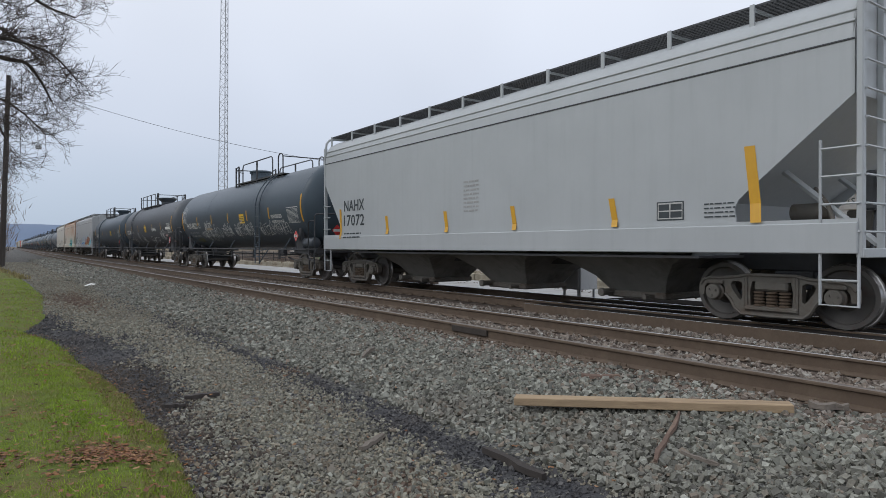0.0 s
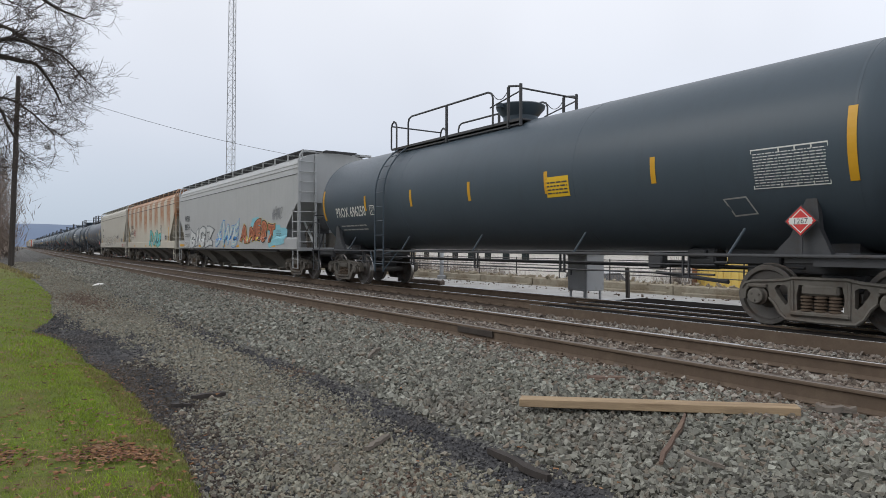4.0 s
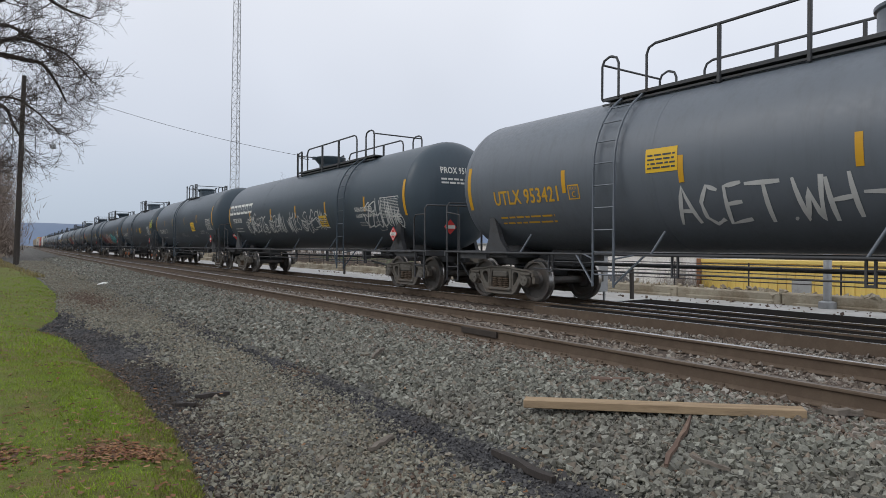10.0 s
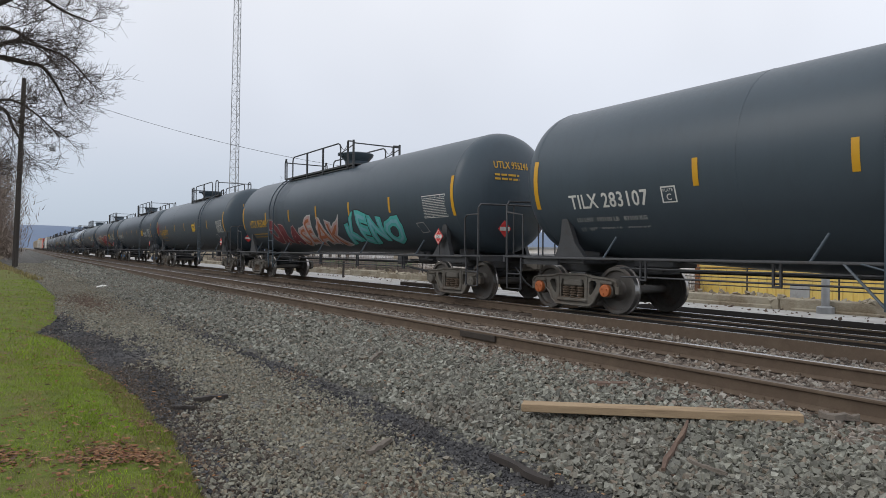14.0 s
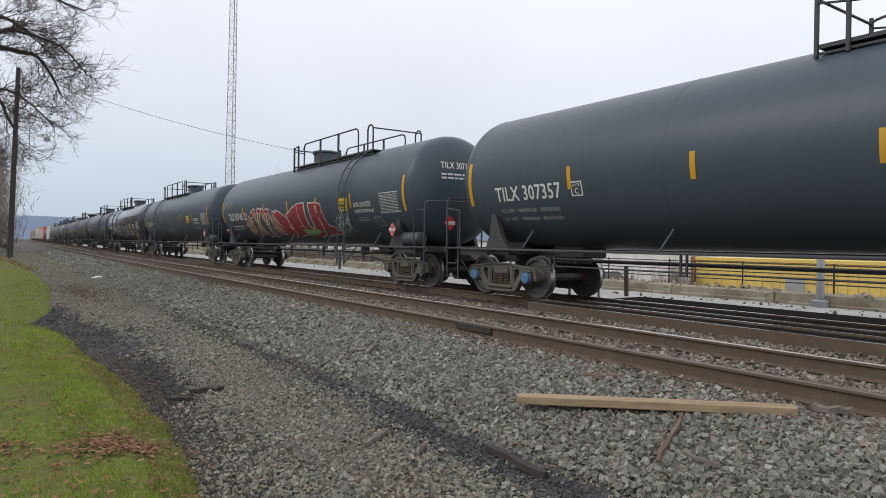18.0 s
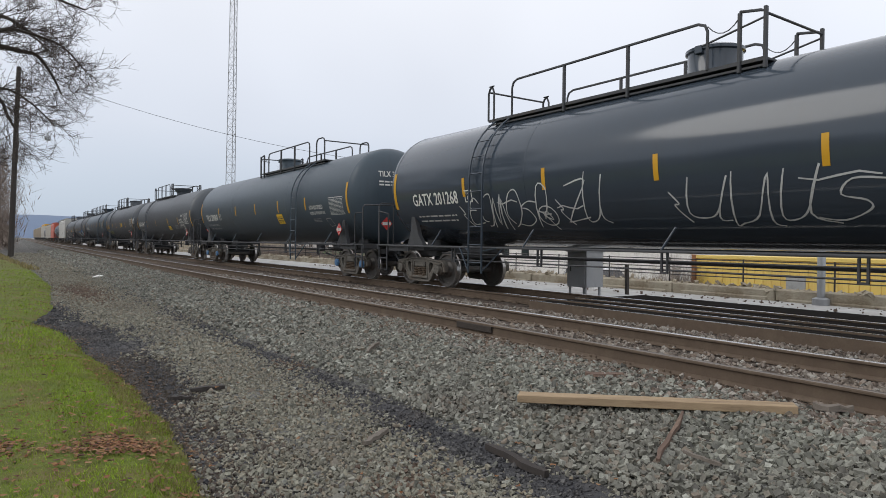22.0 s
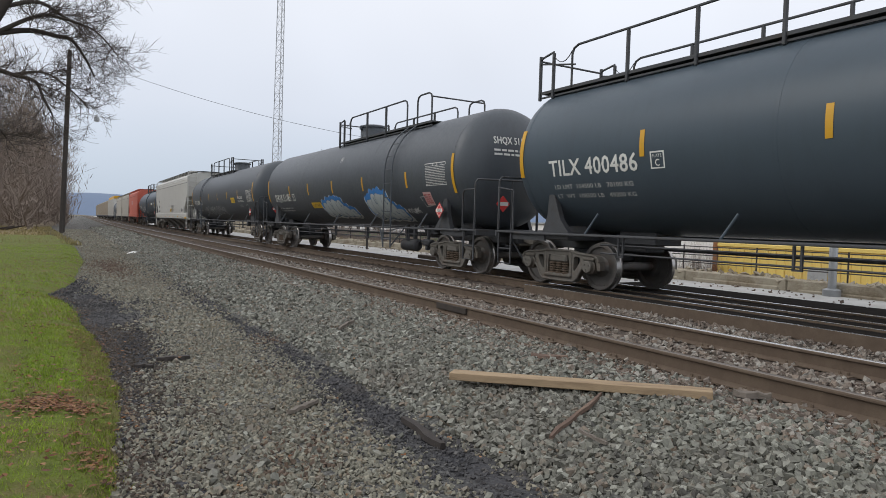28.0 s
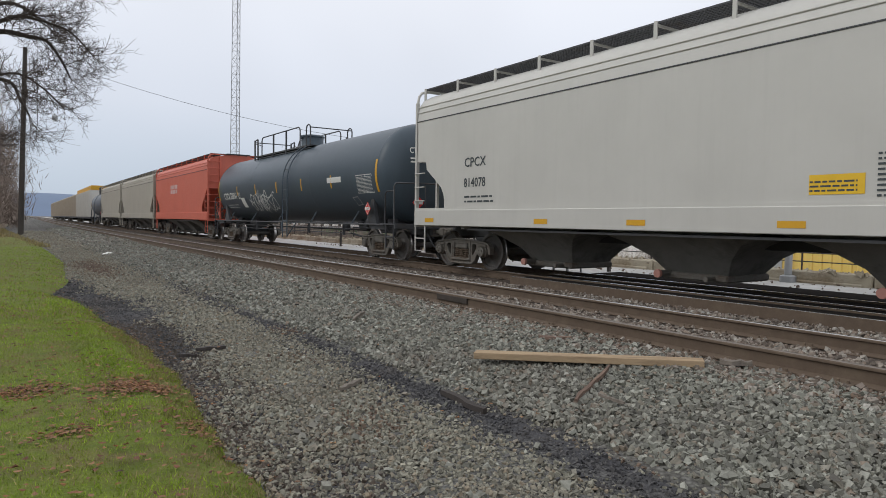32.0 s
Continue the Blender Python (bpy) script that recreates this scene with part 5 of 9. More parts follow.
            part("end_post", kept(("hep", mat.name, sx), lambda: Geo().box(min(sx * 0.87, sx * 0.95), 0.54, 1.1, max(sx * 0.87, sx * 0.95), 0.62, 4.5, 0.01).mesh("end_post", mat, 30)), car, turn)
            part("brace", kept(("hbr", mat.name, sx), lambda: Geo().tube([(sx * 0.9, 0.62, 1.2), (sx * 0.9, 2.0, 2.4)], 0.05, 6).mesh("brace", mat, 50)), car, turn)
        lad = part("ladder", kept(("hladE", mat.name), lambda: Geo().tube([(-HW - 0.02, 1.02, 1.1), (-HW - 0.02, 1.02, 2.55)], 0.02, 6).mesh("ladder", mat, 40)), car, turn)
        for i in range(9):
            part("rung", kept(("hrung", mat.name), lambda: Geo().tube([(-HW + 0.05, 0.54, 0), (-HW + 0.05, 0.50, 0), (-0.92, 0.50, 0), (-0.92, 0.54, 0)], 0.016, 5).mesh("rung", mat, 60)), lad, (0, 0, 1.35 + 0.36 * i))
        for i in range(4):
            part("rung", kept(("hrungS", mat.name), lambda: Geo().tube([(-HW - 0.02, 0.55, 0), (-HW - 0.02, 1.02, 0)], 0.016, 5).mesh("rung", mat, 60)), lad, (0, 0, 1.35 + 0.36 * i))
            part("rung", kept(("hrungS2", mat.name), lambda: Geo().tube([(HW + 0.02, 0.55, 0), (HW + 0.02, 1.02, 0)], 0.016, 5).mesh("rung", mat, 60)), lad, (0, 0, 1.35 + 0.36 * i))
        for x in (-HW, HW):
            sill_step(car, x, s * (half - 0.80), mat, mat.name, 0.46, 0.68, 1.08)
    part("hand_brake", kept(("hhb", mat.name), lambda: Geo().lathe([(-0.03, 0.24), (-0.012, 0.28), (0.012, 0.28), (0.03, 0.24)], "y", 18, (-0.45, -0.06, 2.05)).box(-0.72, 0.0, 1.66, -0.30, 0.14, 2.2, 0.03).tube([(-0.5, 0.06, 1.7), (-0.62, 0.08, 1.14)], 0.025, 6).mesh("hand_brake", mat if mat is WHITEISH else UNDER, 35)), car, (0, -half + 0.72, 0))
    if mat is not CREAM:
        part("brake_rigging", kept(("hrig", mat is WHITEISH), lambda: Geo().box(-0.95, 0.95, 1.14, -0.62, 1.35, 1.52, 0.03).box(-0.2, 0.9, 1.14, 0.25, 1.3, 1.7, 0.03).tube([(-1.05, 1.0, 1.2), (-1.0, 1.2, 1.75), (-0.7, 1.5, 2.0)], 0.03, 6).tube([(-0.5, 0.8, 1.14), (-0.48, 0.85, 2.1)], 0.025, 6).lathe([(-0.3, 0.05), (-0.26, 0.13), (0.26, 0.13), (0.3, 0.05)], "y", 12, (-0.7, 1.55, 1.66)).tube([(-1.3, 0.8, 1.3), (-0.8, 1.0, 1.32), (-0.2, 1.2, 1.3)], 0.02, 5).mesh("brake_rigging", mat if mat is WHITEISH else STEEL, 40)), car, (0, -half, 0))
    else:
        part("air_reservoir", kept(("hres", mat.name), lambda: Geo().lathe([(-0.62, 0.08), (-0.58, 0.17), (-0.52, 0.20), (-0.1, 0.20), (-0.09, 0.22), (-0.03, 0.22), (-0.02, 0.20), (0.52, 0.20), (0.58, 0.17), (0.62, 0.08)], "y", 18, (-1.12, 1.36, 1.74)).box(-1.2, 1.0, 1.12, -1.04, 1.08, 1.6).box(-1.2, 1.66, 1.12, -1.04, 1.74, 1.6).mesh("air_reservoir", mat, 40)), car, (0, -half, 0))
    # roof: trough of hatches, running boards on brackets
    part("hatch_trough", kept(("trough", k), lambda: Geo().box(-0.30, -h + 0.6, 4.60, 0.30, h - 0.6, 4.74, 0.03).mesh("hatch_trough", mat, 30)), car)
    for sx in (-1, 1):
        part("running_board", kept(("board", k, sx), lambda: running_board(h, sx)), car)
    for m in (Matrix.Identity(4), back):
        part("crossover", kept(("cross", k), lambda: crossover(h)), car, m)
    nb = round(2 * h / 1.45)
    for i in range(nb + 1):
        y = -h + 0.05 + (2 * h - 0.1) * i / nb
        for sx in (-1, 1):
            part("board_bracket", kept(("bbr", mat.name, sx), lambda: Geo().prism([(-0.035, 4.30), (0.035, 4.30), (0.035, 4.68), (-0.035, 4.68)], sx * 1.40, sx * 1.37).box(min(sx * 0.60, sx * 1.37), -0.02, 4.60, max(sx * 0.60, sx * 1.37), 0.02, 4.64).mesh("board_bracket", mat, 0)), car, (0, y, 0))
    return car


def bay_mesh(w, top, bot, mat):
    """A discharge bay: swelling sides over a long narrow trough."""
    g, rings = Geo(), ((1.50, w, top), (1.14, w * 0.66, 0.86), (0.80, w * 0.46, 0.60), (0.55, w * 0.34, bot))
    for x, y, z in rings:
        g.v += [(-x, -y, z), (x, -y, z), (x, y, z), (-x, y, z)]
    g.f = [(4 * r + k, 4 * r + (k + 1) % 4, 4 * r + 4 + (k + 1) % 4, 4 * r + 4 + k) for r in range(3) for k in range(4)] + [(12, 13, 14, 15)]
    return g.mesh("hopper_bay", BAY, 25)


def running_board(h, sx):
    """Open steel grating: long bars and many cross bars."""
    g = Geo()
    xs = [sx * (0.66 + 0.70 * i / 9) for i in range(10)]
    for x in xs:
        g.box(x - 0.006, -h, 4.645, x + 0.006, h, 4.675)
    n = int(2 * h / 0.075)
    for i in range(n + 1):
        y = -h + 2 * h * i / n
        g.box(min(xs[0], xs[-1]), y - 0.006, 4.65, max(xs[0], xs[-1]), y + 0.006, 4.672)
    return g.mesh("running_board", UNDER, 0)


def crossover(h):
    """The grating that joins the running boards across the roof's end."""
    g = Geo()
    for i in range(7):
        y = -h - 0.28 + 0.85 * i / 6
        g.box(-0.62, y - 0.006, 4.645, 0.62, y + 0.006, 4.675)
    for i in range(13):
        x = -0.62 + 1.24 * i / 12
        g.box(x - 0.006, -h - 0.28, 4.65, x + 0.006, -h + 0.57, 4.672)
    return g.mesh("crossover", UNDER, 0)


def box_car(length, mat, label, cap=None):
    """A tall panelled boxcar or rack, seen from far off."""
    half = length / 2
    car = thing("box_car", label, "railway car", "cars of the freight train")
    k = (round(length, 1), mat.name)
    n = int(length / 1.2)

    def body():
        g = Geo().box(-1.5, -half + 0.6, 1.05, 1.5, half - 0.6, 4.75, 0.05)
        for i in range(n + 1):
            y = -half + 0.7 + (length - 1.4) * i / n
            g.box(-1.56, y - 0.06, 1.1, -1.49, y + 0.06, 4.7).box(1.49, y - 0.06, 1.1, 1.56, y + 0.06, 4.7)
        return g.mesh("body", mat, 0)
    part("body", kept(("bbody", k), body), car)
    part("roof", kept(("broof", k, cap.name if cap else ""), lambda: Geo().prism([(-half + 0.55, 4.75), (half - 0.55, 4.75), (half - 0.55, 5.35 if cap else 4.9), (-half + 0.55, 5.35 if cap else 4.9)], -1.35, 1.35).mesh("roof", cap or mat, 30)), car)
    part("side_sill", kept(("bsill", k), lambda: Geo().box(-1.5, -half + 0.5, 0.82, 1.5, half - 0.5, 1.06, 0.02).mesh("side_sill", UNDER, 0)), car)
    for y in (-half + 2.2, half - 2.2):
        truck(car, y)
    coupler(car, half)
    return car


# ---- lettering and sprayed tags ----
def fit_text(text, height, width, fat=0.0, cuts=0):
    vs, fs = lettering(text, height / 0.69, 1.05, fat, cuts)
    x0, x1 = min(v[0] for v in vs), max(v[0] for v in vs)
    k = width / (x1 - x0)
    return [((x - x0) * k, z) for x, z in vs], fs


def bold_text(text, height, width, o=None):
    """Heavier letters: copies a little apart, each lifted a hair above the last."""
    vs, fs = fit_text(text, height, width)
    o = o or height * 0.045
    out, faces = [], []
    for k, (dx, dz) in enumerate(((0, 0), (o, 0), (0, o * 0.7), (o, o * 0.7))):
        n = len(out)
        out += [(x + dx, z + dz, 0.0007 * k) for x, z in vs]
        faces += [tuple(i + n for i in f) for f in fs]
    return out, faces


def head_text(car, half, text, mat, h=0.17, w=1.0, x0=-0.75, z0=0.55):
    """Letters on the domed head that faces up the train."""
    b = half - 0.72
    vs, fs = bold_text(text, h, w)
    more, mf = small_print(w * 0.7, 0.2, 2, len(text), 0.5)
    n = len(vs)
    vs, fs = vs + [(x, z - 0.28) for x, z in more], fs + [tuple(i + n for i in f) for f in mf]
    out = []
    for x, z, *lift in vs:
        r = min(R * 0.99, math.hypot(x0 + x, z0 + z))
        t = math.asin((r / R) ** (1 / 0.82))
        out.append((x0 + x, -b + 0.72 * (1 - math.cos(t)) - 0.014 - sum(lift), ZC + z0 + z))
    me = bpy.data.meshes.new("head_number")
    me.from_pydata(out, [], fs)
    me.materials.append(mat)
    tagged(part("head_number", me, car), kind="stuff")


def ribbon(paths, w):
    """Brush strokes of one width along flat paths."""
    vs, fs = [], []
    for pts in paths:
        o = len(vs)
        for i, (x, z) in enumerate(pts):
            a, b = pts[max(i - 1, 0)], pts[min(i + 1, len(pts) - 1)]
            dx, dz = b[0] - a[0], b[1] - a[1]
            d = math.hypot(dx, dz) or 1
            ww = w * (0.75 + 0.5 * abs(math.sin(i * 0.7)))
            vs += [(x - dz / d * ww / 2, z + dx / d * ww / 2), (x + dz / d * ww / 2, z - dx / d * ww / 2)]
        fs += [(o + 2 * i, o + 2 * i + 1, o + 2 * i + 3, o + 2 * i + 2) for i in range(len(pts) - 1)]
    return vs, fs


HANDSTYLE = (
    ((0.0, 0.0), (0.12, 0.95), (0.28, 0.05), (0.44, 1.0), (0.60, -0.05), (0.78, 0.9), (0.95, -0.1)),
    ((0.1, 0.0), (0.2, 1.0), (0.75, 0.9), (0.6, 0.5), (0.2, 0.48), (0.55, 0.35), (1.1, -0.15)),
    ((0.95, 0.9), (0.45, 1.0), (0.2, 0.75), (0.6, 0.5), (0.85, 0.2), (0.4, 0.0), (-0.1, 0.15)),
    ((0.9, 0.8), (0.5, 0.95), (0.3, 0.6), (0.7, 0.55), (0.2, 0.45), (0.3, 0.05), (1.0, 0.1)),
    ((0.1, 1.0), (0.15, 0.1), (0.45, -0.05), (0.7, 0.2), (0.75, 1.0), (0.8, 0.1), (1.1, -0.05)),
    ((0.0, 0.85), (0.9, 1.0), (0.2, 0.1), (0.15, 0.0), (1.15, 0.12)),
    ((0.5, 0.05), (0.1, 0.3), (0.2, 0.85), (0.7, 0.95), (0.95, 0.5), (0.7, 0.1), (0.4, 0.0)),
    ((0.1, 0.0), (0.2, 0.95), (0.25, 0.4), (0.9, 1.0), (0.4, 0.45), (1.0, -0.1)))


def smooth_stroke(knots, k=5):
    """A curve through flat points."""
    pts = []
    for j in range(len(knots) - 1):
        p0, p1, p2, p3 = knots[max(j - 1, 0)], knots[j], knots[j + 1], knots[min(j + 2, len(knots) - 1)]
        for t in (n / k for n in range(k)):
            pts.append(tuple(0.5 * (2 * p1[c] + (p2[c] - p0[c]) * t + (2 * p0[c] - 5 * p1[c] + 4 * p2[c] - p3[c]) * t * t + (3 * p1[c] - p0[c] - 3 * p2[c] + p3[c]) * t ** 3) for c in (0, 1)))
    return pts + [knots[-1]]


def scrawl(w, h, letters, seed, line):
    """A hand-drawn tag: quick crowded strokes that run into one another, with a ring and flicks."""
    rnd = random.Random(seed)
    paths, cell, lean = [], w / letters, rnd.uniform(0.05, 0.28)
    for i in range(letters):
        tall, drop = rnd.uniform(0.75, 1.15), rnd.uniform(-0.08, 0.12)
        x0 = cell * i + rnd.uniform(-0.08, 0.08) * cell
        knots = [((x + rnd.gauss(0, 0.05)) * cell * 1.12 + x0 + lean * z * h, (z * tall + drop + rnd.gauss(0, 0.04)) * h) for x, z in HANDSTYLE[rnd.randrange(len(HANDSTYLE))]]
        paths.append(smooth_stroke(knots, 4))
        if rnd.random() < 0.5:
            z = h * rnd.uniform(0.35, 0.9)
            paths.append([(x0 + cell * (-0.2 + 0.35 * k), z + 0.05 * h * math.sin(1.7 * k + i)) for k in range(5)])
    if w > 1.2 and rnd.random() < 0.7:
        cx, r = w * rnd.choice((0.04, 0.98)), 0.28 * h
        paths.append([(cx + r * 1.1 * math.cos(0.45 * k), h * 0.28 + r * math.sin(0.45 * k)) for k in range(16)])
        paths.append(smooth_stroke([(cx - 0.5 * r, h * 0.2), (cx, h * 0.42), (cx + 0.4 * r, h * 0.18), (cx - 0.5 * r, h * 0.32), (cx + 0.5 * r, h * 0.34)], 3))
    paths.append(smooth_stroke([(-0.12 * h, h * 0.7), (0.05 * h, h * 0.45), (-0.05 * h, h * 0.4), (0.2 * h, 0.0)], 4))
    return ribbon(paths, line * 0.9)


def throw_up(w, h, letters, seed, line):
    """Outlined balloon letters that overlap, with inner rings."""
    rnd = random.Random(seed)
    paths, cell = [], w / letters
    for i in range(letters):
        cx, cz, rx, rz = cell * (i + 0.5), h * rnd.uniform(0.44, 0.54), cell * rnd.uniform(0.58, 0.72), h * rnd.uniform(0.42, 0.54)
        ph, lobes = rnd.uniform(0, 6.28), rnd.choice((2, 3, 3))
        ring = [(cx + rx * (0.86 + 0.16 * math.sin(lobes * a + ph)) * math.cos(a), cz + rz * (0.9 + 0.14 * math.cos(lobes * a + ph)) * math.sin(a)) for a in (2 * math.pi * k / 26 for k in range(24 if i < letters - 1 else 27))]
        paths.append(ring)
        q = rnd.uniform(0.16, 0.3)
        paths.append([(cx + rx * q * math.cos(a), cz + rz * (0.1 + q * 1.3 * math.sin(a))) for a in (2 * math.pi * k / 12 for k in range(13))])
        paths.append(smooth_stroke([(cx - 0.3 * rx, cz - 0.75 * rz), (cx - 0.1 * rx, cz - 0.35 * rz), (cx + 0.2 * rx, cz - 0.7 * rz)], 4))
    return ribbon(paths, line)


STROKES = {
    "A": [[(0, 0), (0.5, 1), (1, 0)], [(0.15, 0.4), (0.9, 0.35)]], "C": [[(1, 0.9), (0.5, 1), (0.1, 0.6), (0.15, 0.2), (0.55, 0), (1, 0.15)]],
    "E": [[(0.9, 1), (0.1, 0.95), (0, 0), (1, 0.08)], [(0.05, 0.52), (0.8, 0.55)]], "T": [[(-0.2, 0.95), (1.3, 1)], [(0.6, 1), (0.65, 0)]],
    "W": [[(0, 1), (0.3, 0), (0.55, 0.75), (0.85, 0.02), (1.1, 1.05)]], "H": [[(0, 1), (0.1, 0)], [(0.85, 1.05), (1.0, 0.05)], [(0.05, 0.5), (0.95, 0.55)]],
    "N": [[(0, 0), (0.05, 0.95), (0.9, 0.9), (0.95, 0)]], "O": [[(0.5, 0), (0.05, 0.4), (0.3, 0.95), (0.85, 0.8), (0.9, 0.3), (0.5, 0)]],
    "R": [[(0, 0), (0.1, 1), (0.8, 0.85), (0.6, 0.5), (0.1, 0.45), (0.95, 0)]], ".": [[(0.3, 0.1), (0.4, 0.06)]], ">": [[(0, 0.6), (2.2, 0.6)], [(1.6, 0.95), (2.2, 0.6), (1.7, 0.3)]], " ": []}


def drawn(text, w, h, line):
    """Words drawn by hand in single strokes."""
    paths, at = [], 0.0
    for i, ch in enumerate(text):
        at += 0.0 if i == 0 else 0.55 if text[i - 1] == "." else 1.25
        for s in STROKES[ch]:
            fine = []
            for (xa, za), (xb, zb) in zip(s[:-1], s[1:]):
                fine += [(xa + (xb - xa) * k / 4, za + (zb - za) * k / 4) for k in range(4)]
            paths.append([((at + x) * w, z * h + 0.02 * math.sin(3 * i + x)) for x, z in fine + [s[-1]]])
    return ribbon(paths, line)


def wild(text, h, w, fats, seed, cuts=2, lean=0.12):
    """Fat uneven letters set side by side, once for every layer's fatness."""
    rnd = random.Random(seed)
    a, b, c = rnd.uniform(2, 4) / w * 3, rnd.uniform(0, 6), rnd.uniform(5, 8) / w * 2
    ref, out = fats[min(1, len(fats) - 1)], [([], []) for _ in fats]
    boxes = []
    for ch in text:
        vs, _ = lettering(ch, h / 0.69, 1.0, ref, 0)
        boxes.append((min(v[0] for v in vs), max(v[0] for v in vs), min(v[1] for v in vs), max(v[1] for v in vs)))
    widths = [(x1 - x0) * rnd.uniform(0.94, 1.06) for x0, x1, _, _ in boxes]
    grow, at = w / sum(widths), 0.0
    for i, ch in enumerate(text):
        x0, x1, z0, z1 = boxes[i]
        for k, fat in enumerate(fats):
            vs, fs = lettering(ch, h / 0.69, 1.0, fat, cuts)
            o = len(out[k][0])
            for x, z in vs:
                x, z = at + (x - x0) / (x1 - x0) * widths[i] * grow, (z - z0) / (z1 - z0) * h
                out[k][0].append((x + lean * z + 0.05 * h * math.sin(c * x + 3 * z + b), z * (1 + 0.16 * math.sin(a * x + b)) + 0.08 * h * math.sin(c * x + b)))
            out[k][1].extend(tuple(q + o for q in f) for f in fs)
        at += widths[i] * grow
    return out


def spray(name, rgb):
    return simple(name, rgb, 0.6, 0, 0.22, 5, 0)


SP_WHITE, SP_GREY = spray("white_spray", (0.55, 0.56, 0.55)), spray("grey_spray", (0.25, 0.26, 0.27))
CHALK = spray("chalky_grey_tag", (0.13, 0.14, 0.145))
SP_BLACK, SP_TEAL = spray("black_spray", (0.03, 0.03, 0.035)), spray("teal_spray", (0.10, 0.50, 0.47))
SP_RED, SP_GREEN = spray("red_spray", (0.36, 0.03, 0.035)), spray("green_spray", (0.26, 0.42, 0.16))
SP_ORANGE, SP_BLUE = spray("orange_spray", (0.46, 0.16, 0.075)), spray("blue_spray", (0.05, 0.22, 0.56))
SP_LEAF = spray("pale_green_spray", (0.38, 0.46, 0.28))
SP_SLATE = spray("slate_blue_spray", (0.10, 0.16, 0.22))
SP_SILVER = spray("silver_spray", (0.46, 0.50, 0.50))
SP_CYAN, SP_PINK = spray("cyan_spray", (0.22, 0.50, 0.58)), spray("pink_spray", (0.55, 0.36, 0.34))
SP_MAROON, SP_LIME = spray("maroon_spray", (0.22, 0.05, 0.06)), spray("yellow_green_spray", (0.48, 0.52, 0.10))
RUSTPATCH = simple("rust_streaks", (0.26, 0.10, 0.04), 0.85, 0, 0.4, 12, 0.2)
SP_RUSTRED = spray("brown_red_spray", (0.30, 0.09, 0.045))
SP_YELLOW = spray("yellow_spray", (0.62, 0.48, 0.07))


def piece(car, surf, y0, z0, text, w, h, layers, seed, lean=0.12):
    """A sprayed piece: the same letters in thinner and thinner layers."""
    for i, flat in enumerate(wild(text, h, w, [f * h for _, f in layers], seed, 2, lean)):
        decal("spray_paint", flat, surf, y0, z0, layers[i][0], car, 0.008 + 0.004 * i)


def blotch(w, h, seed, n=22):
    """An uneven filled patch, in rings."""
    rnd = random.Random(seed)
    ph = [rnd.uniform(0, 6.28) for _ in range(4)]
    vs, fs = [(w / 2, h / 2)], []
    for ring in (0.35, 0.7, 1.0):
        for k in range(n):
            t = 2 * math.pi * k / n
            q = ring * (0.84 + 0.10 * math.sin(3 * t + ph[0]) + 0.08 * math.sin(5 * t + ph[1]) + 0.05 * math.sin(9 * t + ph[2]))
            c, s = math.cos(t), math.sin(t)
            vs.append((w / 2 + w / 2 * q * abs(c) ** 0.6 * (1 if c > 0 else -1), h / 2 + h / 2 * q * abs(s) ** 0.6 * (1 if s > 0 else -1)))
    fs += [(0, 1 + k, 1 + (k + 1) % n) for k in range(n)]
    for r in (0, 1):
        fs += [(1 + r * n + k, 1 + (r + 1) * n + k, 1 + (r + 1) * n + (k + 1) % n, 1 + r * n + (k + 1) % n) for k in range(n)]
    return vs, fs


def scallop(w, h, lobes, seed, n=72):
    """A cloud-shaped patch with rounded lobes round its edge."""
    rnd = random.Random(seed)
    ph = rnd.uniform(0, 3)
    vs, fs = [(w / 2, h / 2)], []
    for ring in (0.3, 0.6, 0.85, 1.0):
        for k in range(n):
            t = 2 * math.pi * k / n
            q = ring * (0.84 + 0.16 * abs(math.sin(lobes * t / 2 + ph)))
            c, s = math.cos(t), math.sin(t)
            vs.append((w / 2 + w / 2 * q * abs(c) ** 0.75 * (1 if c > 0 else -1), h / 2 + h / 2 * q * abs(s) ** 0.75 * (1 if s > 0 else -1)))
    fs += [(0, 1 + k, 1 + (k + 1) % n) for k in range(n)]
    for r in range(3):
        fs += [(1 + r * n + k, 1 + (r + 1) * n + k, 1 + (r + 1) * n + (k + 1) % n, 1 + r * n + (k + 1) % n) for k in range(n)]
    return vs, fs


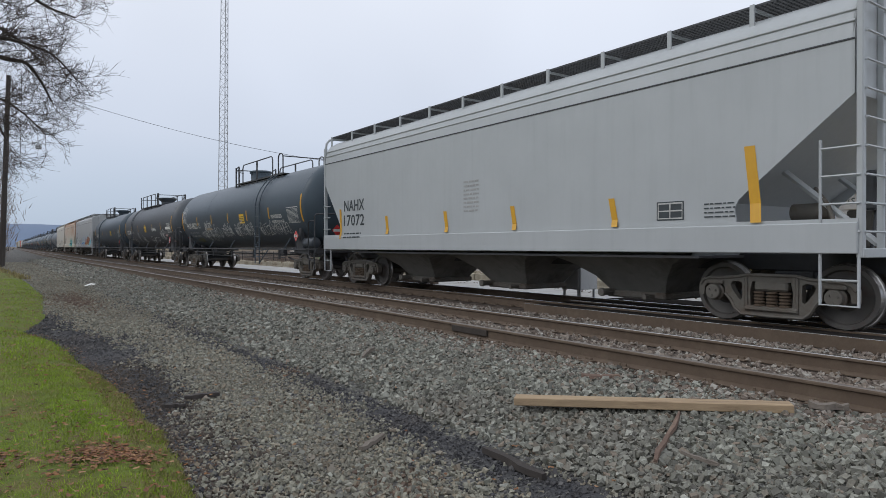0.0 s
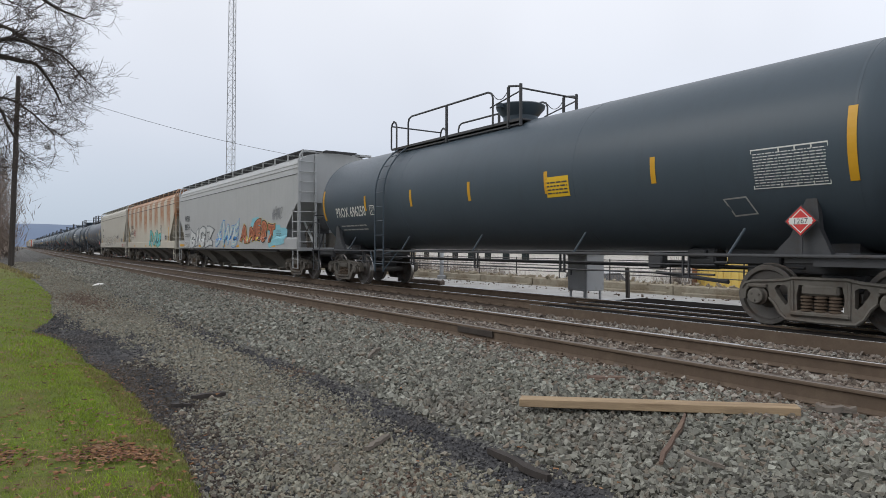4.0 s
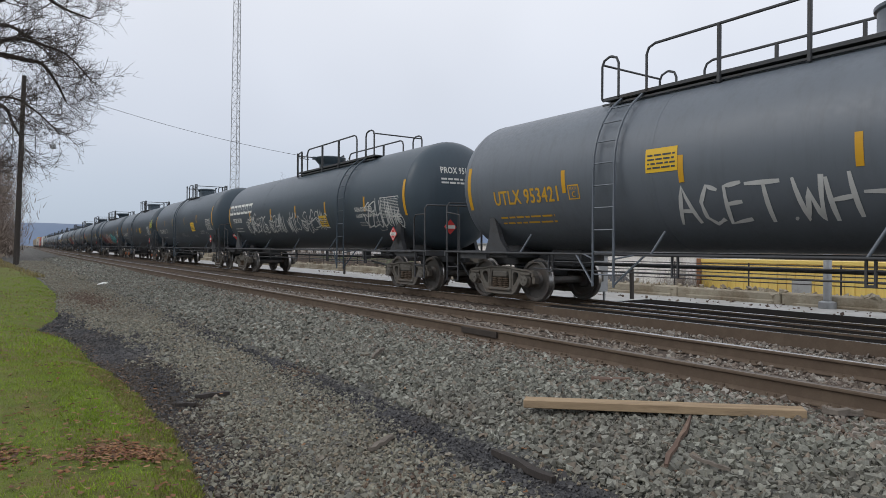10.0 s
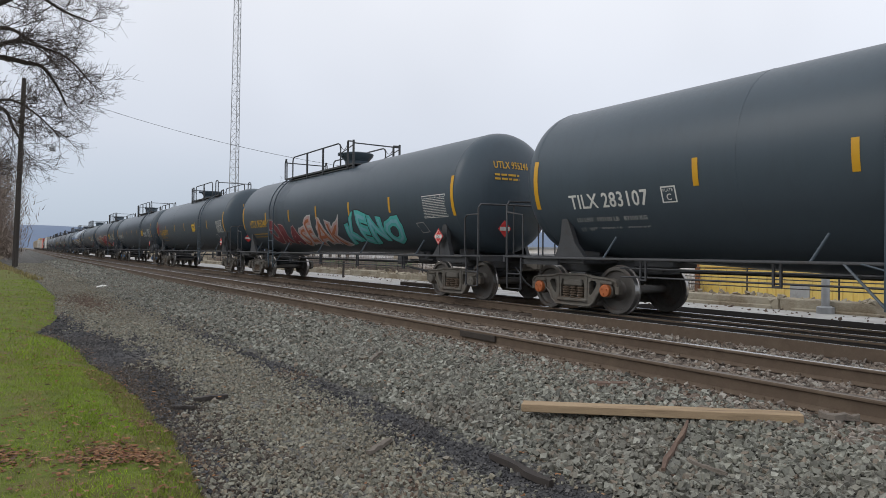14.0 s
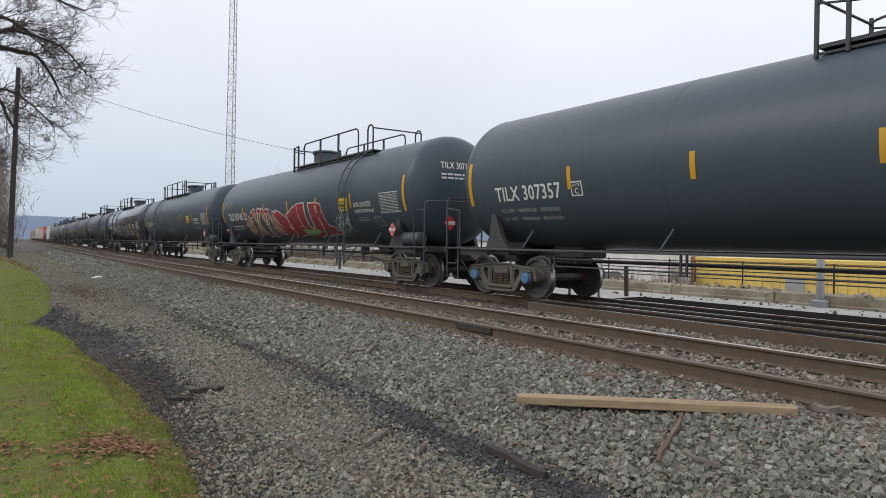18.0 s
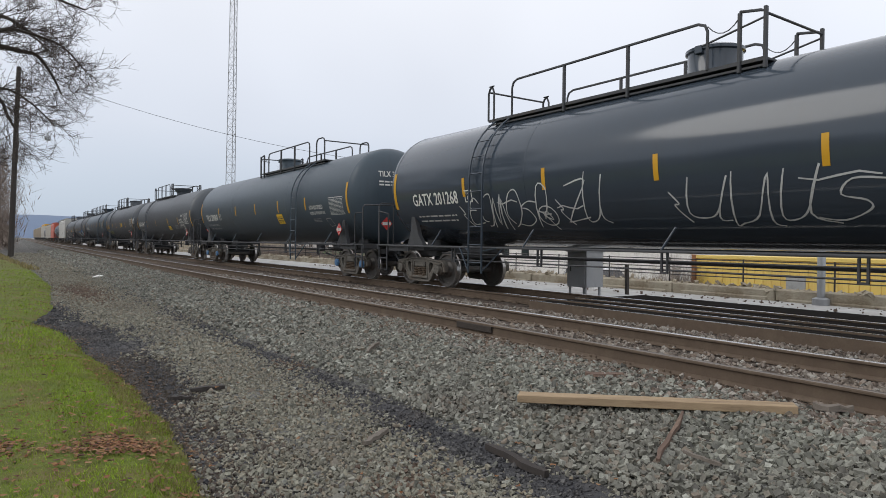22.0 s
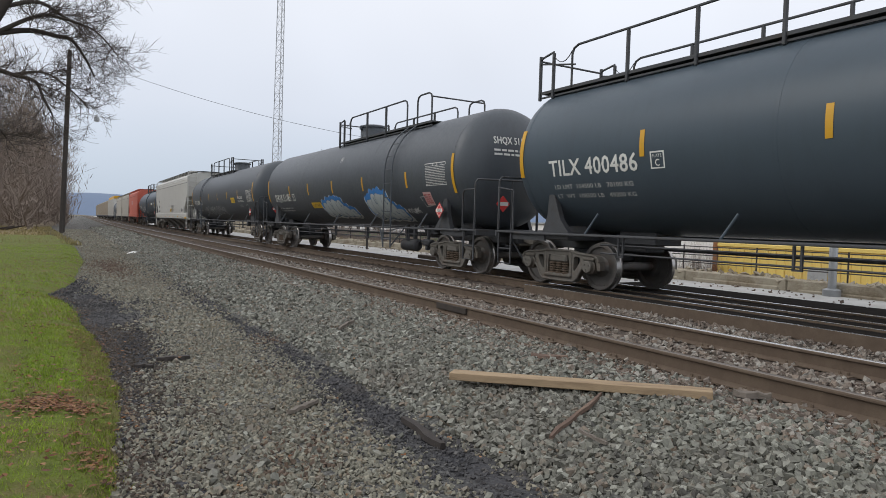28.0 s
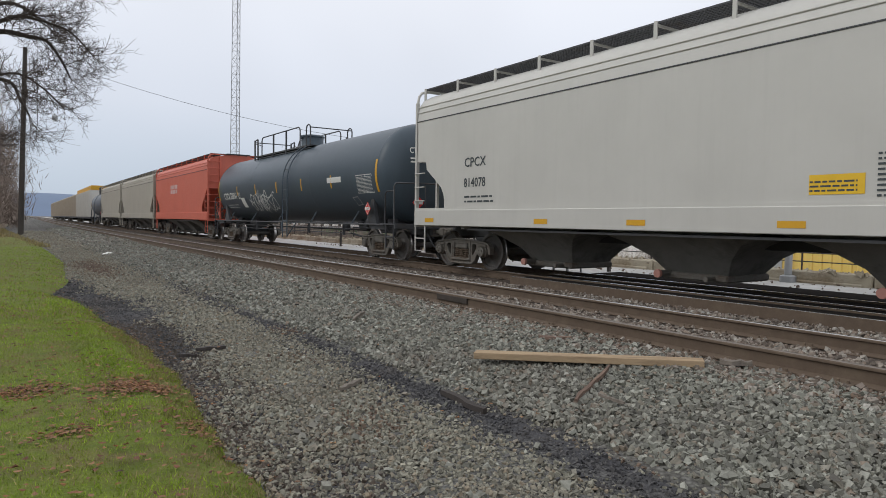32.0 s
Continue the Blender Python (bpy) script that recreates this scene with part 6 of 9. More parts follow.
def bubbles(car, y0, z0, w, h, seed):
    """A bubble piece: white halo, blue outline above, and swollen pale letters without meaning that shrink along the line."""
    rnd = random.Random(seed)
    cells = []
    for i, tall in enumerate((0.84, 0.96, 1.0, 0.94, 0.66, 0.50)):
        a, b = w * (0.27 if i < 4 else 0.22), h * tall
        cells.append((w * 0.155 * i, 0.0, a, b, rnd.choice((3, 4, 5)), seed + 3 * i))
    for lift, grow, up, mat in ((0.003, 0.095, 0.04, SP_WHITE), (0.005, 0.022, 0.04, SP_BLUE)):
        for x, z, a, b, lobes, sd in cells:
            decal("spray_paint", scallop(a + 2 * grow, b + 2 * grow, lobes + 3, sd), TANK, y0 - x + grow + up * 0.6, z0 + z - grow + up, mat, car, lift)
    for i, (x, z, a, b, lobes, sd) in enumerate(cells):
        lift = 0.008 + 0.004 * i
        decal("spray_paint", scallop(a * 0.94, b * 0.92, lobes, sd), TANK, y0 - x - 0.03 * a, z0 + z, SP_SLATE, car, lift)
        decal("spray_paint", scallop(a * 0.86, b * 0.85, lobes, sd), TANK, y0 - x - 0.07 * a, z0 + z + 0.03 * b, SP_SILVER, car, lift + 0.002)
        p, q = rnd.uniform(0.35, 0.6), rnd.uniform(0.25, 0.6)
        turns = [[(p * a, q * b), ((p + 0.12) * a, (q - 0.14) * b), ((p + 0.26) * a, (q - 0.10) * b)]] + ([[(0.5 * a, 0.82 * b), (0.56 * a, 0.62 * b), (0.68 * a, 0.66 * b)]] if i % 2 else [])
        decal("spray_paint", ribbon([smooth_stroke(t, 4) for t in turns], 0.028), TANK, y0 - x, z0 + z, SP_SLATE, car, lift + 0.003)


TANK = (R, ZC)


LOADS = {
    "TILX 307357": ("LD LMT  163600 LB   74150 KG", "LT  WT   99400 LB   45150 KG"), "TILX 309868": ("LD LMT  163200 LB   74050 KG", "LT  WT   99800 LB   45250 KG"),
    "TILX 400486": ("LD LMT  154500 LB   70100 KG", "LT  WT  108500 LB   49200 KG"), "TILX 283107": ("LD LMT  192100 LB   87100 KG", "LT  WT   93900 LB   42600 KG"),
    "UTLX 955238": ("LD LMT  163900 LB   74 350 KG", "LT  WT   99100 LB   44 950 KG"), "TILX 305684": ("LD LMT  162600 LB   73750 KG", "LT  WT  100400 LB   45550 KG"), "PROX 696221": ("LD LMT  162600 LB   73750 KG", "LT  WT  100400 LB   45550 KG")}


def tank_marks(car, length, number, mat=WHITE, d=2.35, w=1.95, h=0.30, z=2.10, table=True, text=True, square=4.1, plate=True, seed=1, low=0.0, table_z=2.06):
    """Reporting mark, load lines, data table, product name and yellow panel."""
    half = length / 2
    decal("car_number", bold_text(number, h, w), TANK, half - d, z, mat, car)
    dull = mat if mat is not WHITE else PRINT
    if number in LOADS:
        for k, words in enumerate(LOADS[number]):
            decal("load_stencil", bold_text(words, 0.085, w * 0.9), TANK, half - d - 0.06, z - 0.24 - 0.17 * k, dull, car)
    else:
        decal("load_stencil", small_print(w * 0.86, 0.28, 2, seed, 0.3), TANK, half - d - 0.04, z - 0.40, dull, car)
    if plate:
        y = half - d - w - 0.30
        decal("plate_mark", ribbon([[(0, 0), (0.26, 0), (0.26, 0.26), (0, 0.26), (0, -0.01)]], 0.03), TANK, y, z + 0.02, mat, car, key=("plate", round(y, 2), round(z, 2), mat.name))
        decal("plate_mark", fit_text("PLATE", 0.05, 0.19), TANK, y - 0.035, z + 0.19, mat, car, 0.008, key=("plateword", round(y, 2), round(z, 2), mat.name))
        decal("plate_mark", bold_text("C", 0.11, 0.09), TANK, y - 0.085, z + 0.05, mat, car, 0.008, key=("plateclass", round(y, 2), round(z, 2), mat.name))
    if table:
        decal("data_table", small_print(1.0, 0.50, 12, seed + 3, 0.32), TANK, -half + 2.80, table_z, WHITE, car)
        decal("data_table", ribbon([[(0, 0), (1.05, 0), (1.05, 0.56), (0, 0.56), (0, -0.01)]] + [[(x, 0), (x, 0.56)] for x in (0.4, 0.62, 0.84)], 0.018), TANK, -half + 2.825, table_z - 0.03, WHITE, car, 0.008)
    slant = [(0, 0.30), (0.36, 0.32), (0.46, 0.03), (0.10, 0.0), (0, 0.31)]
    decal("placard_frame", ribbon([slant], 0.03), TANK, -half + 3.35, 1.66, FADED, car, 0.007)
    if text:
        y = -half + (4.75 if text == "thin" else 4.45)
        if text == "rated":
            decal("product_name", bold_text("FRA-AIP", 0.12, 0.55), TANK, y - 0.92, 2.49, WHITE, car)
            for k, (words, w) in enumerate((("LIQUEFIED", 0.72), ("PETROLEUM GAS", 1.05), ("NON-ODORIZED", 1.0))):
                decal("product_name", bold_text(words, 0.11, w), TANK, y - 0.47, 2.26 - 0.16 * k, WHITE, car)
        else:
            decal("product_name", bold_text("NON-ODORIZED", 0.14, 1.1), TANK, y, 2.24, WHITE, car)
            decal("product_name", bold_text("LIQUEFIED PETROLEUM GAS", 0.10, 1.22), TANK, y, 2.07, WHITE, car)
        decal("load_stencil", small_print(0.62, 0.16, 3, seed + 5, 0.4), TANK, y - 0.1, 1.82, FADED, car)
    if isinstance(square, tuple):
        y, at, wide, high = square
        decal("yellow_panel", patch(wide, high, 5), TANK, y, at, PANEL, car)
        decal("load_stencil", small_print(wide * 0.86, high * 0.7, 5, seed + 7, 0.3), TANK, y - wide * 0.07, at + high * 0.15, DARKLET, car, 0.009)
    elif square:
        decal("yellow_panel", patch(0.62, 0.40, 5), TANK, -half + square + 0.67 + 1.2, (2.16 if square < 11 else 2.44) - low, PANEL, car)
        decal("load_stencil", small_print(0.54, 0.28, 4, seed + 7, 0.42), TANK, -half + square + 0.63 + 1.2, (2.22 if square < 11 else 2.50) - low, DARKLET, car, 0.009)
    # the head carries the mark again
    head_text(car, half, number, mat)


def tags(car, length, spans, mat, seed, line=0.035, z=1.75, h=0.5):
    for i, (a, b, n) in enumerate(spans):
        n = round(n * 1.25)
        decal("spray_paint", scrawl(b - a, h, n, seed + i, line), TANK, length / 2 - a, z, mat, car, 0.008)


S = [3.0, 19.7, 39.35, 58.5, 77.55, 97.0, 115.8, 134.4, 154.0, 173.1, 190.6, 207.9, 227.0, 246.3, 266.2, 285.73, 305.8, 325.8, 345.95, 365.2, 384.2, 404.75, 423.7, 443.8, 464.1, 483.9, 499.4]
LEN = [b - a for a, b in zip(S[:-1], S[1:])]
TRAIN = []


def joined(car, i, slack=0.0):
    TRAIN.append((car, (S[i] + S[i + 1]) / 2 + slack))
    return car


def hopper_marks(car, L, mark, number, mat, z=(2.62, 2.08), d=1.85, w=1.5, h=0.34, seed=1):
    half = L / 2
    decal("car_number", bold_text(mark, h, w), HW, half - d, z[0], mat, car)
    decal("car_number", bold_text(number, h, w * 1.02), HW, half - d + 0.02, z[1], mat, car)
    decal("load_stencil", small_print(1.1, 0.22, 2, seed, 0.38), HW, half - d, z[1] - 0.36, mat, car)
    decal("warning_stencil", patch(0.50, 0.30, 1), HW, -half + 3.55, 1.58, DARKLET, car)
    decal("load_stencil", ribbon([[(0.03, 0.03), (0.47, 0.03), (0.47, 0.27), (0.03, 0.27), (0.03, 0.02)], [(0.03, 0.15), (0.47, 0.15)], [(0.25, 0.03), (0.25, 0.27)]], 0.022), HW, -half + 3.55, 1.58, PRINT, car, 0.010)
    decal("load_stencil", small_print(0.5, 0.26, 4, seed + 4, 0.3), HW, -half + 2.7, 1.6, mat, car, 0.010)


def slashes(car, L, ys, z0, h, mat=YELLOW, w=0.13, lean=0.0):
    for y in ys:
        decal("reflective_stripe", ([(lean * k / 4, h * k / 4) for k in range(5)] + [(w + lean * k / 4, h * k / 4) for k in range(5)], [(k, k + 5, k + 6, k + 1) for k in range(4)]), HW, y, z0, mat, car)


def sill_dashes(car, L, ys, mat=YELLOW, w=0.46):
    for y in ys:
        decal("reflective_stripe", patch(w, 0.10, 1), HW + 0.045, y, 1.16, mat, car)


# grey hopper, with yellow slashes
c = joined(hopper_car(LEN[0], GREY, "clean light grey covered hopper railway car", 3, 1.60, 1.08, 3.1), 0)
hopper_marks(c, LEN[0], "NAHX", "17072", DARKLET, (2.22, 1.78), 1.95, 1.25, 0.32, 3)
decal("load_stencil", small_print(0.55, 0.75, 8, 5, 0.45), HW, 0.4, 1.95, FADED, c)
slashes(c, LEN[0], [6.66], 1.4, 0.9, lean=-0.06)
slashes(c, LEN[0], [3.85, 1.1, -1.3, -3.9], 1.5, 0.5, lean=-0.1)
slashes(c, LEN[0], [-6.4], 1.5, 1.1, w=0.16, lean=-0.12)
# black tanks
tank_size(1.55, 2.65)
L = LEN[1]
c = joined(tank_car(L, BLACK, "black tank car with white tags and a yellow panel", -4.2, (-5.0, 0.9), "drum", 5), 1)
tank_marks(c, L, "PROX 696221", WHITE, square=6.4, text=True, seed=4)
air_reservoir(c, L / 2)
decal("spray_paint", scrawl(0.75, 0.85, 2, 44, 0.05), TANK, L / 2 - 1.55, 2.48, SP_WHITE, c, 0.008)
decal("spray_paint", scrawl(1.2, 0.28, 5, 45, 0.03), TANK, L / 2 - 3.1, 1.42, spray("olive_spray", (0.20, 0.19, 0.05)), c, 0.008)
decal("spray_paint", throw_up(0.95, 0.42, 2, 41, 0.024), TANK, L / 2 - 4.72, 1.62, SP_WHITE, c, 0.008)
decal("spray_paint", scrawl(1.9, 0.80, 9, 48, 0.022), TANK, L / 2 - 5.45, 1.50, SP_WHITE, c, 0.009)
decal("spray_paint", scrawl(1.2, 0.34, 6, 47, 0.022), TANK, L / 2 - 5.75, 2.06, SP_WHITE, c, 0.010)
decal("label_strip", patch(1.0, 0.11, 2), TANK, L / 2 - 5.95, 1.98, spray("tan_spray", (0.42, 0.34, 0.24)), c, 0.012)
decal("spray_paint", throw_up(1.1, 0.56, 2, 46, 0.024), TANK, L / 2 - 7.05, 1.62, SP_WHITE, c, 0.008)
tags(c, L, [(8.5, 9.8, 5), (10.4, 12.8, 8), (13.6, 16.6, 9)], SP_WHITE, 42, 0.028, 1.65, 0.55)
tank_size(1.52, 2.62)
L = LEN[2]
c = joined(tank_car(L, BLACK_WORN, "weathered black tank car covered in white tags", 4.5, (-1.4, 4.9), "flared", 5), 2)
tank_marks(c, L, "CTCX 780264", WHITE, square=8.05, text=False, seed=5)
for y, w, h, z, n, sd in ((-0.75, 2.6, 0.62, 1.42, 4, 52), (-2.18, 1.25, 0.2, 2.2, 6, 53), (-4.36, 1.2, 0.7, 1.62, 4, 54), (1.9, 0.9, 0.5, 1.5, 3, 55), (3.4, 0.5, 0.9, 1.55, 2, 56), (5.3, 0.7, 0.4, 1.5, 2, 57)):
    decal("spray_paint", scrawl(w, h, n, sd, 0.032), TANK, y, z, SP_WHITE, c, 0.008)
decal("label_strip", patch(1.25, 0.15, 3), TANK, -6.36, 2.22, WHITE, c)
decal("load_stencil", small_print(0.95, 0.2, 3, 58, 0.4), TANK, -5.6, 1.98, FADED, c)
decal("label_strip", patch(0.5, 0.13, 3), TANK, -5.80, 1.80, SP_PINK, c)
decal("label_strip", patch(0.56, 0.17, 3), TANK, -6.72, 1.46, SP_PINK, c)
L = LEN[3]
c = joined(tank_car(L, BLACK, "black tank car with a yellow panel", 4.1, (-1.0, 4.7), "flared", 5), 3)
tank_marks(c, L, "PROX 696250", WHITE, square=5.2, text=False, seed=6)
# grey hopper with large pieces
L = LEN[4]
c = joined(hopper_car(L, GREY_B, "light grey covered hopper with white, blue and orange graffiti", 4), 4)
hopper_marks(c, L, "WFRX", "884314", DARKLET, (2.56, 2.10), 2.0, 1.15, 0.32, 7)
piece(c, HW, 6.4, 1.16, "BIGZ", 4.7, 0.98, ((SP_GREY, 0.165), (SP_BLACK, 0.125), (SP_SILVER, 0.10), (SP_WHITE, 0.045)), 3)
piece(c, HW, L / 2 - 2.05, 1.12, "BMA", 0.95, 0.26, ((SP_BLACK, 0.12), (SP_WHITE, 0.05)), 4)
piece(c, HW, 1.3, 1.22, "SWE", 3.4, 1.0, ((SP_BLUE, 0.12), (SP_SILVER, 0.085), (SP_CYAN, 0.03), (SP_WHITE, -0.01)), 5, 0.3)
decal("spray_paint", blotch(2.3, 0.95, 8), HW, -5.9, 1.12, SP_CYAN, c, 0.008)
decal("spray_paint", blotch(1.3, 0.5, 10), HW, -3.9, 1.92, SP_CYAN, c, 0.008)
piece(c, HW, -2.5, 1.36, "AMEST", 4.3, 0.82, ((SP_YELLOW, 0.20), (SP_BLACK, 0.175), (SP_ORANGE, 0.12), (SP_RUSTRED, 0.0)), 9)
decal("spray_paint", scrawl(1.0, 0.42, 5, 12, 0.035), HW, -L / 2 + 3.15, 2.22, SP_GREY, c, 0.008)
decal("reflective_stripe", patch(1.35, 0.12, 1), HW + 0.045, L / 2 - 0.95, 1.18, YELLOW, c)
sill_dashes(c, L, (L / 2 - 5.2, L / 2 - 9.6, -2.0, -L / 2 + 3.2))
for text, z in (("WFRX", 3.62), ("884314", 3.36)):
    vs, fs = fit_text(text, 0.15, 0.5 if text == "WFRX" else 0.62)
    me = bpy.data.meshes.new("end_number")
    me.from_pydata([(-0.3 + x, -L / 2 + 0.612, z + k) for x, k in vs], [], fs)
    me.materials.append(DARKLET)
    part("end_number", me, c)
# rusted hopper
L = LEN[5]
c = joined(hopper_car(L, RUSTED, "grey covered hopper streaked with brown rust and turquoise graffiti", 4, 1.5, None, 3.35), 5)
hopper_marks(c, L, "WLPX", "60573", DARKLET, (2.55, 2.10), 2.25, 0.95, 0.27, 8)
piece(c, HW, -0.65, 1.18, "aTOME", 4.0, 0.94, ((SP_BLACK, 0.15), (SP_TEAL, 0.12), (SP_CYAN, -0.01)), 15)
for i in range(4):
    decal("spray_paint", ribbon([[(0, 0), (0.12, 0.4), (0.02, 0.75), (0.10, 1.0)]], 0.07), HW, -1.25 - 0.85 * i, 1.12, SP_YELLOW, c, 0.022)
decal("spray_paint", scrawl(0.7, 0.5, 2, 19, 0.035), HW, L / 2 - 3.4, 1.95, SP_RED, c)
slashes(c, L, [-L / 2 + 2.5, L / 2 - 1.35], 1.46, 0.95, w=0.11)
decal("load_stencil", small_print(0.55, 0.5, 8, 23, 0.25), HW, -L / 2 + 5.0, 2.1, DARKLET, c)
decal("data_table", patch(0.75, 0.36, 1), HW, -L / 2 + 4.5, 1.62, SP_WHITE, c)
sill_dashes(c, L, (L / 2 - 3.9, L / 2 - 8.6, -2.6))
# cream hopper
L = LEN[6]
c = joined(hopper_car(L, CREAM, "cream covered hopper with black outline graffiti", 4, 1.5, 1.0, 3.35), 6)
hopper_marks(c, L, "WLPX", "6750", DARKLET, (2.66, 2.05), 2.45, 0.82, 0.28, 9)
decal("spray_paint", throw_up(4.0, 0.98, 5, 71, 0.022), HW, 4.7, 1.16, SP_BLACK, c)
decal("spray_paint", throw_up(3.6, 1.05, 5, 74, 0.022), HW, 0.75, 1.16, SP_BLACK, c)
decal("spray_paint", scrawl(1.1, 0.32, 5, 77, 0.045), HW, -3.1, 1.85, SP_BLACK, c)
decal("spray_paint", blotch(0.36, 0.13, 79), HW, -3.6, 1.53, SP_PINK, c)
decal("spray_paint", scrawl(0.7, 0.26, 4, 80, 0.03), HW + 0.045, -6.67, 1.10, SP_RED, c)
slashes(c, L, [L / 2 - 1.85, 2.87, 0.74, -2.1, -4.95], 1.5, 0.42, w=0.12)
slashes(c, L, [-7.4], 1.5, 0.9, w=0.12)
for y in (-7.7, -8.3, -8.65):
    decal("rust_streak", blotch(0.10, 0.34, int(-y * 10)), HW + 0.045, y, 1.09, RUSTPATCH, c)
# slate tank
L = LEN[7]
c = joined(tank_car(L, SLATE, "slate grey tank car with chalky white tags", 4.2, (-1.4, 4.9), "drum", 5), 7)
tank_marks(c, L, "UTLX 953421", GOLD, square=11.3, text=False, seed=10)
decal("spray_paint", drawn("ACET.WH>", 0.35, 0.68, 0.06), TANK, 2.9, 1.58, SP_WHITE, c, 0.008)
tags(c, L, [(10.9, 12.2, 3), (13.4, 15.0, 4)], SP_WHITE, 84, 0.03, 1.6, 0.55)
decal("car_number", fit_text("UTLX 953421", 0.16, 0.9), TANK, -L / 2 + 1.38, 2.75, GOLD, c)
# black tank with a white maker's block
L = LEN[8]
c = joined(tank_car(L, BLACK, "black tank car with a white block mark and white tags", -4.35, (-5.2, 1.1), "flared", (5.0, 2.4, -0.25, -2.9, -5.75)), 8)
for k in range(6):
    decal("maker_mark", ribbon([[(0.06, 0.06), (0.42, 0.06), (0.42, 0.40), (0.06, 0.40), (0.06, 0.05)]], 0.12), TANK, L / 2 - 1.6 - 0.54 * k, 2.60, WHITE, c)
tank_marks(c, L, "PROX 95138", WHITE, 2.1, 1.2, 0.2, 2.24, True, True, 5.4, False, 11, 0.3)
tags(c, L, [(4.0, 6.4, 6), (6.9, 8.4, 4), (8.9, 10.0, 3), (10.3, 12.4, 5), (15.2, 17.2, 5)], SP_WHITE, 92, 0.04, 1.75, 0.7)
# short black tanks
tank_size(1.585, 2.665)
for i, num, sd in ((9, "TILX 283241", 12), (10, "TILX 283107", 13)):
    L = LEN[i]
    if i == 10:
        tank_size(1.54, 2.635)
    c = joined(tank_car(L, BLACK, "short black tank car with yellow stripes and white lettering", 1.0 if i == 9 else 0.6, (-1.2, 1.35) if i == 9 else (-1.7, 0.9), "drum", (4.45, 2.19, -1.1, -4.03) if i == 9 else 4, ORANGECAP if i == 10 else None, None, 2.44 if i == 9 else 2.24), i)
    tank_marks(c, L, num, WHITE, 2.35, 1.8, 0.27, 2.0, True, False, (-2.58, 2.02, 0.82, 0.50) if i == 9 else 4.4, True, sd)
    decal("product_name", bold_text("AAR ST-445", 0.13, 0.85), TANK, -L / 2 + 4.35, 1.92, FADED, c)
    if i == 9:
        for y, z, w, h, n in ((0.36, 1.62, 0.85, 0.40, 7), (-0.62, 1.52, 0.55, 0.44, 7), (2.6, 1.52, 0.7, 0.40, 6), (-2.75, 1.72, 0.6, 0.14, 2), (-4.1, 1.86, 1.0, 0.05, 1)):
            decal("load_stencil", small_print(w, h, n, 120 + n, 0.4), TANK, y, z, FADED, c)
        worn = spray("worn_yellow", (0.34, 0.26, 0.06))
        decal("label_strip", ([(0, 0.5), (0.42, 0.5), (0.78, 0), (0.36, 0)], [(0, 3, 2, 1)]), TANK, 0.40, 1.18, worn, c)
        decal("label_strip", patch(0.36, 0.24, 3), TANK, 2.45, 1.30, worn, c)
    if i == 10:
        piece(c, TANK, -L / 2 + 1.36, 2.46, "MABUS", 0.85, 0.55, ((SP_LIME, 0.02),), 21)
# gold-lettered tank with coloured piece
tank_size(1.53, 2.63)
L = LEN[11]
c = joined(tank_car(L, BLACK, "black tank car with maroon, pink and turquoise graffiti", 4.2, (-1.5, 4.7), "flared", 5), 11)
tank_marks(c, L, "UTLX 955246", GOLD, square=0, text=False, seed=14)
piece(c, TANK, L / 2 - 4.4, 1.42, "ORA", 3.0, 0.95, ((SP_PINK, 0.14), (SP_MAROON, 0.10)), 31)
piece(c, TANK, L / 2 - 7.4, 1.38, "SEAK", 3.7, 1.05, ((SP_WHITE, 0.15), (SP_PINK, 0.10), (SP_ORANGE, 0.0)), 33)
piece(c, TANK, L / 2 - 11.3, 1.42, "KENO", 3.6, 1.0, ((SP_BLACK, 0.15), (SP_TEAL, 0.12), (SP_CYAN, 0.0)), 35)
tank_size(1.555, 2.655)
L = LEN[12]
c = joined(tank_car(L, BLACK, "black tank car with gold lettering and a red tag", -4.0, (-4.8, 1.0), "flared", 5), 12, 0.2)
tank_marks(c, L, "UTLX 955238", GOLD, square=6.0, text=False, seed=15)
decal("load_stencil", bold_text("THE TANK CAR PEOPLE", 0.085, 1.35), TANK, L / 2 - 2.4, 1.99, GOLD, c)
decal("spray_paint", scrawl(0.6, 0.6, 4, 95, 0.05), TANK, L / 2 - 1.6, 2.2, SP_RED, c)
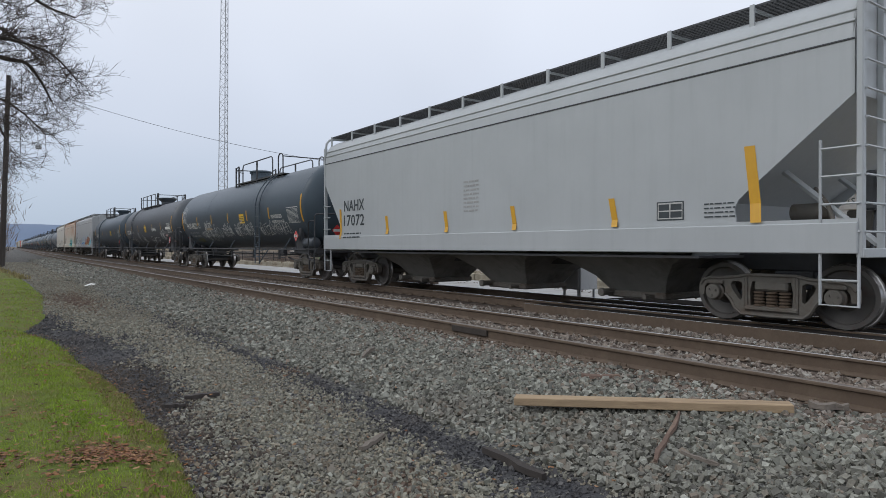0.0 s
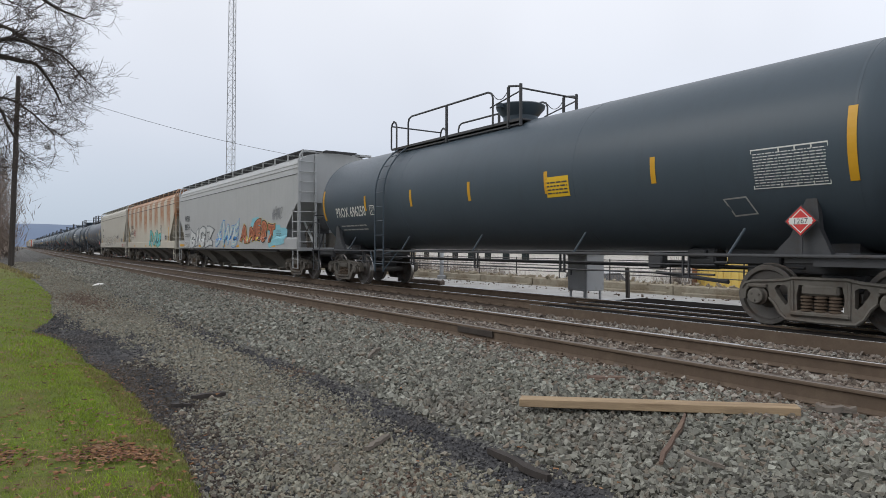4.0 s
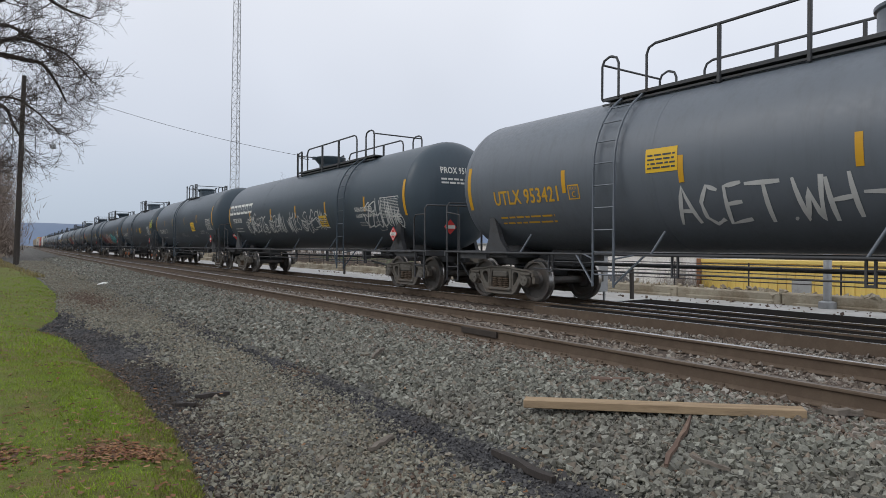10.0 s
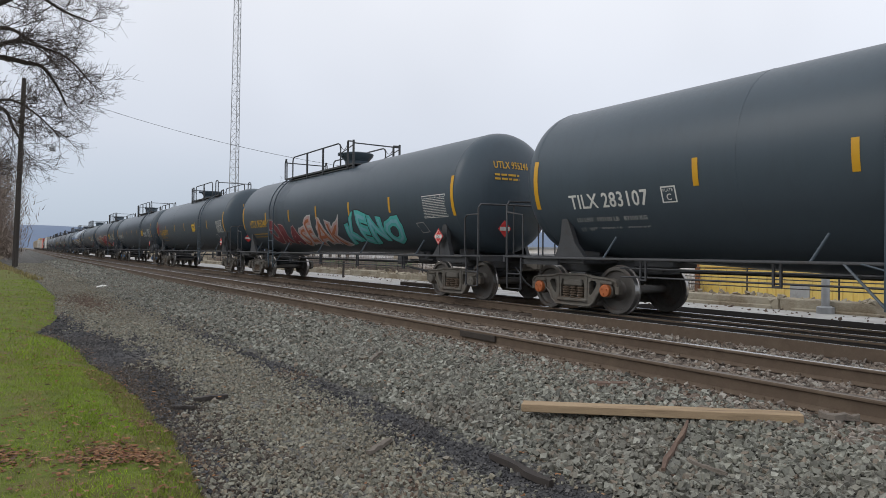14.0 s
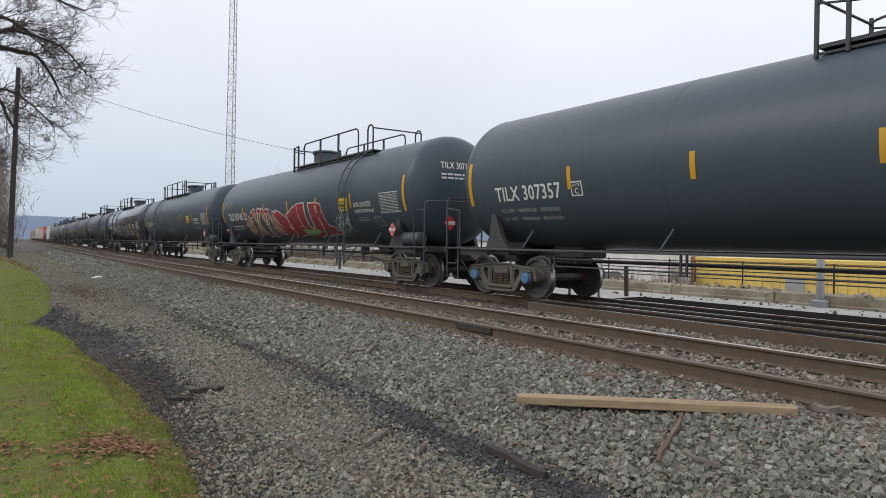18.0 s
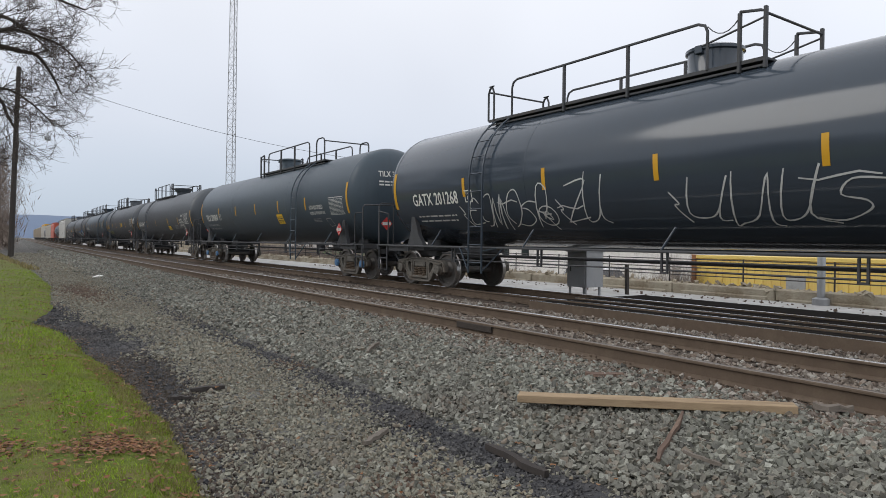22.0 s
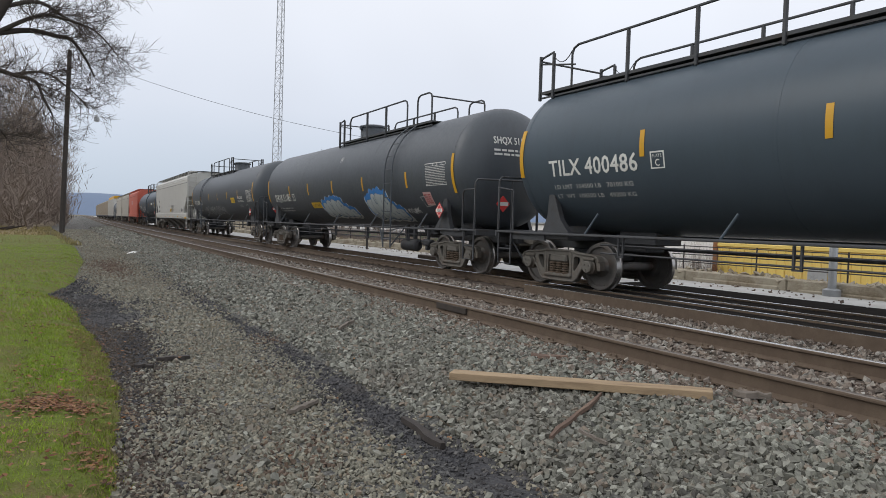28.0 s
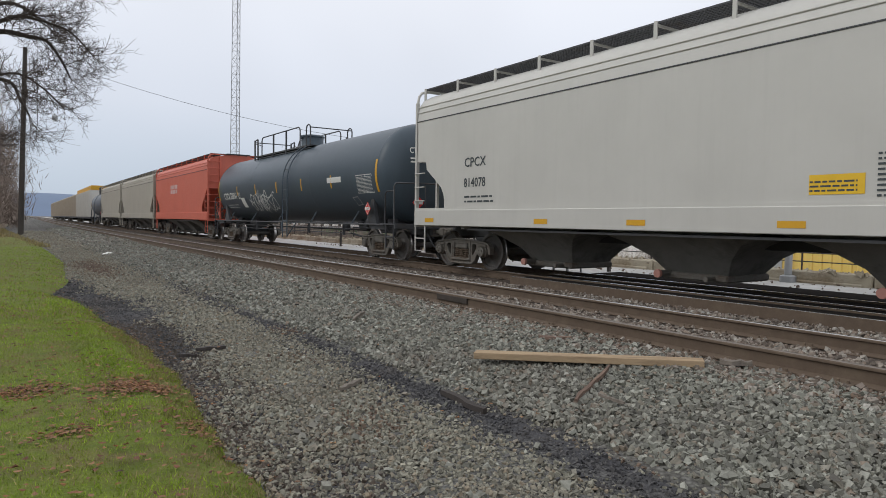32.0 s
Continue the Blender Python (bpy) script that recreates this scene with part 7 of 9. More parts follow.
# petroleum tanks
tank_size(1.53, 2.63)
for i, num, lad, span, cap in ((13, "TILX 307357", -4.6, (-5.3, 1.2), BLUECAP), (14, "TILX 307185", -4.75, (-5.4, 1.0), None), (15, "TILX 305684", 4.5, (-1.3, 5.2), None), (16, "GATX 201268", 4.8, (-1.4, 5.3), None), (17, "TILX 309868", -4.5, (-5.5, 1.2), BLUECAP)):
    L = LEN[i]
    c = joined(tank_car(L, GLOSS if i == 16 else BLACK, {14: "black tank car with large red, white and green graffiti", 16: "black tank car with white outline tags"}.get(i, "clean black petroleum gas tank car with yellow stripes"), lad, span, "drum", 5, cap), i)
    tank_marks(c, L, num, WHITE, 2.35, 1.95, 0.30, 2.10, True, True, {13: 3.6, 14: 3.6, 17: 5.9}.get(i, 4.1), True, 16 + i, {16: 0.12, 17: 0.35}.get(i, 0.0))
    if i in (13, 14, 15):
        air_reservoir(c, L / 2)
    if i == 14:
        decal("spray_paint", drawn("NORTH", 0.20, 0.34, 0.028), TANK, L / 2 - 1.72, 2.62, FADED, c, 0.008)
        piece(c, TANK, L / 2 - 4.4, 1.42, "WXYN", 3.9, 1.12, ((SP_WHITE, 0.17), (SP_RED, 0.11), (SP_LEAF, 0.0)), 43, 0.05)
        piece(c, TANK, L / 2 - 8.4, 1.40, "SEUL", 5.0, 1.20, ((SP_WHITE, 0.18), (SP_RED, 0.13), (SP_MAROON, 0.0)), 47, -0.1)
        decal("spray_paint", blotch(1.7, 0.30, 49), TANK, L / 2 - 10.3, 1.45, SP_GREEN, c, 0.024)
        tags(c, L, [(13.5, 14.5, 3)], SP_WHITE, 99, 0.035, 1.5, 0.75)
    if i == 15:
        tags(c, L, [(9.0, 10.2, 3)], FADED, 101, 0.03, 1.6, 0.5)
    if i == 16:
        tags(c, L, [(4.4, 7.2, 5), (7.6, 8.6, 2), (10.2, 14.6, 5)], SP_WHITE, 103, 0.028, 1.55, 0.85)
    if i == 17:
        tags(c, L, [(4.6, 5.6, 4), (5.9, 6.8, 3)], CHALK, 107, 0.035, 1.75, 0.45)
for i, num, mat, lad, span, bon, pm, sd in ((18, "GATX 202894", BLACK_WORN, 4.2, (-1.1, 5.0), "flared", WHITE, 41), (19, "UTLX 951102", BLACK_WORN, 4.2, (-1.6, 4.8), "drum", GOLD, 43), (20, "TILX 400486", BLACK, -5.5, (-6.2, 9.2), "flared", WHITE, 45), (21, "SHQX 51185", BLACK_WORN, -4.67, (-5.8, 1.0), "drum", WHITE, 47), (22, "MTZX 330041", BLACK_WORN, 4.54, (-1.45, 5.15), "drum", WHITE, 49)):
    L = LEN[i]
    label = {18: "dull black petroleum tank car with faint tags", 19: "weathered black tank car with gold lettering", 20: "long black tank car with yellow stripes and tall railing", 21: "weathered black tank car with blue and white bubble graffiti", 22: "black tank car with thin white outline graffiti"}[i]
    stripes, high, inset, slack = {18: ((4.80, 1.45, -2.40, -5.27), 2.05, 1.10, 0.0), 19: ((3.49, 1.14, -1.33, -4.28), 2.11, 1.48, 0.0), 20: ((5.73, 2.72, 0.40, -3.16, -6.0), 2.40, 1.34, 0.0), 21: ((4.98, 2.65, 0.10, -2.55, -5.55), 2.17, 1.45, -0.05), 22: ((5.23, 2.50, -0.15, -2.78, -5.39), 2.26, 1.48, -0.05)}[i]
    c = joined(tank_car(L, mat, label, lad, span, bon, stripes, None, None, high, inset), i, slack)
    d, wide, zn, table, panel = {18: (1.75, 2.02, 2.09, 2.10, (-2.2, 1.77, 0.74, 0.25)), 19: (1.68, 1.9, 2.12, 2.21, (-1.72, 2.21, 0.86, 0.27)), 20: (2.20, 2.22, 2.18, 2.25, 0), 21: (2.36, 2.12, 1.98, 2.22, (2.70, 1.68, 1.0, 0.25)), 22: (2.33, 2.1, 2.06, 2.12, (-3.65, 2.06, 0.92, 0.29))}[i]
    tank_marks(c, L, num, pm, d, wide, 0.30, zn, True, {18: "rated", 22: "thin"}.get(i), panel, True, sd, 0.0, table)
    if i == 18:
        tags(c, L, [(6.1, 8.0, 5), (8.25, 10.2, 5)], CHALK, 111, 0.022, 2.08, 0.40)
        decal("load_stencil", small_print(0.82, 0.25, 3, 116, 0.4), TANK, -4.12, 1.82, FADED, c)
        decal("spray_paint", scrawl(0.4, 0.4, 2, 115, 0.05), TANK, -L / 2 + 3.5, 1.55, SP_WHITE, c)
    if i == 19:
        tags(c, L, [(3.0, 5.0, 5)], SP_LIME, 113, 0.03, 1.6, 0.4)
        decal("label_strip", patch(0.85, 0.25, 3), TANK, -4.75, 1.64, PRINT, c)
        decal("label_strip", patch(0.85, 0.06, 3), TANK, -4.75, 1.74, SP_RED, c, 0.009)
        tags(c, L, [(8.2, 8.8, 3), (15.6, 16.3, 3)], CHALK, 114, 0.03, 1.55, 0.4)
        decal("spray_paint", scrawl(0.85, 0.5, 3, 118, 0.035), TANK, -L / 2 + 1.25, 2.35, SP_WHITE, c)
    if i == 20:
        decal("load_stencil", small_print(0.9, 0.18, 2, 119, 0.4), TANK, -1.0, 2.52, PRINT, c)
    if i == 21:
        part("air_reservoir", kept("hangres", lambda: Geo().lathe([(-0.46, 0.05), (-0.42, 0.14), (-0.36, 0.17), (0.36, 0.17), (0.42, 0.14), (0.46, 0.05)], "y", 16, (-0.95, -4.92, 0.57)).box(-1.0, -5.2, 0.60, -0.9, -5.12, 1.16).box(-1.0, -4.72, 0.60, -0.9, -4.64, 1.16).mesh("air_reservoir", UNDER, 40)), c)
        part("brake_valve", kept("hangvalve", lambda: Geo().box(-1.06, -6.12, 0.58, -0.84, -5.74, 0.76, 0.04).box(-1.02, -5.98, 0.46, -0.88, -5.86, 0.62, 0.02).box(-0.98, -5.96, 0.7, -0.92, -5.90, 1.16).tube([(-0.95, -5.74, 0.68), (-0.95, -5.5, 0.72), (-0.95, -5.36, 0.62)], 0.02, 6).mesh("brake_valve", UNDER, 40)), c)
        bubbles(c, 1.62, 1.36, 2.95, 0.92, 7)
        bubbles(c, -2.45, 1.29, 2.4, 1.22, 8)
        decal("spray_paint", scrawl(0.7, 0.18, 5, 79, 0.03), TANK, -5.0, 1.50, SP_WHITE, c)
        decal("spray_paint", scrawl(1.8, 0.62, 4, 80, 0.04), TANK, L / 2 - 1.3, 1.42, CHALK, c, 0.009)
        decal("label_strip", patch(0.42, 0.40, 4), TANK, -L / 2 + 3.13, 1.69, SP_PINK, c)
        decal("load_stencil", small_print(0.36, 0.3, 5, 78, 0.5), TANK, -L / 2 + 3.1, 1.74, SP_RED, c, 0.009)
        decal("load_stencil", small_print(0.22, 0.2, 4, 81, 0.5), TANK, -0.42, 3.22, PRINT, c)
    if i == 22:
        tags(c, L, [(5.1, 7.7, 6)], SP_WHITE, 117, 0.024, 1.45, 0.55)
        decal("spray_paint", throw_up(3.5, 0.66, 6, 119, 0.026), TANK, 2.3, 1.42, SP_WHITE, c, 0.008)
# off-white hopper
L = LEN[23]
c = joined(hopper_car(L, WHITEISH, "clean off-white covered hopper with yellow dashes on its sill", 4, 1.28, 1.28, 2.74), 23, -0.30)
hopper_marks(c, L, "CPCX", "814078", DARKLET, (2.48, 2.0), 2.75, 0.80, 0.21, 24)
decal("yellow_panel", patch(0.70, 0.27, 1), HW, -0.58, 1.62, PANEL, c)
decal("load_stencil", small_print(0.6, 0.18, 3, 66, 0.42), HW, -0.59, 1.66, DARKLET, c, 0.009)
decal("load_stencil", small_print(1.15, 0.60, 9, 67, 0.42), HW, -1.42, 1.58, DARKLET, c, 0.009)
decal("load_stencil", small_print(0.75, 0.14, 2, 68, 0.4), HW, -7.05, 1.66, DARKLET, c, 0.009)
decal("spray_paint", scrawl(0.45, 0.32, 4, 69, 0.012), HW, -7.72, 1.76, SP_GREY, c, 0.009)
decal("spray_paint", scrawl(0.3, 0.26, 3, 70, 0.012), HW, -6.98, 1.66, SP_GREY, c, 0.009)
decal("load_stencil", bold_text("CENTER FLOW", 0.10, 0.78), HW + 0.045, -3.55, 1.19, SP_CYAN, c)
decal("reflective_stripe", patch(0.95, 0.11, 1), HW + 0.045, -8.62, 1.09, YELLOW, c)
sill_dashes(c, L, [L / 2 - 1.1, 4.9, 2.5, -0.18, -2.44, -4.98], w=0.40)
decal("load_stencil", small_print(0.30, 0.07, 2, 72, 0.6), HW + 0.045, -6.72, 1.18, DARKLET, c)
decal("load_stencil", small_print(0.9, 0.05, 1, 73, 0.6), HW + 0.045, -7.3, 1.14, DARKLET, c)
L = LEN[24]
c = joined(tank_car(L, BLACK, "black tank car with a white scrawled tag and white panels", -1.2, (-1.9, 4.7), "drum", 5), 24)
tank_marks(c, L, "CTCX 720061", WHITE, seed=25, square=0, text=False)
tags(c, L, [(6.2, 9.4, 8)], SP_WHITE, 121, 0.055, 1.55, 0.85)
decal("data_table", patch(1.1, 0.18, 3), TANK, -L / 2 + 5.0, 2.42, WHITE, c)
decal("data_table", patch(0.5, 0.5, 3), TANK, L / 2 - 4.9, 1.7, WHITE, c)
L = LEN[25]
c = joined(hopper_car(L, RED, "faded red covered hopper", 3), 25)
decal("load_stencil", small_print(2.0, 0.6, 2, 71, 0.8), HW, 2.2, 2.7, SP_PINK, c)
# the far end of the train
tail = 499.4
PALE = paint("pale_end_panels", (0.62, 0.60, 0.55), 0.6, 0, 0.2)
for kind, n, mat, label, cap in (("h", 17.2, TAN, "dusty tan ribbed covered hopper", None), ("h", 17.2, TAN, "dusty tan ribbed covered hopper", None), ("t", 13.6, SLATE, "short grey tank car", None), ("b", 27.0, PALE, "tall pale rack car with a yellow roof end", YELLOW), ("b", 27.5, BOXTAN, "tall tan panelled rack car", None), ("b", 27.5, BOXTAN, "tall tan panelled rack car", None), ("b", 27.5, BOXTAN, "tall tan panelled rack car", None), ("b", 27.5, BOXTAN, "tall tan panelled rack car", None)):
    c = hopper_car(n, mat, label, 3) if kind == "h" else tank_car(n, mat, label, 0.0, (-1.8, 1.8), "drum", 3) if kind == "t" else box_car(n, mat, label, cap)
    TRAIN.append((c, tail + n / 2))
    tail += n


# ---- poles, wire and tower ----
TIMBER = simple("tarred_pole", (0.05, 0.043, 0.038), 0.9, 0, 0.3, 4, 0.4, 0.006, (0.09, 0.08, 0.07), 0.3, (1, 1, 0.1))
GALV = simple("galvanised_steel", (0.36, 0.37, 0.38), 0.5, 0.5, 0.15, 6, 0.1)
CABLE = simple("black_cable", (0.03, 0.03, 0.03), 0.7, 0, 0.1, 6, 0)


def utility_pole(x, y, z0, z1, r, lean, lamp=True):
    p = thing("utility_pole", "dark tarred timber utility pole beside the path" if lamp else "weathered timber utility pole behind the tracks", "utility pole", at=(x, y, z0))
    part("pole", Geo().tube([(0, 0, -0.3), (lean * 0.5, 0, (z1 - z0) / 2), (lean, 0, z1 - z0)], r, 14, r * 0.72).mesh("pole", TIMBER, 60), p)
    if lamp:
        arm = part("arm", Geo().tube([(lean * 0.7, 0, 9.9), (1.2, -0.3, 10.05), (2.35, -0.6, 10.0)], 0.03, 6).mesh("arm", GALV, 60), p)
        part("lamp_head", Geo().lathe([(-0.5, 0.16), (-0.44, 0.22), (-0.16, 0.20), (-0.10, 0.10), (0.05, 0.06)], "z", 14, (2.42, -0.6, 10.0)).mesh("lamp_head", GALV, 40), arm)
        for k in range(4):
            part("insulator", kept("ins", lambda: Geo().lathe([(0, 0.02), (0.04, 0.05), (0.10, 0.05), (0.14, 0.02)], "z", 8).mesh("insulator", GALV, 40)), p, (lean * (0.98 - 0.1 * k) + 0.18, 0, (z1 - z0) * (0.97 - 0.06 * k)))
        part("riser", Geo().tube([(0.9 * lean + 0.9, 0, z1 - z0 + 0.2), (0.9 * lean + 0.8, 0, (z1 - z0) * 0.6)], 0.02, 5).mesh("riser", CABLE, 60), p)
    return p


utility_pole(1.25, 60.3, -0.7, 14.4, 0.21, 0.5)
utility_pole(24.8, 50.2, -1.7, 8.3, 0.16, 0.0, False)
a, b = Vector((1.7, 60.3, 14.2)), Vector((24.8, 50.2, 8.3))
pts = [a.lerp(b, t / 24) - Vector((0, 0, 3.0 * (t / 24) * (1 - t / 24))) for t in range(25)]
tagged(new("overhead_wire", Geo().tube(pts, 0.015, 5).mesh("overhead_wire", CABLE, 60)), "thin overhead wire sagging from the utility pole", "wire")

tower = thing("radio_tower", "tall slender galvanised lattice radio tower", "radio tower", at=(60.5, 199.0, -1.7))
TH, NB = 112.0, 48


def tower_at(k, t):
    """A corner of the tapering mast at a share t of its height."""
    w, a = (2.9 - 1.25 * t) / 3 ** 0.5, 0.4 + 2.0944 * k
    return (w * math.cos(a) - 0.62 + 0.92 * t, w * math.sin(a) + 0.43 - 0.64 * t, TH * t)


for k in range(3):
    part("leg", Geo().tube([tower_at(k, 0), tower_at(k, 0.5), tower_at(k, 1)], 0.11, 6).mesh("leg", GALV, 60), tower)
g = Geo()
for i in range(NB):
    for k in range(3):
        m = (k + 1) % 3
        g.tube([tower_at(k, i / NB), tower_at(m, i / NB)], 0.055, 3)
        g.tube([tower_at(k, i / NB), tower_at(m, (i + 1) / NB)] if i % 2 else [tower_at(m, i / NB), tower_at(k, (i + 1) / NB)], 0.055, 3)
part("lattice", g.mesh("lattice", GALV, 0), tower)
part("cable_ladder", Geo().tube([(-0.3, 0.3, 0), (0.3, -0.2, TH)], 0.10, 4).mesh("cable_ladder", GALV, 0), tower)

# ---- bare trees ----
BARK = simple("dark_bark", (0.055, 0.045, 0.040), 0.95, 0, 0.35, 5, 0.6, 0.01, (0.10, 0.085, 0.07), 0.3)
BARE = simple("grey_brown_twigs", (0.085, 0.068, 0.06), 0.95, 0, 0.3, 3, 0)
# woods' twigs: distance haze is put into the colour by paling the brown
TWIG = simple("haze_tinted_twigs", (0.235, 0.19, 0.158), 0.95, 0, 0.3, 0.3, 0)


def bare_tree(seed, base, trunk_h, r0, lean, limbs, depth):
    """A trunk, limbs with given headings and lengths, and twigs that branch from them."""
    rnd = random.Random(seed)
    trunk, crown = Geo(), Geo()
    parts = []

    def grow(g, p, d, ln, r, lv, fine):
        pts, q, dd = [p], p.copy(), d.copy()
        n = 6 if lv == 1 else 4 if lv < 4 else 3
        for _ in range(n):
            dd = (dd + Vector((rnd.gauss(0, 0.16), rnd.gauss(0, 0.16), rnd.gauss(0.0, 0.14)))).normalized()
            q = q + dd * (ln / n)
            pts.append(q.copy())
        g.tube(pts, r, 8 if lv < 2 else 5 if lv < 3 else 3, max(0.0045, r * 0.45))
        if lv >= depth:
            return
        kids = (0, 8, 6, 4, 3, 3)[min(lv, 5)]
        for k in range(kids):
            t = 1.0 if k == 0 else rnd.uniform(0.22, 0.98)
            i = min(int(t * n), n - 1)
            at = pts[i].lerp(pts[i + 1], t * n - i)
            side = Vector((rnd.gauss(0, 1), rnd.gauss(0, 1), rnd.gauss(0.0, 0.8))).normalized()
            nd = (dd * rnd.uniform(0.5, 0.9) + side * rnd.uniform(0.45, 0.85)).normalized()
            grow(fine if lv > 1 else g, at, nd, ln * rnd.uniform(0.36, 0.62), max(0.0055, r * rnd.uniform(0.36, 0.5)), lv + 1, fine)

    t = thing("bare_tree", "large bare winter tree with fine dark twigs", "tree", at=base)
    line = [(lean * t ** 0.9 * 1.0, 0.15 * math.sin(4 * t), -0.4 + trunk_h * t) for t in (0, 0.2, 0.4, 0.6, 0.8, 1.0)]
    trunk.tube(line, r0, 12, r0 * 0.45)
    part("trunk", trunk.mesh("trunk", BARK, 60), t)
    for at, d, ln, r in limbs:
        g, fine = Geo(), Geo()
        grow(g, Vector((lean * at ** 0.9, 0.15 * math.sin(4 * at), -0.4 + trunk_h * at)), Vector(d).normalized(), ln * 0.84, r, 1, fine)
        limb = part("limb", g.mesh("limb", BARK, 60), t)
        part("twig_spray", fine.mesh("twig_spray", BARE, 60), limb)
    return t


def swept(pts, k=4):
    """A smooth line through points."""
    out = []
    for i in range(len(pts) - 1):
        p0, p1, p2, p3 = (Vector(pts[j]) for j in (max(i - 1, 0), i, i + 1, min(i + 2, len(pts) - 1)))
        for n in range(k):
            t = n / k
            out.append(0.5 * (2 * p1 + (p2 - p0) * t + (2 * p0 - 5 * p1 + 4 * p2 - p3) * t * t + (3 * p1 - p0 - 3 * p2 + p3) * t ** 3))
    return out + [Vector(pts[-1])]


def old_tree(base, trunk, limbs, seed):
    """A leaning trunk with long limbs that sweep out and droop, and fine upturned twigs."""
    rnd = random.Random(seed)
    t = thing("bare_tree", "large leaning bare tree with long drooping limbs", "tree", at=base)
    at = Vector(base)
    part("trunk", Geo().tube(swept([Vector(p) - at for p in trunk]), 0.33, 12, 0.11).mesh("trunk", BARK, 60), t)

    def shoot(g, p, d, ln, r, lv):
        n = 4 if lv < 2 else 3 if lv < 3 else 2
        pts, q, dd = [p], p.copy(), d.normalized()
        for _ in range(n):
            dd = (dd + Vector((rnd.gauss(0.03, 0.14), rnd.gauss(0, 0.14), rnd.gauss(0.05, 0.13)))).normalized()
            q = q + dd * (ln / n)
            pts.append(q.copy())
        g.tube(pts, r, 4 if lv < 2 else 3, max(0.0032, r * 0.4))
        if lv < 3:
            for k in range((0, 8, 5)[lv]):
                u = rnd.uniform(0.15, 1.0)
                i = min(int(u * n), n - 1)
                side = Vector((rnd.gauss(0, 1), rnd.gauss(0, 0.8), rnd.gauss(0.1, 0.9))).normalized()
                shoot(g, pts[i].lerp(pts[i + 1], u * n - i), dd * 0.75 + side * 0.75, ln * rnd.uniform(0.4, 0.7), max(0.0048, r * 0.55), lv + 1)

    for pts, r, reach in limbs:
        line = swept([Vector(p) - at for p in pts])
        limb = part("limb", Geo().tube(line, r, 8, max(0.012, r * 0.3)).mesh("limb", BARK, 60), t)
        g, n = Geo(), len(line) - 1
        total = sum((b - a).length for a, b in zip(line[:-1], line[1:]))
        for k in range(int(total * 6.5) + 4):
            u = 1.0 if k < 2 else rnd.uniform(0.12, 1.0)
            i = min(int(u * n), n - 1)
            d = (line[i + 1] - line[i]).normalized()
            side = Vector((rnd.gauss(0.1, 0.9), rnd.gauss(0, 0.8), rnd.gauss(0.0, 0.9))).normalized()
            shoot(g, line[i].lerp(line[i + 1], u * n - i), d * 0.7 + side * 0.8, reach * rnd.uniform(0.5, 1.15), 0.016 * (1.3 - 0.6 * u), 1)
        part("twig_spray", g.mesh("twig_spray", BARE, 60), limb)
    return t


old_tree((-5.2, 24.0, -0.45), [(-5.2, 24, -0.8), (-4.6, 24, 1.2), (-3.6, 24, 3.2), (-2.27, 24, 4.89), (-1.74, 24, 5.66), (-1.2, 24, 6.63), (-0.65, 24, 7.71), (0.0, 24, 9.12), (0.5, 24, 10.8)], [
    ([(-0.85, 24, 6.75), (-0.09, 23.8, 7.24), (0.44, 23.6, 7.44), (1.0, 23.5, 7.39), (1.61, 23.4, 7.23)], 0.075, 0.9),
    ([(-0.85, 24, 6.75), (0.03, 24.1, 7.01), (0.74, 24.2, 6.98), (1.19, 24.3, 6.94), (1.6, 24.4, 6.41), (1.87, 24.5, 5.86)], 0.095, 1.15),
    ([(-2.12, 24, 5.35), (-1.08, 23.9, 5.62), (-0.42, 23.8, 5.49), (0.19, 23.7, 5.34), (0.4, 23.6, 4.85), (0.65, 23.5, 4.34)], 0.09, 1.15),
    ([(-0.21, 24, 8.45), (0.33, 24, 8.84), (0.85, 24, 9.18), (1.7, 24, 8.77), (2.5, 24, 8.58)], 0.085, 1.1),
    ([(-0.52, 24, 7.66), (0.28, 24.2, 7.97), (1.08, 24.4, 7.63), (1.9, 24.5, 7.40), (2.6, 24.6, 6.7)], 0.07, 1.1),
    ([(-2.27, 24, 4.89), (-1.61, 24.1, 5.02), (-1.22, 24.3, 4.44), (-0.61, 24.5, 3.58)], 0.075, 1.1),
    ([(-1.1, 24, 6.8), (-1.3, 24.6, 7.8), (-0.9, 25, 9.0), (-0.2, 25.4, 10.0)], 0.09, 1.2),
    ([(-1.74, 24, 5.66), (-2.4, 23.6, 6.8), (-2.6, 23.4, 8.0), (-2.2, 23.2, 9.2)], 0.10, 1.2),
    ([(-0.3, 24, 8.3), (0.1, 23.5, 9.6), (0.9, 23.3, 10.4), (2.0, 23.2, 10.5)], 0.08, 1.1),
    ([(-0.05, 24, 9.0), (0.8, 24.4, 9.8), (1.7, 24.6, 9.9), (2.6, 24.8, 9.6)], 0.06, 1.0),
    ([(-2.3, 24, 4.9), (-2.6, 25, 4.9), (-2.0, 26, 4.5), (-1.2, 26.6, 4.0), (-0.2, 27, 3.9)], 0.07, 1.0),
    ([(-0.42, 23.8, 5.49), (0.4, 24.2, 5.75), (1.1, 24.5, 5.4), (1.7, 24.6, 4.8)], 0.05, 1.0)], 5)
bare_tree(8, (-7.5, 40.0, -0.45), 9.0, 0.32, 1.5, [(0.5, (1, 0.1, 0.3), 4.5, 0.12), (0.65, (0.9, 0.2, 0.6), 4.5, 0.12), (0.9, (0.4, 0.0, 1.0), 5.0, 0.12), (0.6, (0.6, -0.8, 0.5), 4.5, 0.11), (0.7, (-0.8, 0.2, 0.7), 4.5, 0.11), (0.45, (1, -0.3, 0.1), 4.2, 0.10)], 4)
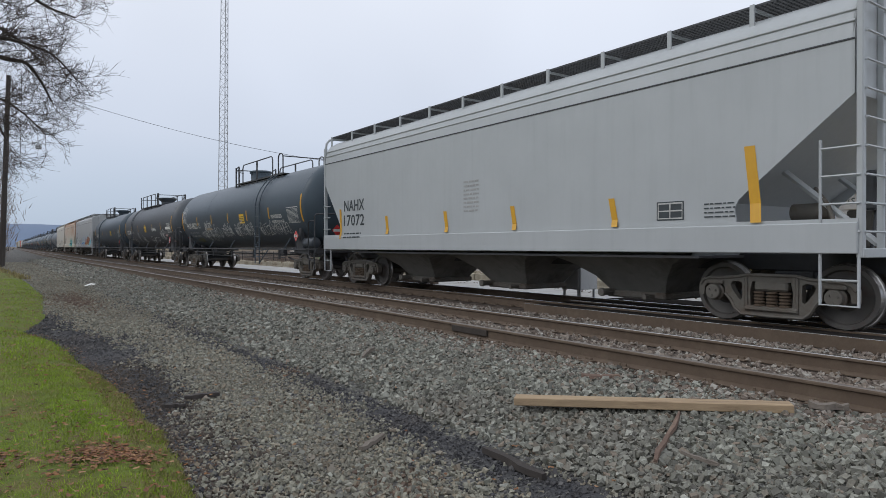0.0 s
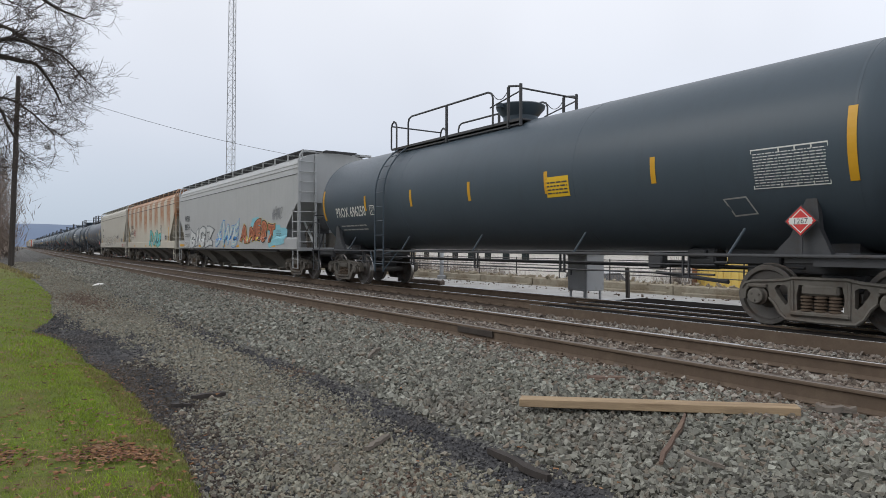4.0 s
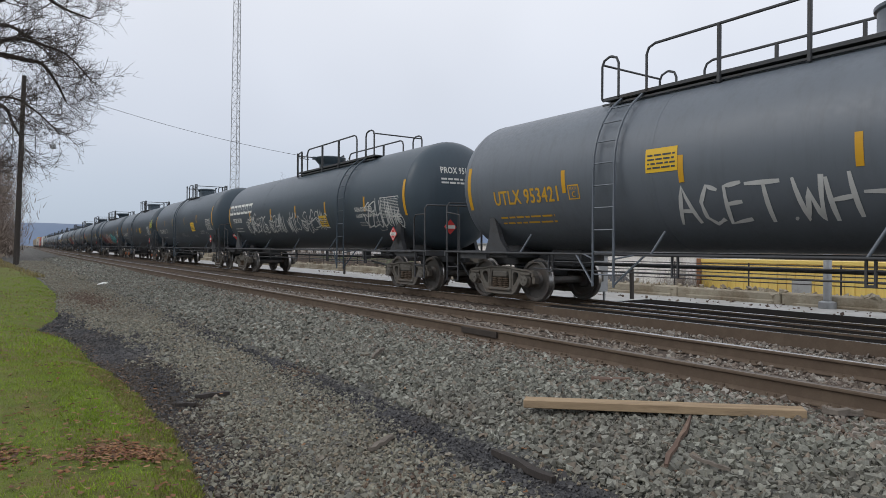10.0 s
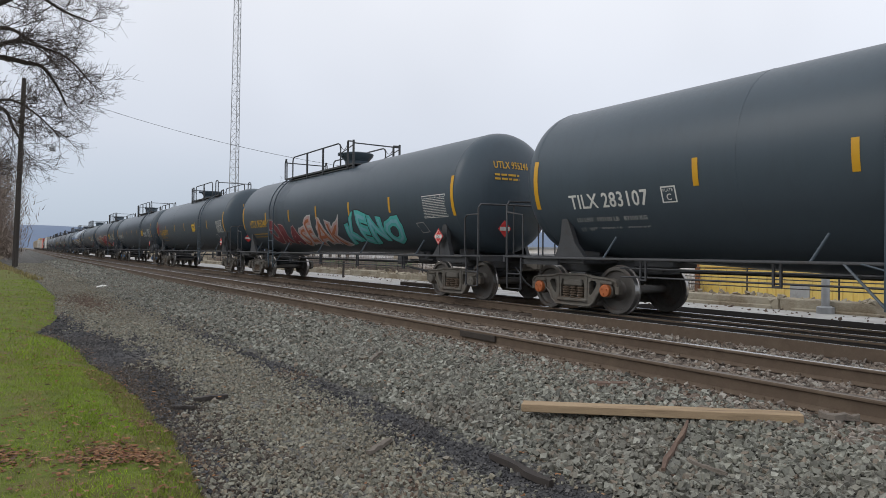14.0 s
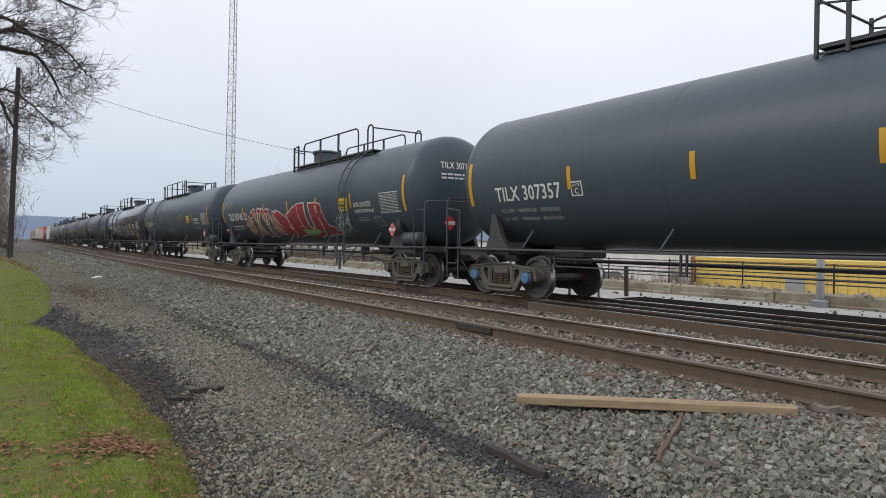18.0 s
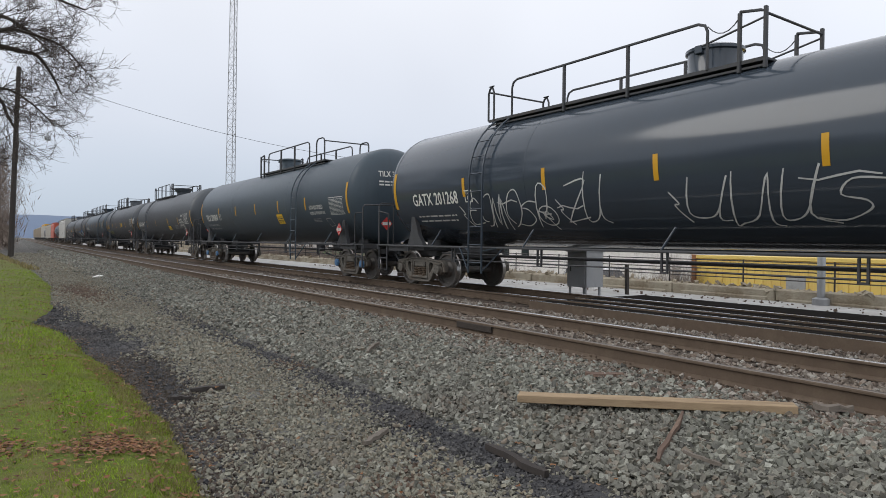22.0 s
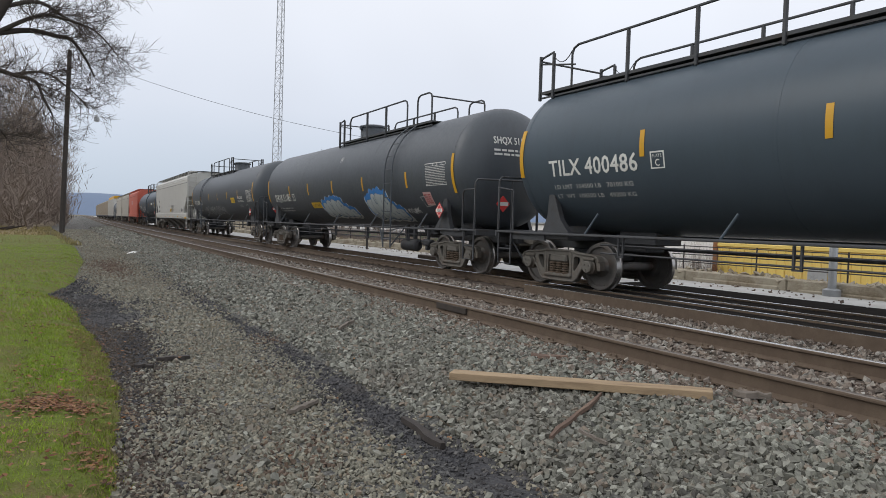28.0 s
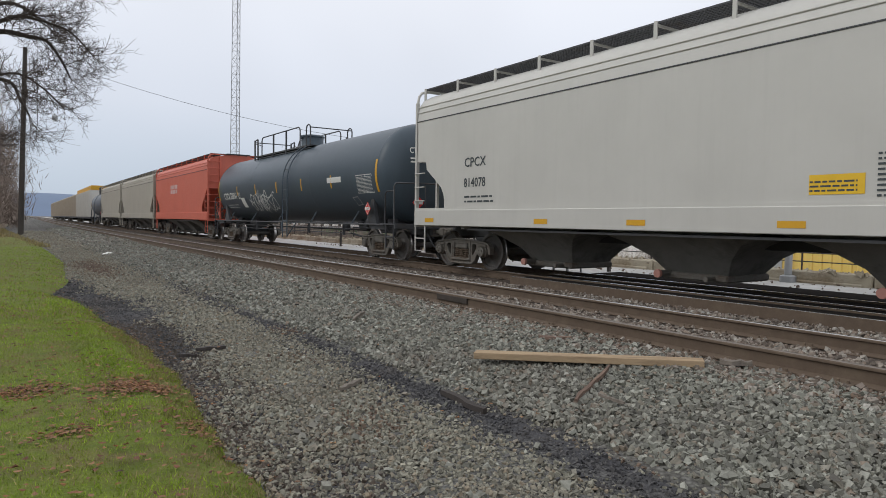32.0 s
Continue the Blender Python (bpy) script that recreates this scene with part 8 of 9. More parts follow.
bare_tree(14, (41.5, 118.0, -1.7), 10.0, 0.22, 0.6, [(0.45, (0.6, -0.3, 0.9), 5.0, 0.09), (0.55, (-0.7, 0.2, 0.9), 5.0, 0.09), (0.7, (0.3, 0.6, 1.0), 5.0, 0.09), (0.8, (-0.3, -0.5, 1.0), 4.8, 0.08), (0.95, (0.1, 0.0, 1.0), 6.0, 0.08), (0.6, (0.9, 0.3, 0.6), 4.2, 0.08)], 4)

rng = random.Random(77)
vs, fs = [], []
for i in range(260):
    y = rng.uniform(80, 230)
    x = 2.6 + 0.004 * (y - 84) - rng.random() ** 1.1 * 0.17 * y
    h = rng.uniform(8, 15) * (0.6 + y / 300) if i % 3 else rng.uniform(2, 4.5)
    for k in range(330 if i % 3 else 150):
        t = rng.random() ** 0.75
        spread = h * (0.10 + 0.30 * t * (1.25 - t))
        px, py, pz = x + rng.gauss(0, 0.55) * spread - 0.3 * spread, y + rng.gauss(0, 0.55) * spread, -0.4 + h * t
        ln = rng.uniform(0.6, 2.0)
        w = rng.uniform(0.02, 0.045) * (1.8 if t < 0.3 else 1)
        o = len(vs)
        vs += [(px - w, py, pz), (px + w, py, pz), (px + rng.gauss(0, 0.45) * ln, py + rng.gauss(0, 0.4) * ln, pz + ln * rng.uniform(0.2, 1))]
        fs.append((o, o + 1, o + 2))
for i in range(110):
    y, x, h = rng.uniform(-55, 60), -26 - 9 * rng.random(), rng.uniform(5.5, 9)
    for k in range(170):
        t = rng.random() ** 0.8
        px, py, pz = x + rng.gauss(0, 1.3), y + rng.gauss(0, 1.5), -0.4 + h * t
        ln, w = rng.uniform(0.8, 2.2), rng.uniform(0.05, 0.11)
        o = len(vs)
        vs += [(px, py - w, pz), (px, py + w, pz), (px + rng.gauss(0, 0.4) * ln, py + rng.gauss(0, 0.45) * ln, pz + ln * rng.uniform(0.2, 1))]
        fs.append((o, o + 1, o + 2))
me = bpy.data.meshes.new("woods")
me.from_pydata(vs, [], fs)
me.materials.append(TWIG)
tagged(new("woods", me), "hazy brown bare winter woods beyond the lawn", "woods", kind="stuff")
rng = random.Random(79)
vs, fs = [], []
for i in range(80):
    y = rng.uniform(58, 105)
    x = -0.6 - 24 * rng.random() ** 1.2
    h = min(30.0, 11 + 1.25 * abs(x)) * rng.uniform(0.75, 1.1)
    for k in range(330):
        t = rng.random() ** 0.7
        spread = h * (0.05 + 0.22 * t * (1.3 - t))
        px, py, pz = x + rng.gauss(0, 0.5) * spread, y + rng.gauss(0, 0.6) * spread, -0.4 + h * t
        ln, w = rng.uniform(0.7, 2.2), rng.uniform(0.012, 0.032) * (2.2 if t < 0.3 else 1)
        o = len(vs)
        vs += [(px - w, py, pz), (px + w, py, pz), (px + rng.gauss(0, 0.5) * ln, py + rng.gauss(0, 0.4) * ln, pz + ln * rng.uniform(0.2, 1))]
        fs.append((o, o + 1, o + 2))
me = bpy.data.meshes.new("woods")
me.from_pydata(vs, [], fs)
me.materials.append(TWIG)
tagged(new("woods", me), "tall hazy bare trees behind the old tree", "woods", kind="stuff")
rng = random.Random(78)
vs, fs = [], []
for i in range(30):
    y = rng.uniform(75, 200)
    x = 26 + rng.random() * 40 + y * 0.15
    h = rng.uniform(6, 12)
    for k in range(150):
        t = rng.random() ** 0.6
        px, py, pz = x + rng.gauss(0, 0.2) * h * (0.2 + t * 0.6), y + rng.gauss(0, 0.2) * h * (0.2 + t * 0.6), -1.7 + h * t
        o = len(vs)
        w = 0.03
        vs += [(px - w, py, pz), (px + w, py, pz), (px + rng.gauss(0, 0.5), py + rng.gauss(0, 0.5), pz + rng.uniform(0.4, 1.4))]
        fs.append((o, o + 1, o + 2))
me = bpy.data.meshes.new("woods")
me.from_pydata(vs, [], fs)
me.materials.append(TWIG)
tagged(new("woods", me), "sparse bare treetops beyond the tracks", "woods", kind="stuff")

DRYGRASS = simple("dry_straw_grass", (0.26, 0.20, 0.10), 0.95, 0, 0.3, 1.2, 0.5, 0.02, (0.15, 0.11, 0.065), 0.5)
g = Geo()
for y in range(37, 84, 3):
    for d in (0, 2, 5, 10, 20):
        g.v.append((lawn_edge(y) + 0.4 - d, y, -0.40 + 0.09 * noise.noise((d * 0.4, y * 0.3, 2)) + (0.05 if 0 < d < 20 else -0.12)))
g.f = [(i * 5 + k, i * 5 + k + 1, i * 5 + k + 6, i * 5 + k + 5) for i in range(15) for k in range(4)]
tagged(new("verge", g.mesh("verge", DRYGRASS, 180)), "rough strip of straw-coloured dry grass before the woods", "verge", kind="structure")
vs, fs = [], []
for i in range(9000):
    y = 36 + 48 * rng.random() ** 1.3
    x = lawn_edge(y) + 0.3 - 12 * rng.random() ** 1.3
    h, a = rng.uniform(0.05, 0.22), rng.uniform(0, 6.28)
    o = len(vs)
    vs += [(x - 0.03 * math.cos(a), y - 0.03 * math.sin(a), -0.38), (x + 0.03 * math.cos(a), y + 0.03 * math.sin(a), -0.38), (x + rng.gauss(0, 0.06), y + rng.gauss(0, 0.06), -0.38 + h)]
    fs.append((o, o + 1, o + 2))
me = bpy.data.meshes.new("dry_grass")
me.from_pydata(vs, [], fs)
me.materials.append(DRY)
tagged(new("dry_grass", me), "tufts of dry straw-coloured grass before the woods", "grass", kind="stuff")
leaning = thing("marker_pole", "thin pale pole leaning before the woods", "pole", at=(-4.55, 50.0, -0.4))
part("pole", Geo().tube([(0, 0, -0.1), (1.0, 0, 2.5)], 0.045, 8).mesh("pole", GALV, 60), leaning)
for k, (x, y, ln, a) in enumerate(((-3.6, 62, 3.2, 100), (-4.4, 60, 2.4, 60), (-2.8, 66, 2.8, 80))):
    log = new("fallen_log", Geo().tube([(-ln / 2, 0, 0.12), (0, 0.1, 0.16), (ln / 2, 0, 0.5)], 0.11, 8, 0.05).mesh("fallen_log", BARK, 60))
    log.matrix_basis = pose(x, y, -0.42, 0, 0, a - 90)
    tagged(log, "dead fallen branch in the dry grass", "log")

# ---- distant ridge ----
# aerial haze is mixed into the ridge's base colour as blue
RIDGE = simple("haze_tinted_ridge", (0.15, 0.20, 0.29), 1.0, 0, 0.12, 0.01, 0)
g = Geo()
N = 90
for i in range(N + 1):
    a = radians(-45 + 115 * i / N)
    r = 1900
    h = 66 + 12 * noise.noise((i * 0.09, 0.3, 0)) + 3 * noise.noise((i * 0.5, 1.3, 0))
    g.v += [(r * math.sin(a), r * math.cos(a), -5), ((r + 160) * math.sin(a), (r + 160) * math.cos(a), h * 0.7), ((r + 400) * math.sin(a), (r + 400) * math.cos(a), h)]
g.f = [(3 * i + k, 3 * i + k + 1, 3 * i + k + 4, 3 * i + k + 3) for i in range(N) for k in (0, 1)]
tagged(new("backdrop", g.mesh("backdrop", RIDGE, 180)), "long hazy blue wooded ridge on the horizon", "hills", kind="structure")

# ---- behind the tracks ----
CABINET = simple("grey_cabinet_paint", (0.40, 0.41, 0.42), 0.5, 0, 0.12, 3, 0.1, 0.003, (0.17, 0.16, 0.15), 0.2)
cab = thing("equipment_cabinet", "grey steel trackside equipment cabinet on legs", "cabinet", at=(12.35, 11.65, -0.24))
part("body", Geo().box(-0.02, -0.35, 0.30, 0.62, 0.32, 1.22, 0.015).box(-0.05, -0.38, 1.20, 0.65, 0.35, 1.25, 0.01).mesh("body", CABINET, 0), cab)
door = part("door", Geo().box(-0.045, -0.31, 0.36, -0.022, 0.28, 1.16, 0.008).mesh("door", CABINET, 0), cab)
part("handle", Geo().box(-0.075, 0.14, 0.70, -0.046, 0.17, 0.86, 0.006).mesh("handle", UNDER, 0), door)
part("label_plate", Geo().box(-0.052, -0.12, 0.78, -0.0455, 0.02, 0.88).mesh("label_plate", FADED, 0), door)
for x in (0.03, 0.55):
    for y in (-0.28, 0.25):
        part("leg", kept("cableg", lambda: Geo().box(-0.025, -0.025, -0.1, 0.025, 0.025, 0.32, 0.004).mesh("leg", GALV, 0)), cab, (x, y, 0))

wall = thing("retaining_wall", "low crumbling concrete kerb wall along the road", "wall", kind="structure")
rng = random.Random(5)
for i in range(34):
    y = -14 + 3.0 * i
    me = kept(("kerb", i % 4), lambda: Geo().box(-0.22, -1.485, -0.6, 0.30, 1.485, 0.06 + 0.015 * (i % 4), 0.03 + 0.008 * (i % 3)).box(-0.27, -1.3, -0.6, -0.2, 1.2, -0.12 - 0.02 * (i % 3), 0.03).mesh("block", CONCRETE, 0))
    part("block", me, wall, pose(16.35 + bend(y) + rng.uniform(-0.02, 0.02), y, rng.uniform(-0.03, 0.02), 0, rng.uniform(-1.5, 1.5), rng.uniform(-0.6, 0.6)))
stone_field("rubble", 420, (14.6, 16.1), (3, 34), lambda x: np.full_like(x, -0.215), (0.010, 0.035), SOIL, "brown dirt crumbs along the kerb wall", 41)
stone_field("rubble", 2600, (16.15, 17.3), (-6, 46), lambda x: np.interp(x, (16.2, 16.5, 17.3), (0.05, 0.06, -0.3)), (0.02, 0.085), CONCRETE, "broken concrete heaped on and behind the kerb wall", 43)
STRAW = simple("pale_dead_brush", (0.33, 0.27, 0.22), 0.95, 0, 0.4, 1.5, 0, None, (0.20, 0.15, 0.12), 0.4, island=0.5)
vs, fs = [], []
for i in range(260):
    cy, cx, top = rng.uniform(13.6, 68), rng.uniform(17.4, 21.5), rng.uniform(1.9, 3.2)
    for k in range(110):
        a, w, q = rng.uniform(0, 6.28), rng.uniform(0.012, 0.035), rng.random() ** 0.7
        px, py = cx + bend(cy) + rng.gauss(0, 0.35), cy + rng.gauss(0, 0.45)
        o = len(vs)
        vs += [(px - w, py - w, -1.7 + top * q * 0.5), (px + w, py + w, -1.7 + top * q * 0.5), (px + rng.gauss(0, 0.22), py + rng.gauss(0, 0.25), -1.7 + top * (q * 0.5 + rng.uniform(0.25, 0.6)))]
        fs.append((o, o + 1, o + 2))
me = bpy.data.meshes.new("brush")
me.from_pydata(vs, [], fs)
me.materials.append(STRAW)
tagged(new("brush", me), "pale dead brush and weeds behind the kerb wall", "brush", kind="stuff")
fence = thing("pipe_fence", "dark pipe fence along the top of the kerb wall", "fence")
DARKPIPE = simple("dark_pipe", (0.05, 0.045, 0.045), 0.6, 0.2, 0.2, 6, 0)
for z in (0.30, 0.52, 0.76):
    part("rail", Geo().tube([(16.55 + bend(y), y, z) for y in range(-14, 88, 3)], 0.015, 6).mesh("rail", DARKPIPE, 60), fence)
for i in range(44):
    y = -13.4 + 2.3 * i
    part("post", kept("fpost", lambda: Geo().tube([(0, 0, 0.0), (0, 0, 0.80)], 0.021, 6).mesh("post", DARKPIPE, 60)), fence, (16.55 + bend(y), y, 0))
for y in (7.35, -0.5, 15.2, 23.0):
    b = thing("bollard", "pale concrete-filled pipe post beside the kerb wall", "bollard", "posts along the wall", at=(16.0, y, -0.22))
    part("pipe", kept("bol", lambda: Geo().lathe([(-0.1, 0.09), (1.35, 0.09), (1.40, 0.06), (1.42, 0.01)], "z", 14).lathe([(-0.1, 0.20), (0.16, 0.19), (0.19, 0.12)], "z", 14).mesh("pipe", GALV, 40)), b)
for x, y in ((14.4, 11.7), (14.6, 30.0)):
    m = thing("marker_post", "leaning brown timber marker post", "post", at=(x, y, -0.24))
    part("post", kept("mpost", lambda: Geo().box(-0.045, -0.045, -0.1, 0.045, 0.045, 0.86, 0.008).mesh("post", TIMBER, 0)), m, pose(0, 0, 0, -4, 3, 0))
beam = thing("timber_beam", "dark squared timber lying by the road", "timber", at=(13.6, 21.0, -0.23))
part("beam", Geo().box(-0.12, -1.5, 0, 0.12, 1.5, 0.16, 0.02).mesh("beam", TIEWOOD, 0), beam)

# yellow trailer on the lower yard
TRAILER = simple("yellow_trailer_paint", (0.86, 0.64, 0.18), 0.5, 0, 0.1, 1.0, 0.1, 0.003, (0.74, 0.54, 0.18), 0.3)
trailer = thing("container", "long ribbed yellow freight container on the lower yard", "container", at=(20.6, 7.2, -1.7))


def container_body():
    g = Geo().box(0, -6.6, 0.12, 2.4, 6.6, 2.50, 0.03)
    n = 46
    for i in range(n):
        y = -6.4 + 12.8 * i / (n - 1)
        g.box(-0.03, y - 0.07, 0.30, 0.005, y + 0.07, 2.36, 0.012)
    g.box(-0.04, -6.62, 2.40, 0.06, 6.62, 2.52, 0.01).box(-0.04, -6.62, 0.1, 0.06, 6.62, 0.26, 0.01)
    return g.mesh("body", TRAILER, 0)


part("body", container_body(), trailer)
for y in (-6.58, 6.58):
    part("corner_post", Geo().box(-0.05, y - 0.09, 0.1, 0.06, y + 0.09, 2.53, 0.012).mesh("corner_post", simple("rusty_corner", (0.30, 0.13, 0.05), 0.7), 0), trailer)
for y in (3.0, -4.0):
    part("door", Geo().box(-0.06, y - 0.3, 0.14, -0.032, y + 0.3, 1.9, 0.01).mesh("door", CABINET, 0), trailer)
bin_ = thing("steel_drum", "dark grey steel drum standing behind the fence", "drum", at=(18.9, 7.6, -1.7))
part("drum", Geo().lathe([(0, 0.30), (0.03, 0.31), (0.6, 0.30), (0.62, 0.315), (0.64, 0.30), (1.2, 0.30), (1.22, 0.31), (1.25, 0.26)], "z", 18).mesh("drum", UNDER, 40), bin_)

# station platform building
STUCCO = simple("grey_station_wall", (0.34, 0.335, 0.33), 0.8, 0, 0.1, 1.5, 0.2, 0.004, (0.26, 0.24, 0.22), 0.3)
BRICKBROWN = simple("brown_station_base", (0.20, 0.145, 0.11), 0.85, 0, 0.2, 3, 0.3)
SIGNBLUE = simple("blue_sign", (0.02, 0.09, 0.26), 0.5, 0, 0.1, 4, 0)
st = thing("station_building", "low grey station building with a dark name sign", "station", at=(27.0, 6.5, -1.7))
part("wall", Geo().box(0, -6.0, 0.0, 5, 7.6, 2.9, 0.02).mesh("wall", BRICKBROWN, 0), st)
part("fascia", Geo().box(-0.12, -6.1, 2.9, 5.1, 7.7, 5.05, 0.03).mesh("fascia", STUCCO, 0), st)
part("roof", Geo().box(-0.5, -6.4, 5.05, 5.4, 8.0, 5.2, 0.03).mesh("roof", UNDER, 0), st)
nm = part("name_sign", Geo().box(-0.16, 1.6, 4.25, -0.12, 7.4, 4.95, 0.01).mesh("name_sign", STUCCO, 0), st)
vs, fs = fit_text("Lewistown, PA", 0.36, 2.9)
me = bpy.data.meshes.new("letters")
me.from_pydata([(-0.166, 5.4 - x, 4.45 + z) for x, z in vs], [], fs)
me.materials.append(DARKLET)
part("letters", me, nm)
part("blue_sign", Geo().box(-0.20, -1.4, 4.3, -0.13, 0.6, 4.95, 0.01).mesh("blue_sign", SIGNBLUE, 0), st)
for y in (-4.5, -1.5, 1.5, 4.5):
    w = part("window", kept("stwin", lambda: Geo().box(-0.02, -0.6, 1.0, 0.05, 0.6, 2.2, 0.01).mesh("window", simple("dark_window", (0.03, 0.035, 0.04), 0.15), 0)), st, (0, y, 0))
    part("sill", kept("stsill", lambda: Geo().box(-0.08, -0.68, 0.93, 0.02, 0.68, 0.99, 0.01).mesh("sill", CONCRETE, 0)), w)

# sheds farther along
for x, y, w, d, h, col, label in ((34, 30, 7, 14, 2.6, (0.82, 0.80, 0.77), "long low white shed beyond the yard"), (34, 20, 3, 3.2, 2.0, (0.45, 0.10, 0.07), "small red shed beyond the yard"), (44, 58, 8, 22, 3.2, (0.80, 0.77, 0.74), "pale industrial shed beyond the fence"), (40, 92, 8, 20, 3.2, (0.74, 0.74, 0.73), "white warehouse beyond the fence"), (30, 62, 0.6, 26, 1.9, (0.10, 0.30, 0.09), "long green yard screen")):
    mt = simple("shed_paint", col, 0.7, 0, 0.12, 1.2, 0.1, 0.004, [c * 0.7 for c in col], 0.3)
    s = thing("shed", label, "shed", at=(x, y, -1.7))
    part("wall", Geo().box(0, -d / 2, -0.05, w, d / 2, h, 0.03).mesh("wall", mt, 0), s)
    part("roof", Geo().prism([(-d / 2 - 0.2, h), (d / 2 + 0.2, h), (d / 2 + 0.2, h + 0.16), (-d / 2 - 0.2, h + 0.16)], -0.2, w + 0.2).mesh("roof", GALV, 0), s)
    if w > 7 and h < 3.3:
        for k in range(int(d / 3)):
            p = part("window", kept(("shw", h), lambda: Geo().box(-0.03, -0.55, h * 0.45, 0.02, 0.55, h * 0.8, 0.01).mesh("window", simple("dark_window", (0.03, 0.035, 0.04), 0.15), 0)), s, (0, -d / 2 + 1.5 + 3 * k, 0))

# parked cars
TYRE = simple("tyre_rubber", (0.02, 0.02, 0.02), 0.85, 0, 0.2, 6, 0)
RIM = simple("alloy_rim", (0.45, 0.45, 0.46), 0.35, 0.8, 0.1, 6, 0)
CARGLASS = simple("tinted_glass", (0.015, 0.02, 0.025), 0.08, 0, 0.1, 2, 0)


def parked_car(x, y, col, label, tall=1.0, rz=0):
    mt = simple("car_paint", col, 0.3, 0, 0.05, 2, 0)
    c = new("parked_car")
    c.matrix_basis = pose(x, y, -1.7, 0, 0, rz)
    tagged(c, label, "car", "cars parked in the yard")
    h = 1.5 * tall
    part("body", Geo().prism([(-2.2, 0.30), (-2.25, 0.62), (-2.15, 0.88), (-1.05, 0.98), (2.0, 1.0), (2.2, 0.85), (2.25, 0.35)], -0.88, 0.88).mesh("body", mt, 25), c)
    part("cabin", Geo().add([(-0.86, -1.15, 0.97), (0.86, -1.15, 0.97), (0.86, 2.0, 0.99), (-0.86, 2.0, 0.99), (-0.68, -0.45, h), (0.68, -0.45, h), (0.68, 1.55, h), (-0.68, 1.55, h)], [(0, 1, 5, 4), (1, 2, 6, 5), (2, 3, 7, 6), (3, 0, 4, 7), (4, 5, 6, 7)]).mesh("cabin", mt, 25), c)
    for sx in (-1, 1):
        for a, b in ((-0.72, 0.28), (0.38, 1.0), (1.08, 1.62)):
            part("side_window", Geo().add([(sx * 0.865, a - 0.12, 1.04), (sx * 0.865, b, 1.04), (sx * 0.715, b - 0.05, h - 0.08), (sx * 0.715, a + 0.25, h - 0.08)], [(0, 1, 2, 3)]).mesh("side_window", CARGLASS, 0), c)
    part("windscreen", Geo().add([(-0.8, -1.13, 1.02), (0.8, -1.13, 1.02), (0.66, -0.50, h - 0.05), (-0.66, -0.50, h - 0.05)], [(0, 1, 2, 3)]).mesh("windscreen", CARGLASS, 0), c, (0, -0.02, 0))
    for sx in (-1, 1):
        for yy in (-1.4, 1.4):
            w = part("wheel", kept(("cw", sx), lambda: Geo().lathe([(sx * 0.68, 0.24), (sx * 0.68, 0.34), (sx * 0.90, 0.34), (sx * 0.905, 0.24)], "x", 18, (0, 0, 0.34)).mesh("wheel", TYRE, 40)), c, (0, yy, 0))
            part("rim", kept(("cr", sx), lambda: Geo().lathe([(sx * 0.80, 0.24), (sx * 0.90, 0.22), (sx * 0.895, 0.05)], "x", 14, (0, 0, 0.34)).mesh("rim", RIM, 40)), w)
        part("headlight", kept(("chl", sx), lambda: Geo().box(sx * 0.72 - 0.12, -2.24, 0.64, sx * 0.72 + 0.12, -2.16, 0.80, 0.02).mesh("headlight", CARGLASS, 0)), c)
    return c


parked_car(23.5, 20.6, (0.62, 0.62, 0.62), "white estate car parked behind the wall", 1.15)
parked_car(27.5, 16.2, (0.30, 0.05, 0.04), "red car parked behind the wall", 1.0, 90)

# a far signal on a mast
sig = thing("rail_signal", "black railway signal heads on a distant mast", "signal", at=(-1.2 + 2, 175.0, -0.4))
part("mast", Geo().tube([(0, 0, 0), (0, 0, 8.0)], 0.09, 8).mesh("mast", GALV, 60), sig)
for z in (5.2, 7.2):
    part("signal_head", Geo().box(-0.5, -0.1, z - 0.7, 0.5, 0.05, z + 0.7, 0.05).mesh("signal_head", UNDER, 0), sig)

# ---- loose timber and litter by the track ----
plank = thing("plank", "long pale sawn timber plank lying on the ballast", "plank")
a, b = Vector((3.90, 4.36, -0.175)), Vector((5.33, 2.62, -0.10))
d = (b - a)
m = Matrix.Translation(a) @ d.to_track_quat("Y", "Z").to_matrix().to_4x4()
WOODM = simple("weathered_plank", (0.37, 0.27, 0.165), 0.85, 0, 0.4, 2.2, 0.6, 0.004, (0.17, 0.115, 0.07), 0.5, (6, 0.9, 6))
part("board", Geo().box(-0.075, 0, -0.07, 0.075, d.length, 0.0, 0.006).mesh("board", WOODM, 0), plank, m)


def stick(name, a, b, w, h, mat, label, seed):
    rnd = random.Random(seed)
    a, b = Vector(a), Vector(b)
    ln = (b - a).length
    g, n = Geo(), 6
    vs = []
    for i in range(n + 1):
        t = i / n
        ww, hh, o = w * rnd.uniform(0.7, 1.1) * (0.6 if i in (0, n) else 1), h * rnd.uniform(0.7, 1.1), rnd.uniform(-0.25, 0.25) * w
        vs += [(o - ww / 2, t * ln, 0), (o + ww / 2, t * ln, 0), (o + ww * 0.4, t * ln, hh), (o - ww * 0.4, t * ln, hh)]
    fs = [(4 * i + k, 4 * i + (k + 1) % 4, 4 * i + 4 + (k + 1) % 4, 4 * i + 4 + k) for i in range(n) for k in range(4)] + [(3, 2, 1, 0), (4 * n, 4 * n + 1, 4 * n + 2, 4 * n + 3)]
    g.add(vs, fs)
    s = new(name, g.mesh(name, mat, 30))
    s.matrix_basis = Matrix.Translation(a) @ (b - a).to_track_quat("Y", "Z").to_matrix().to_4x4()
    return tagged(s, label, "wood scrap")


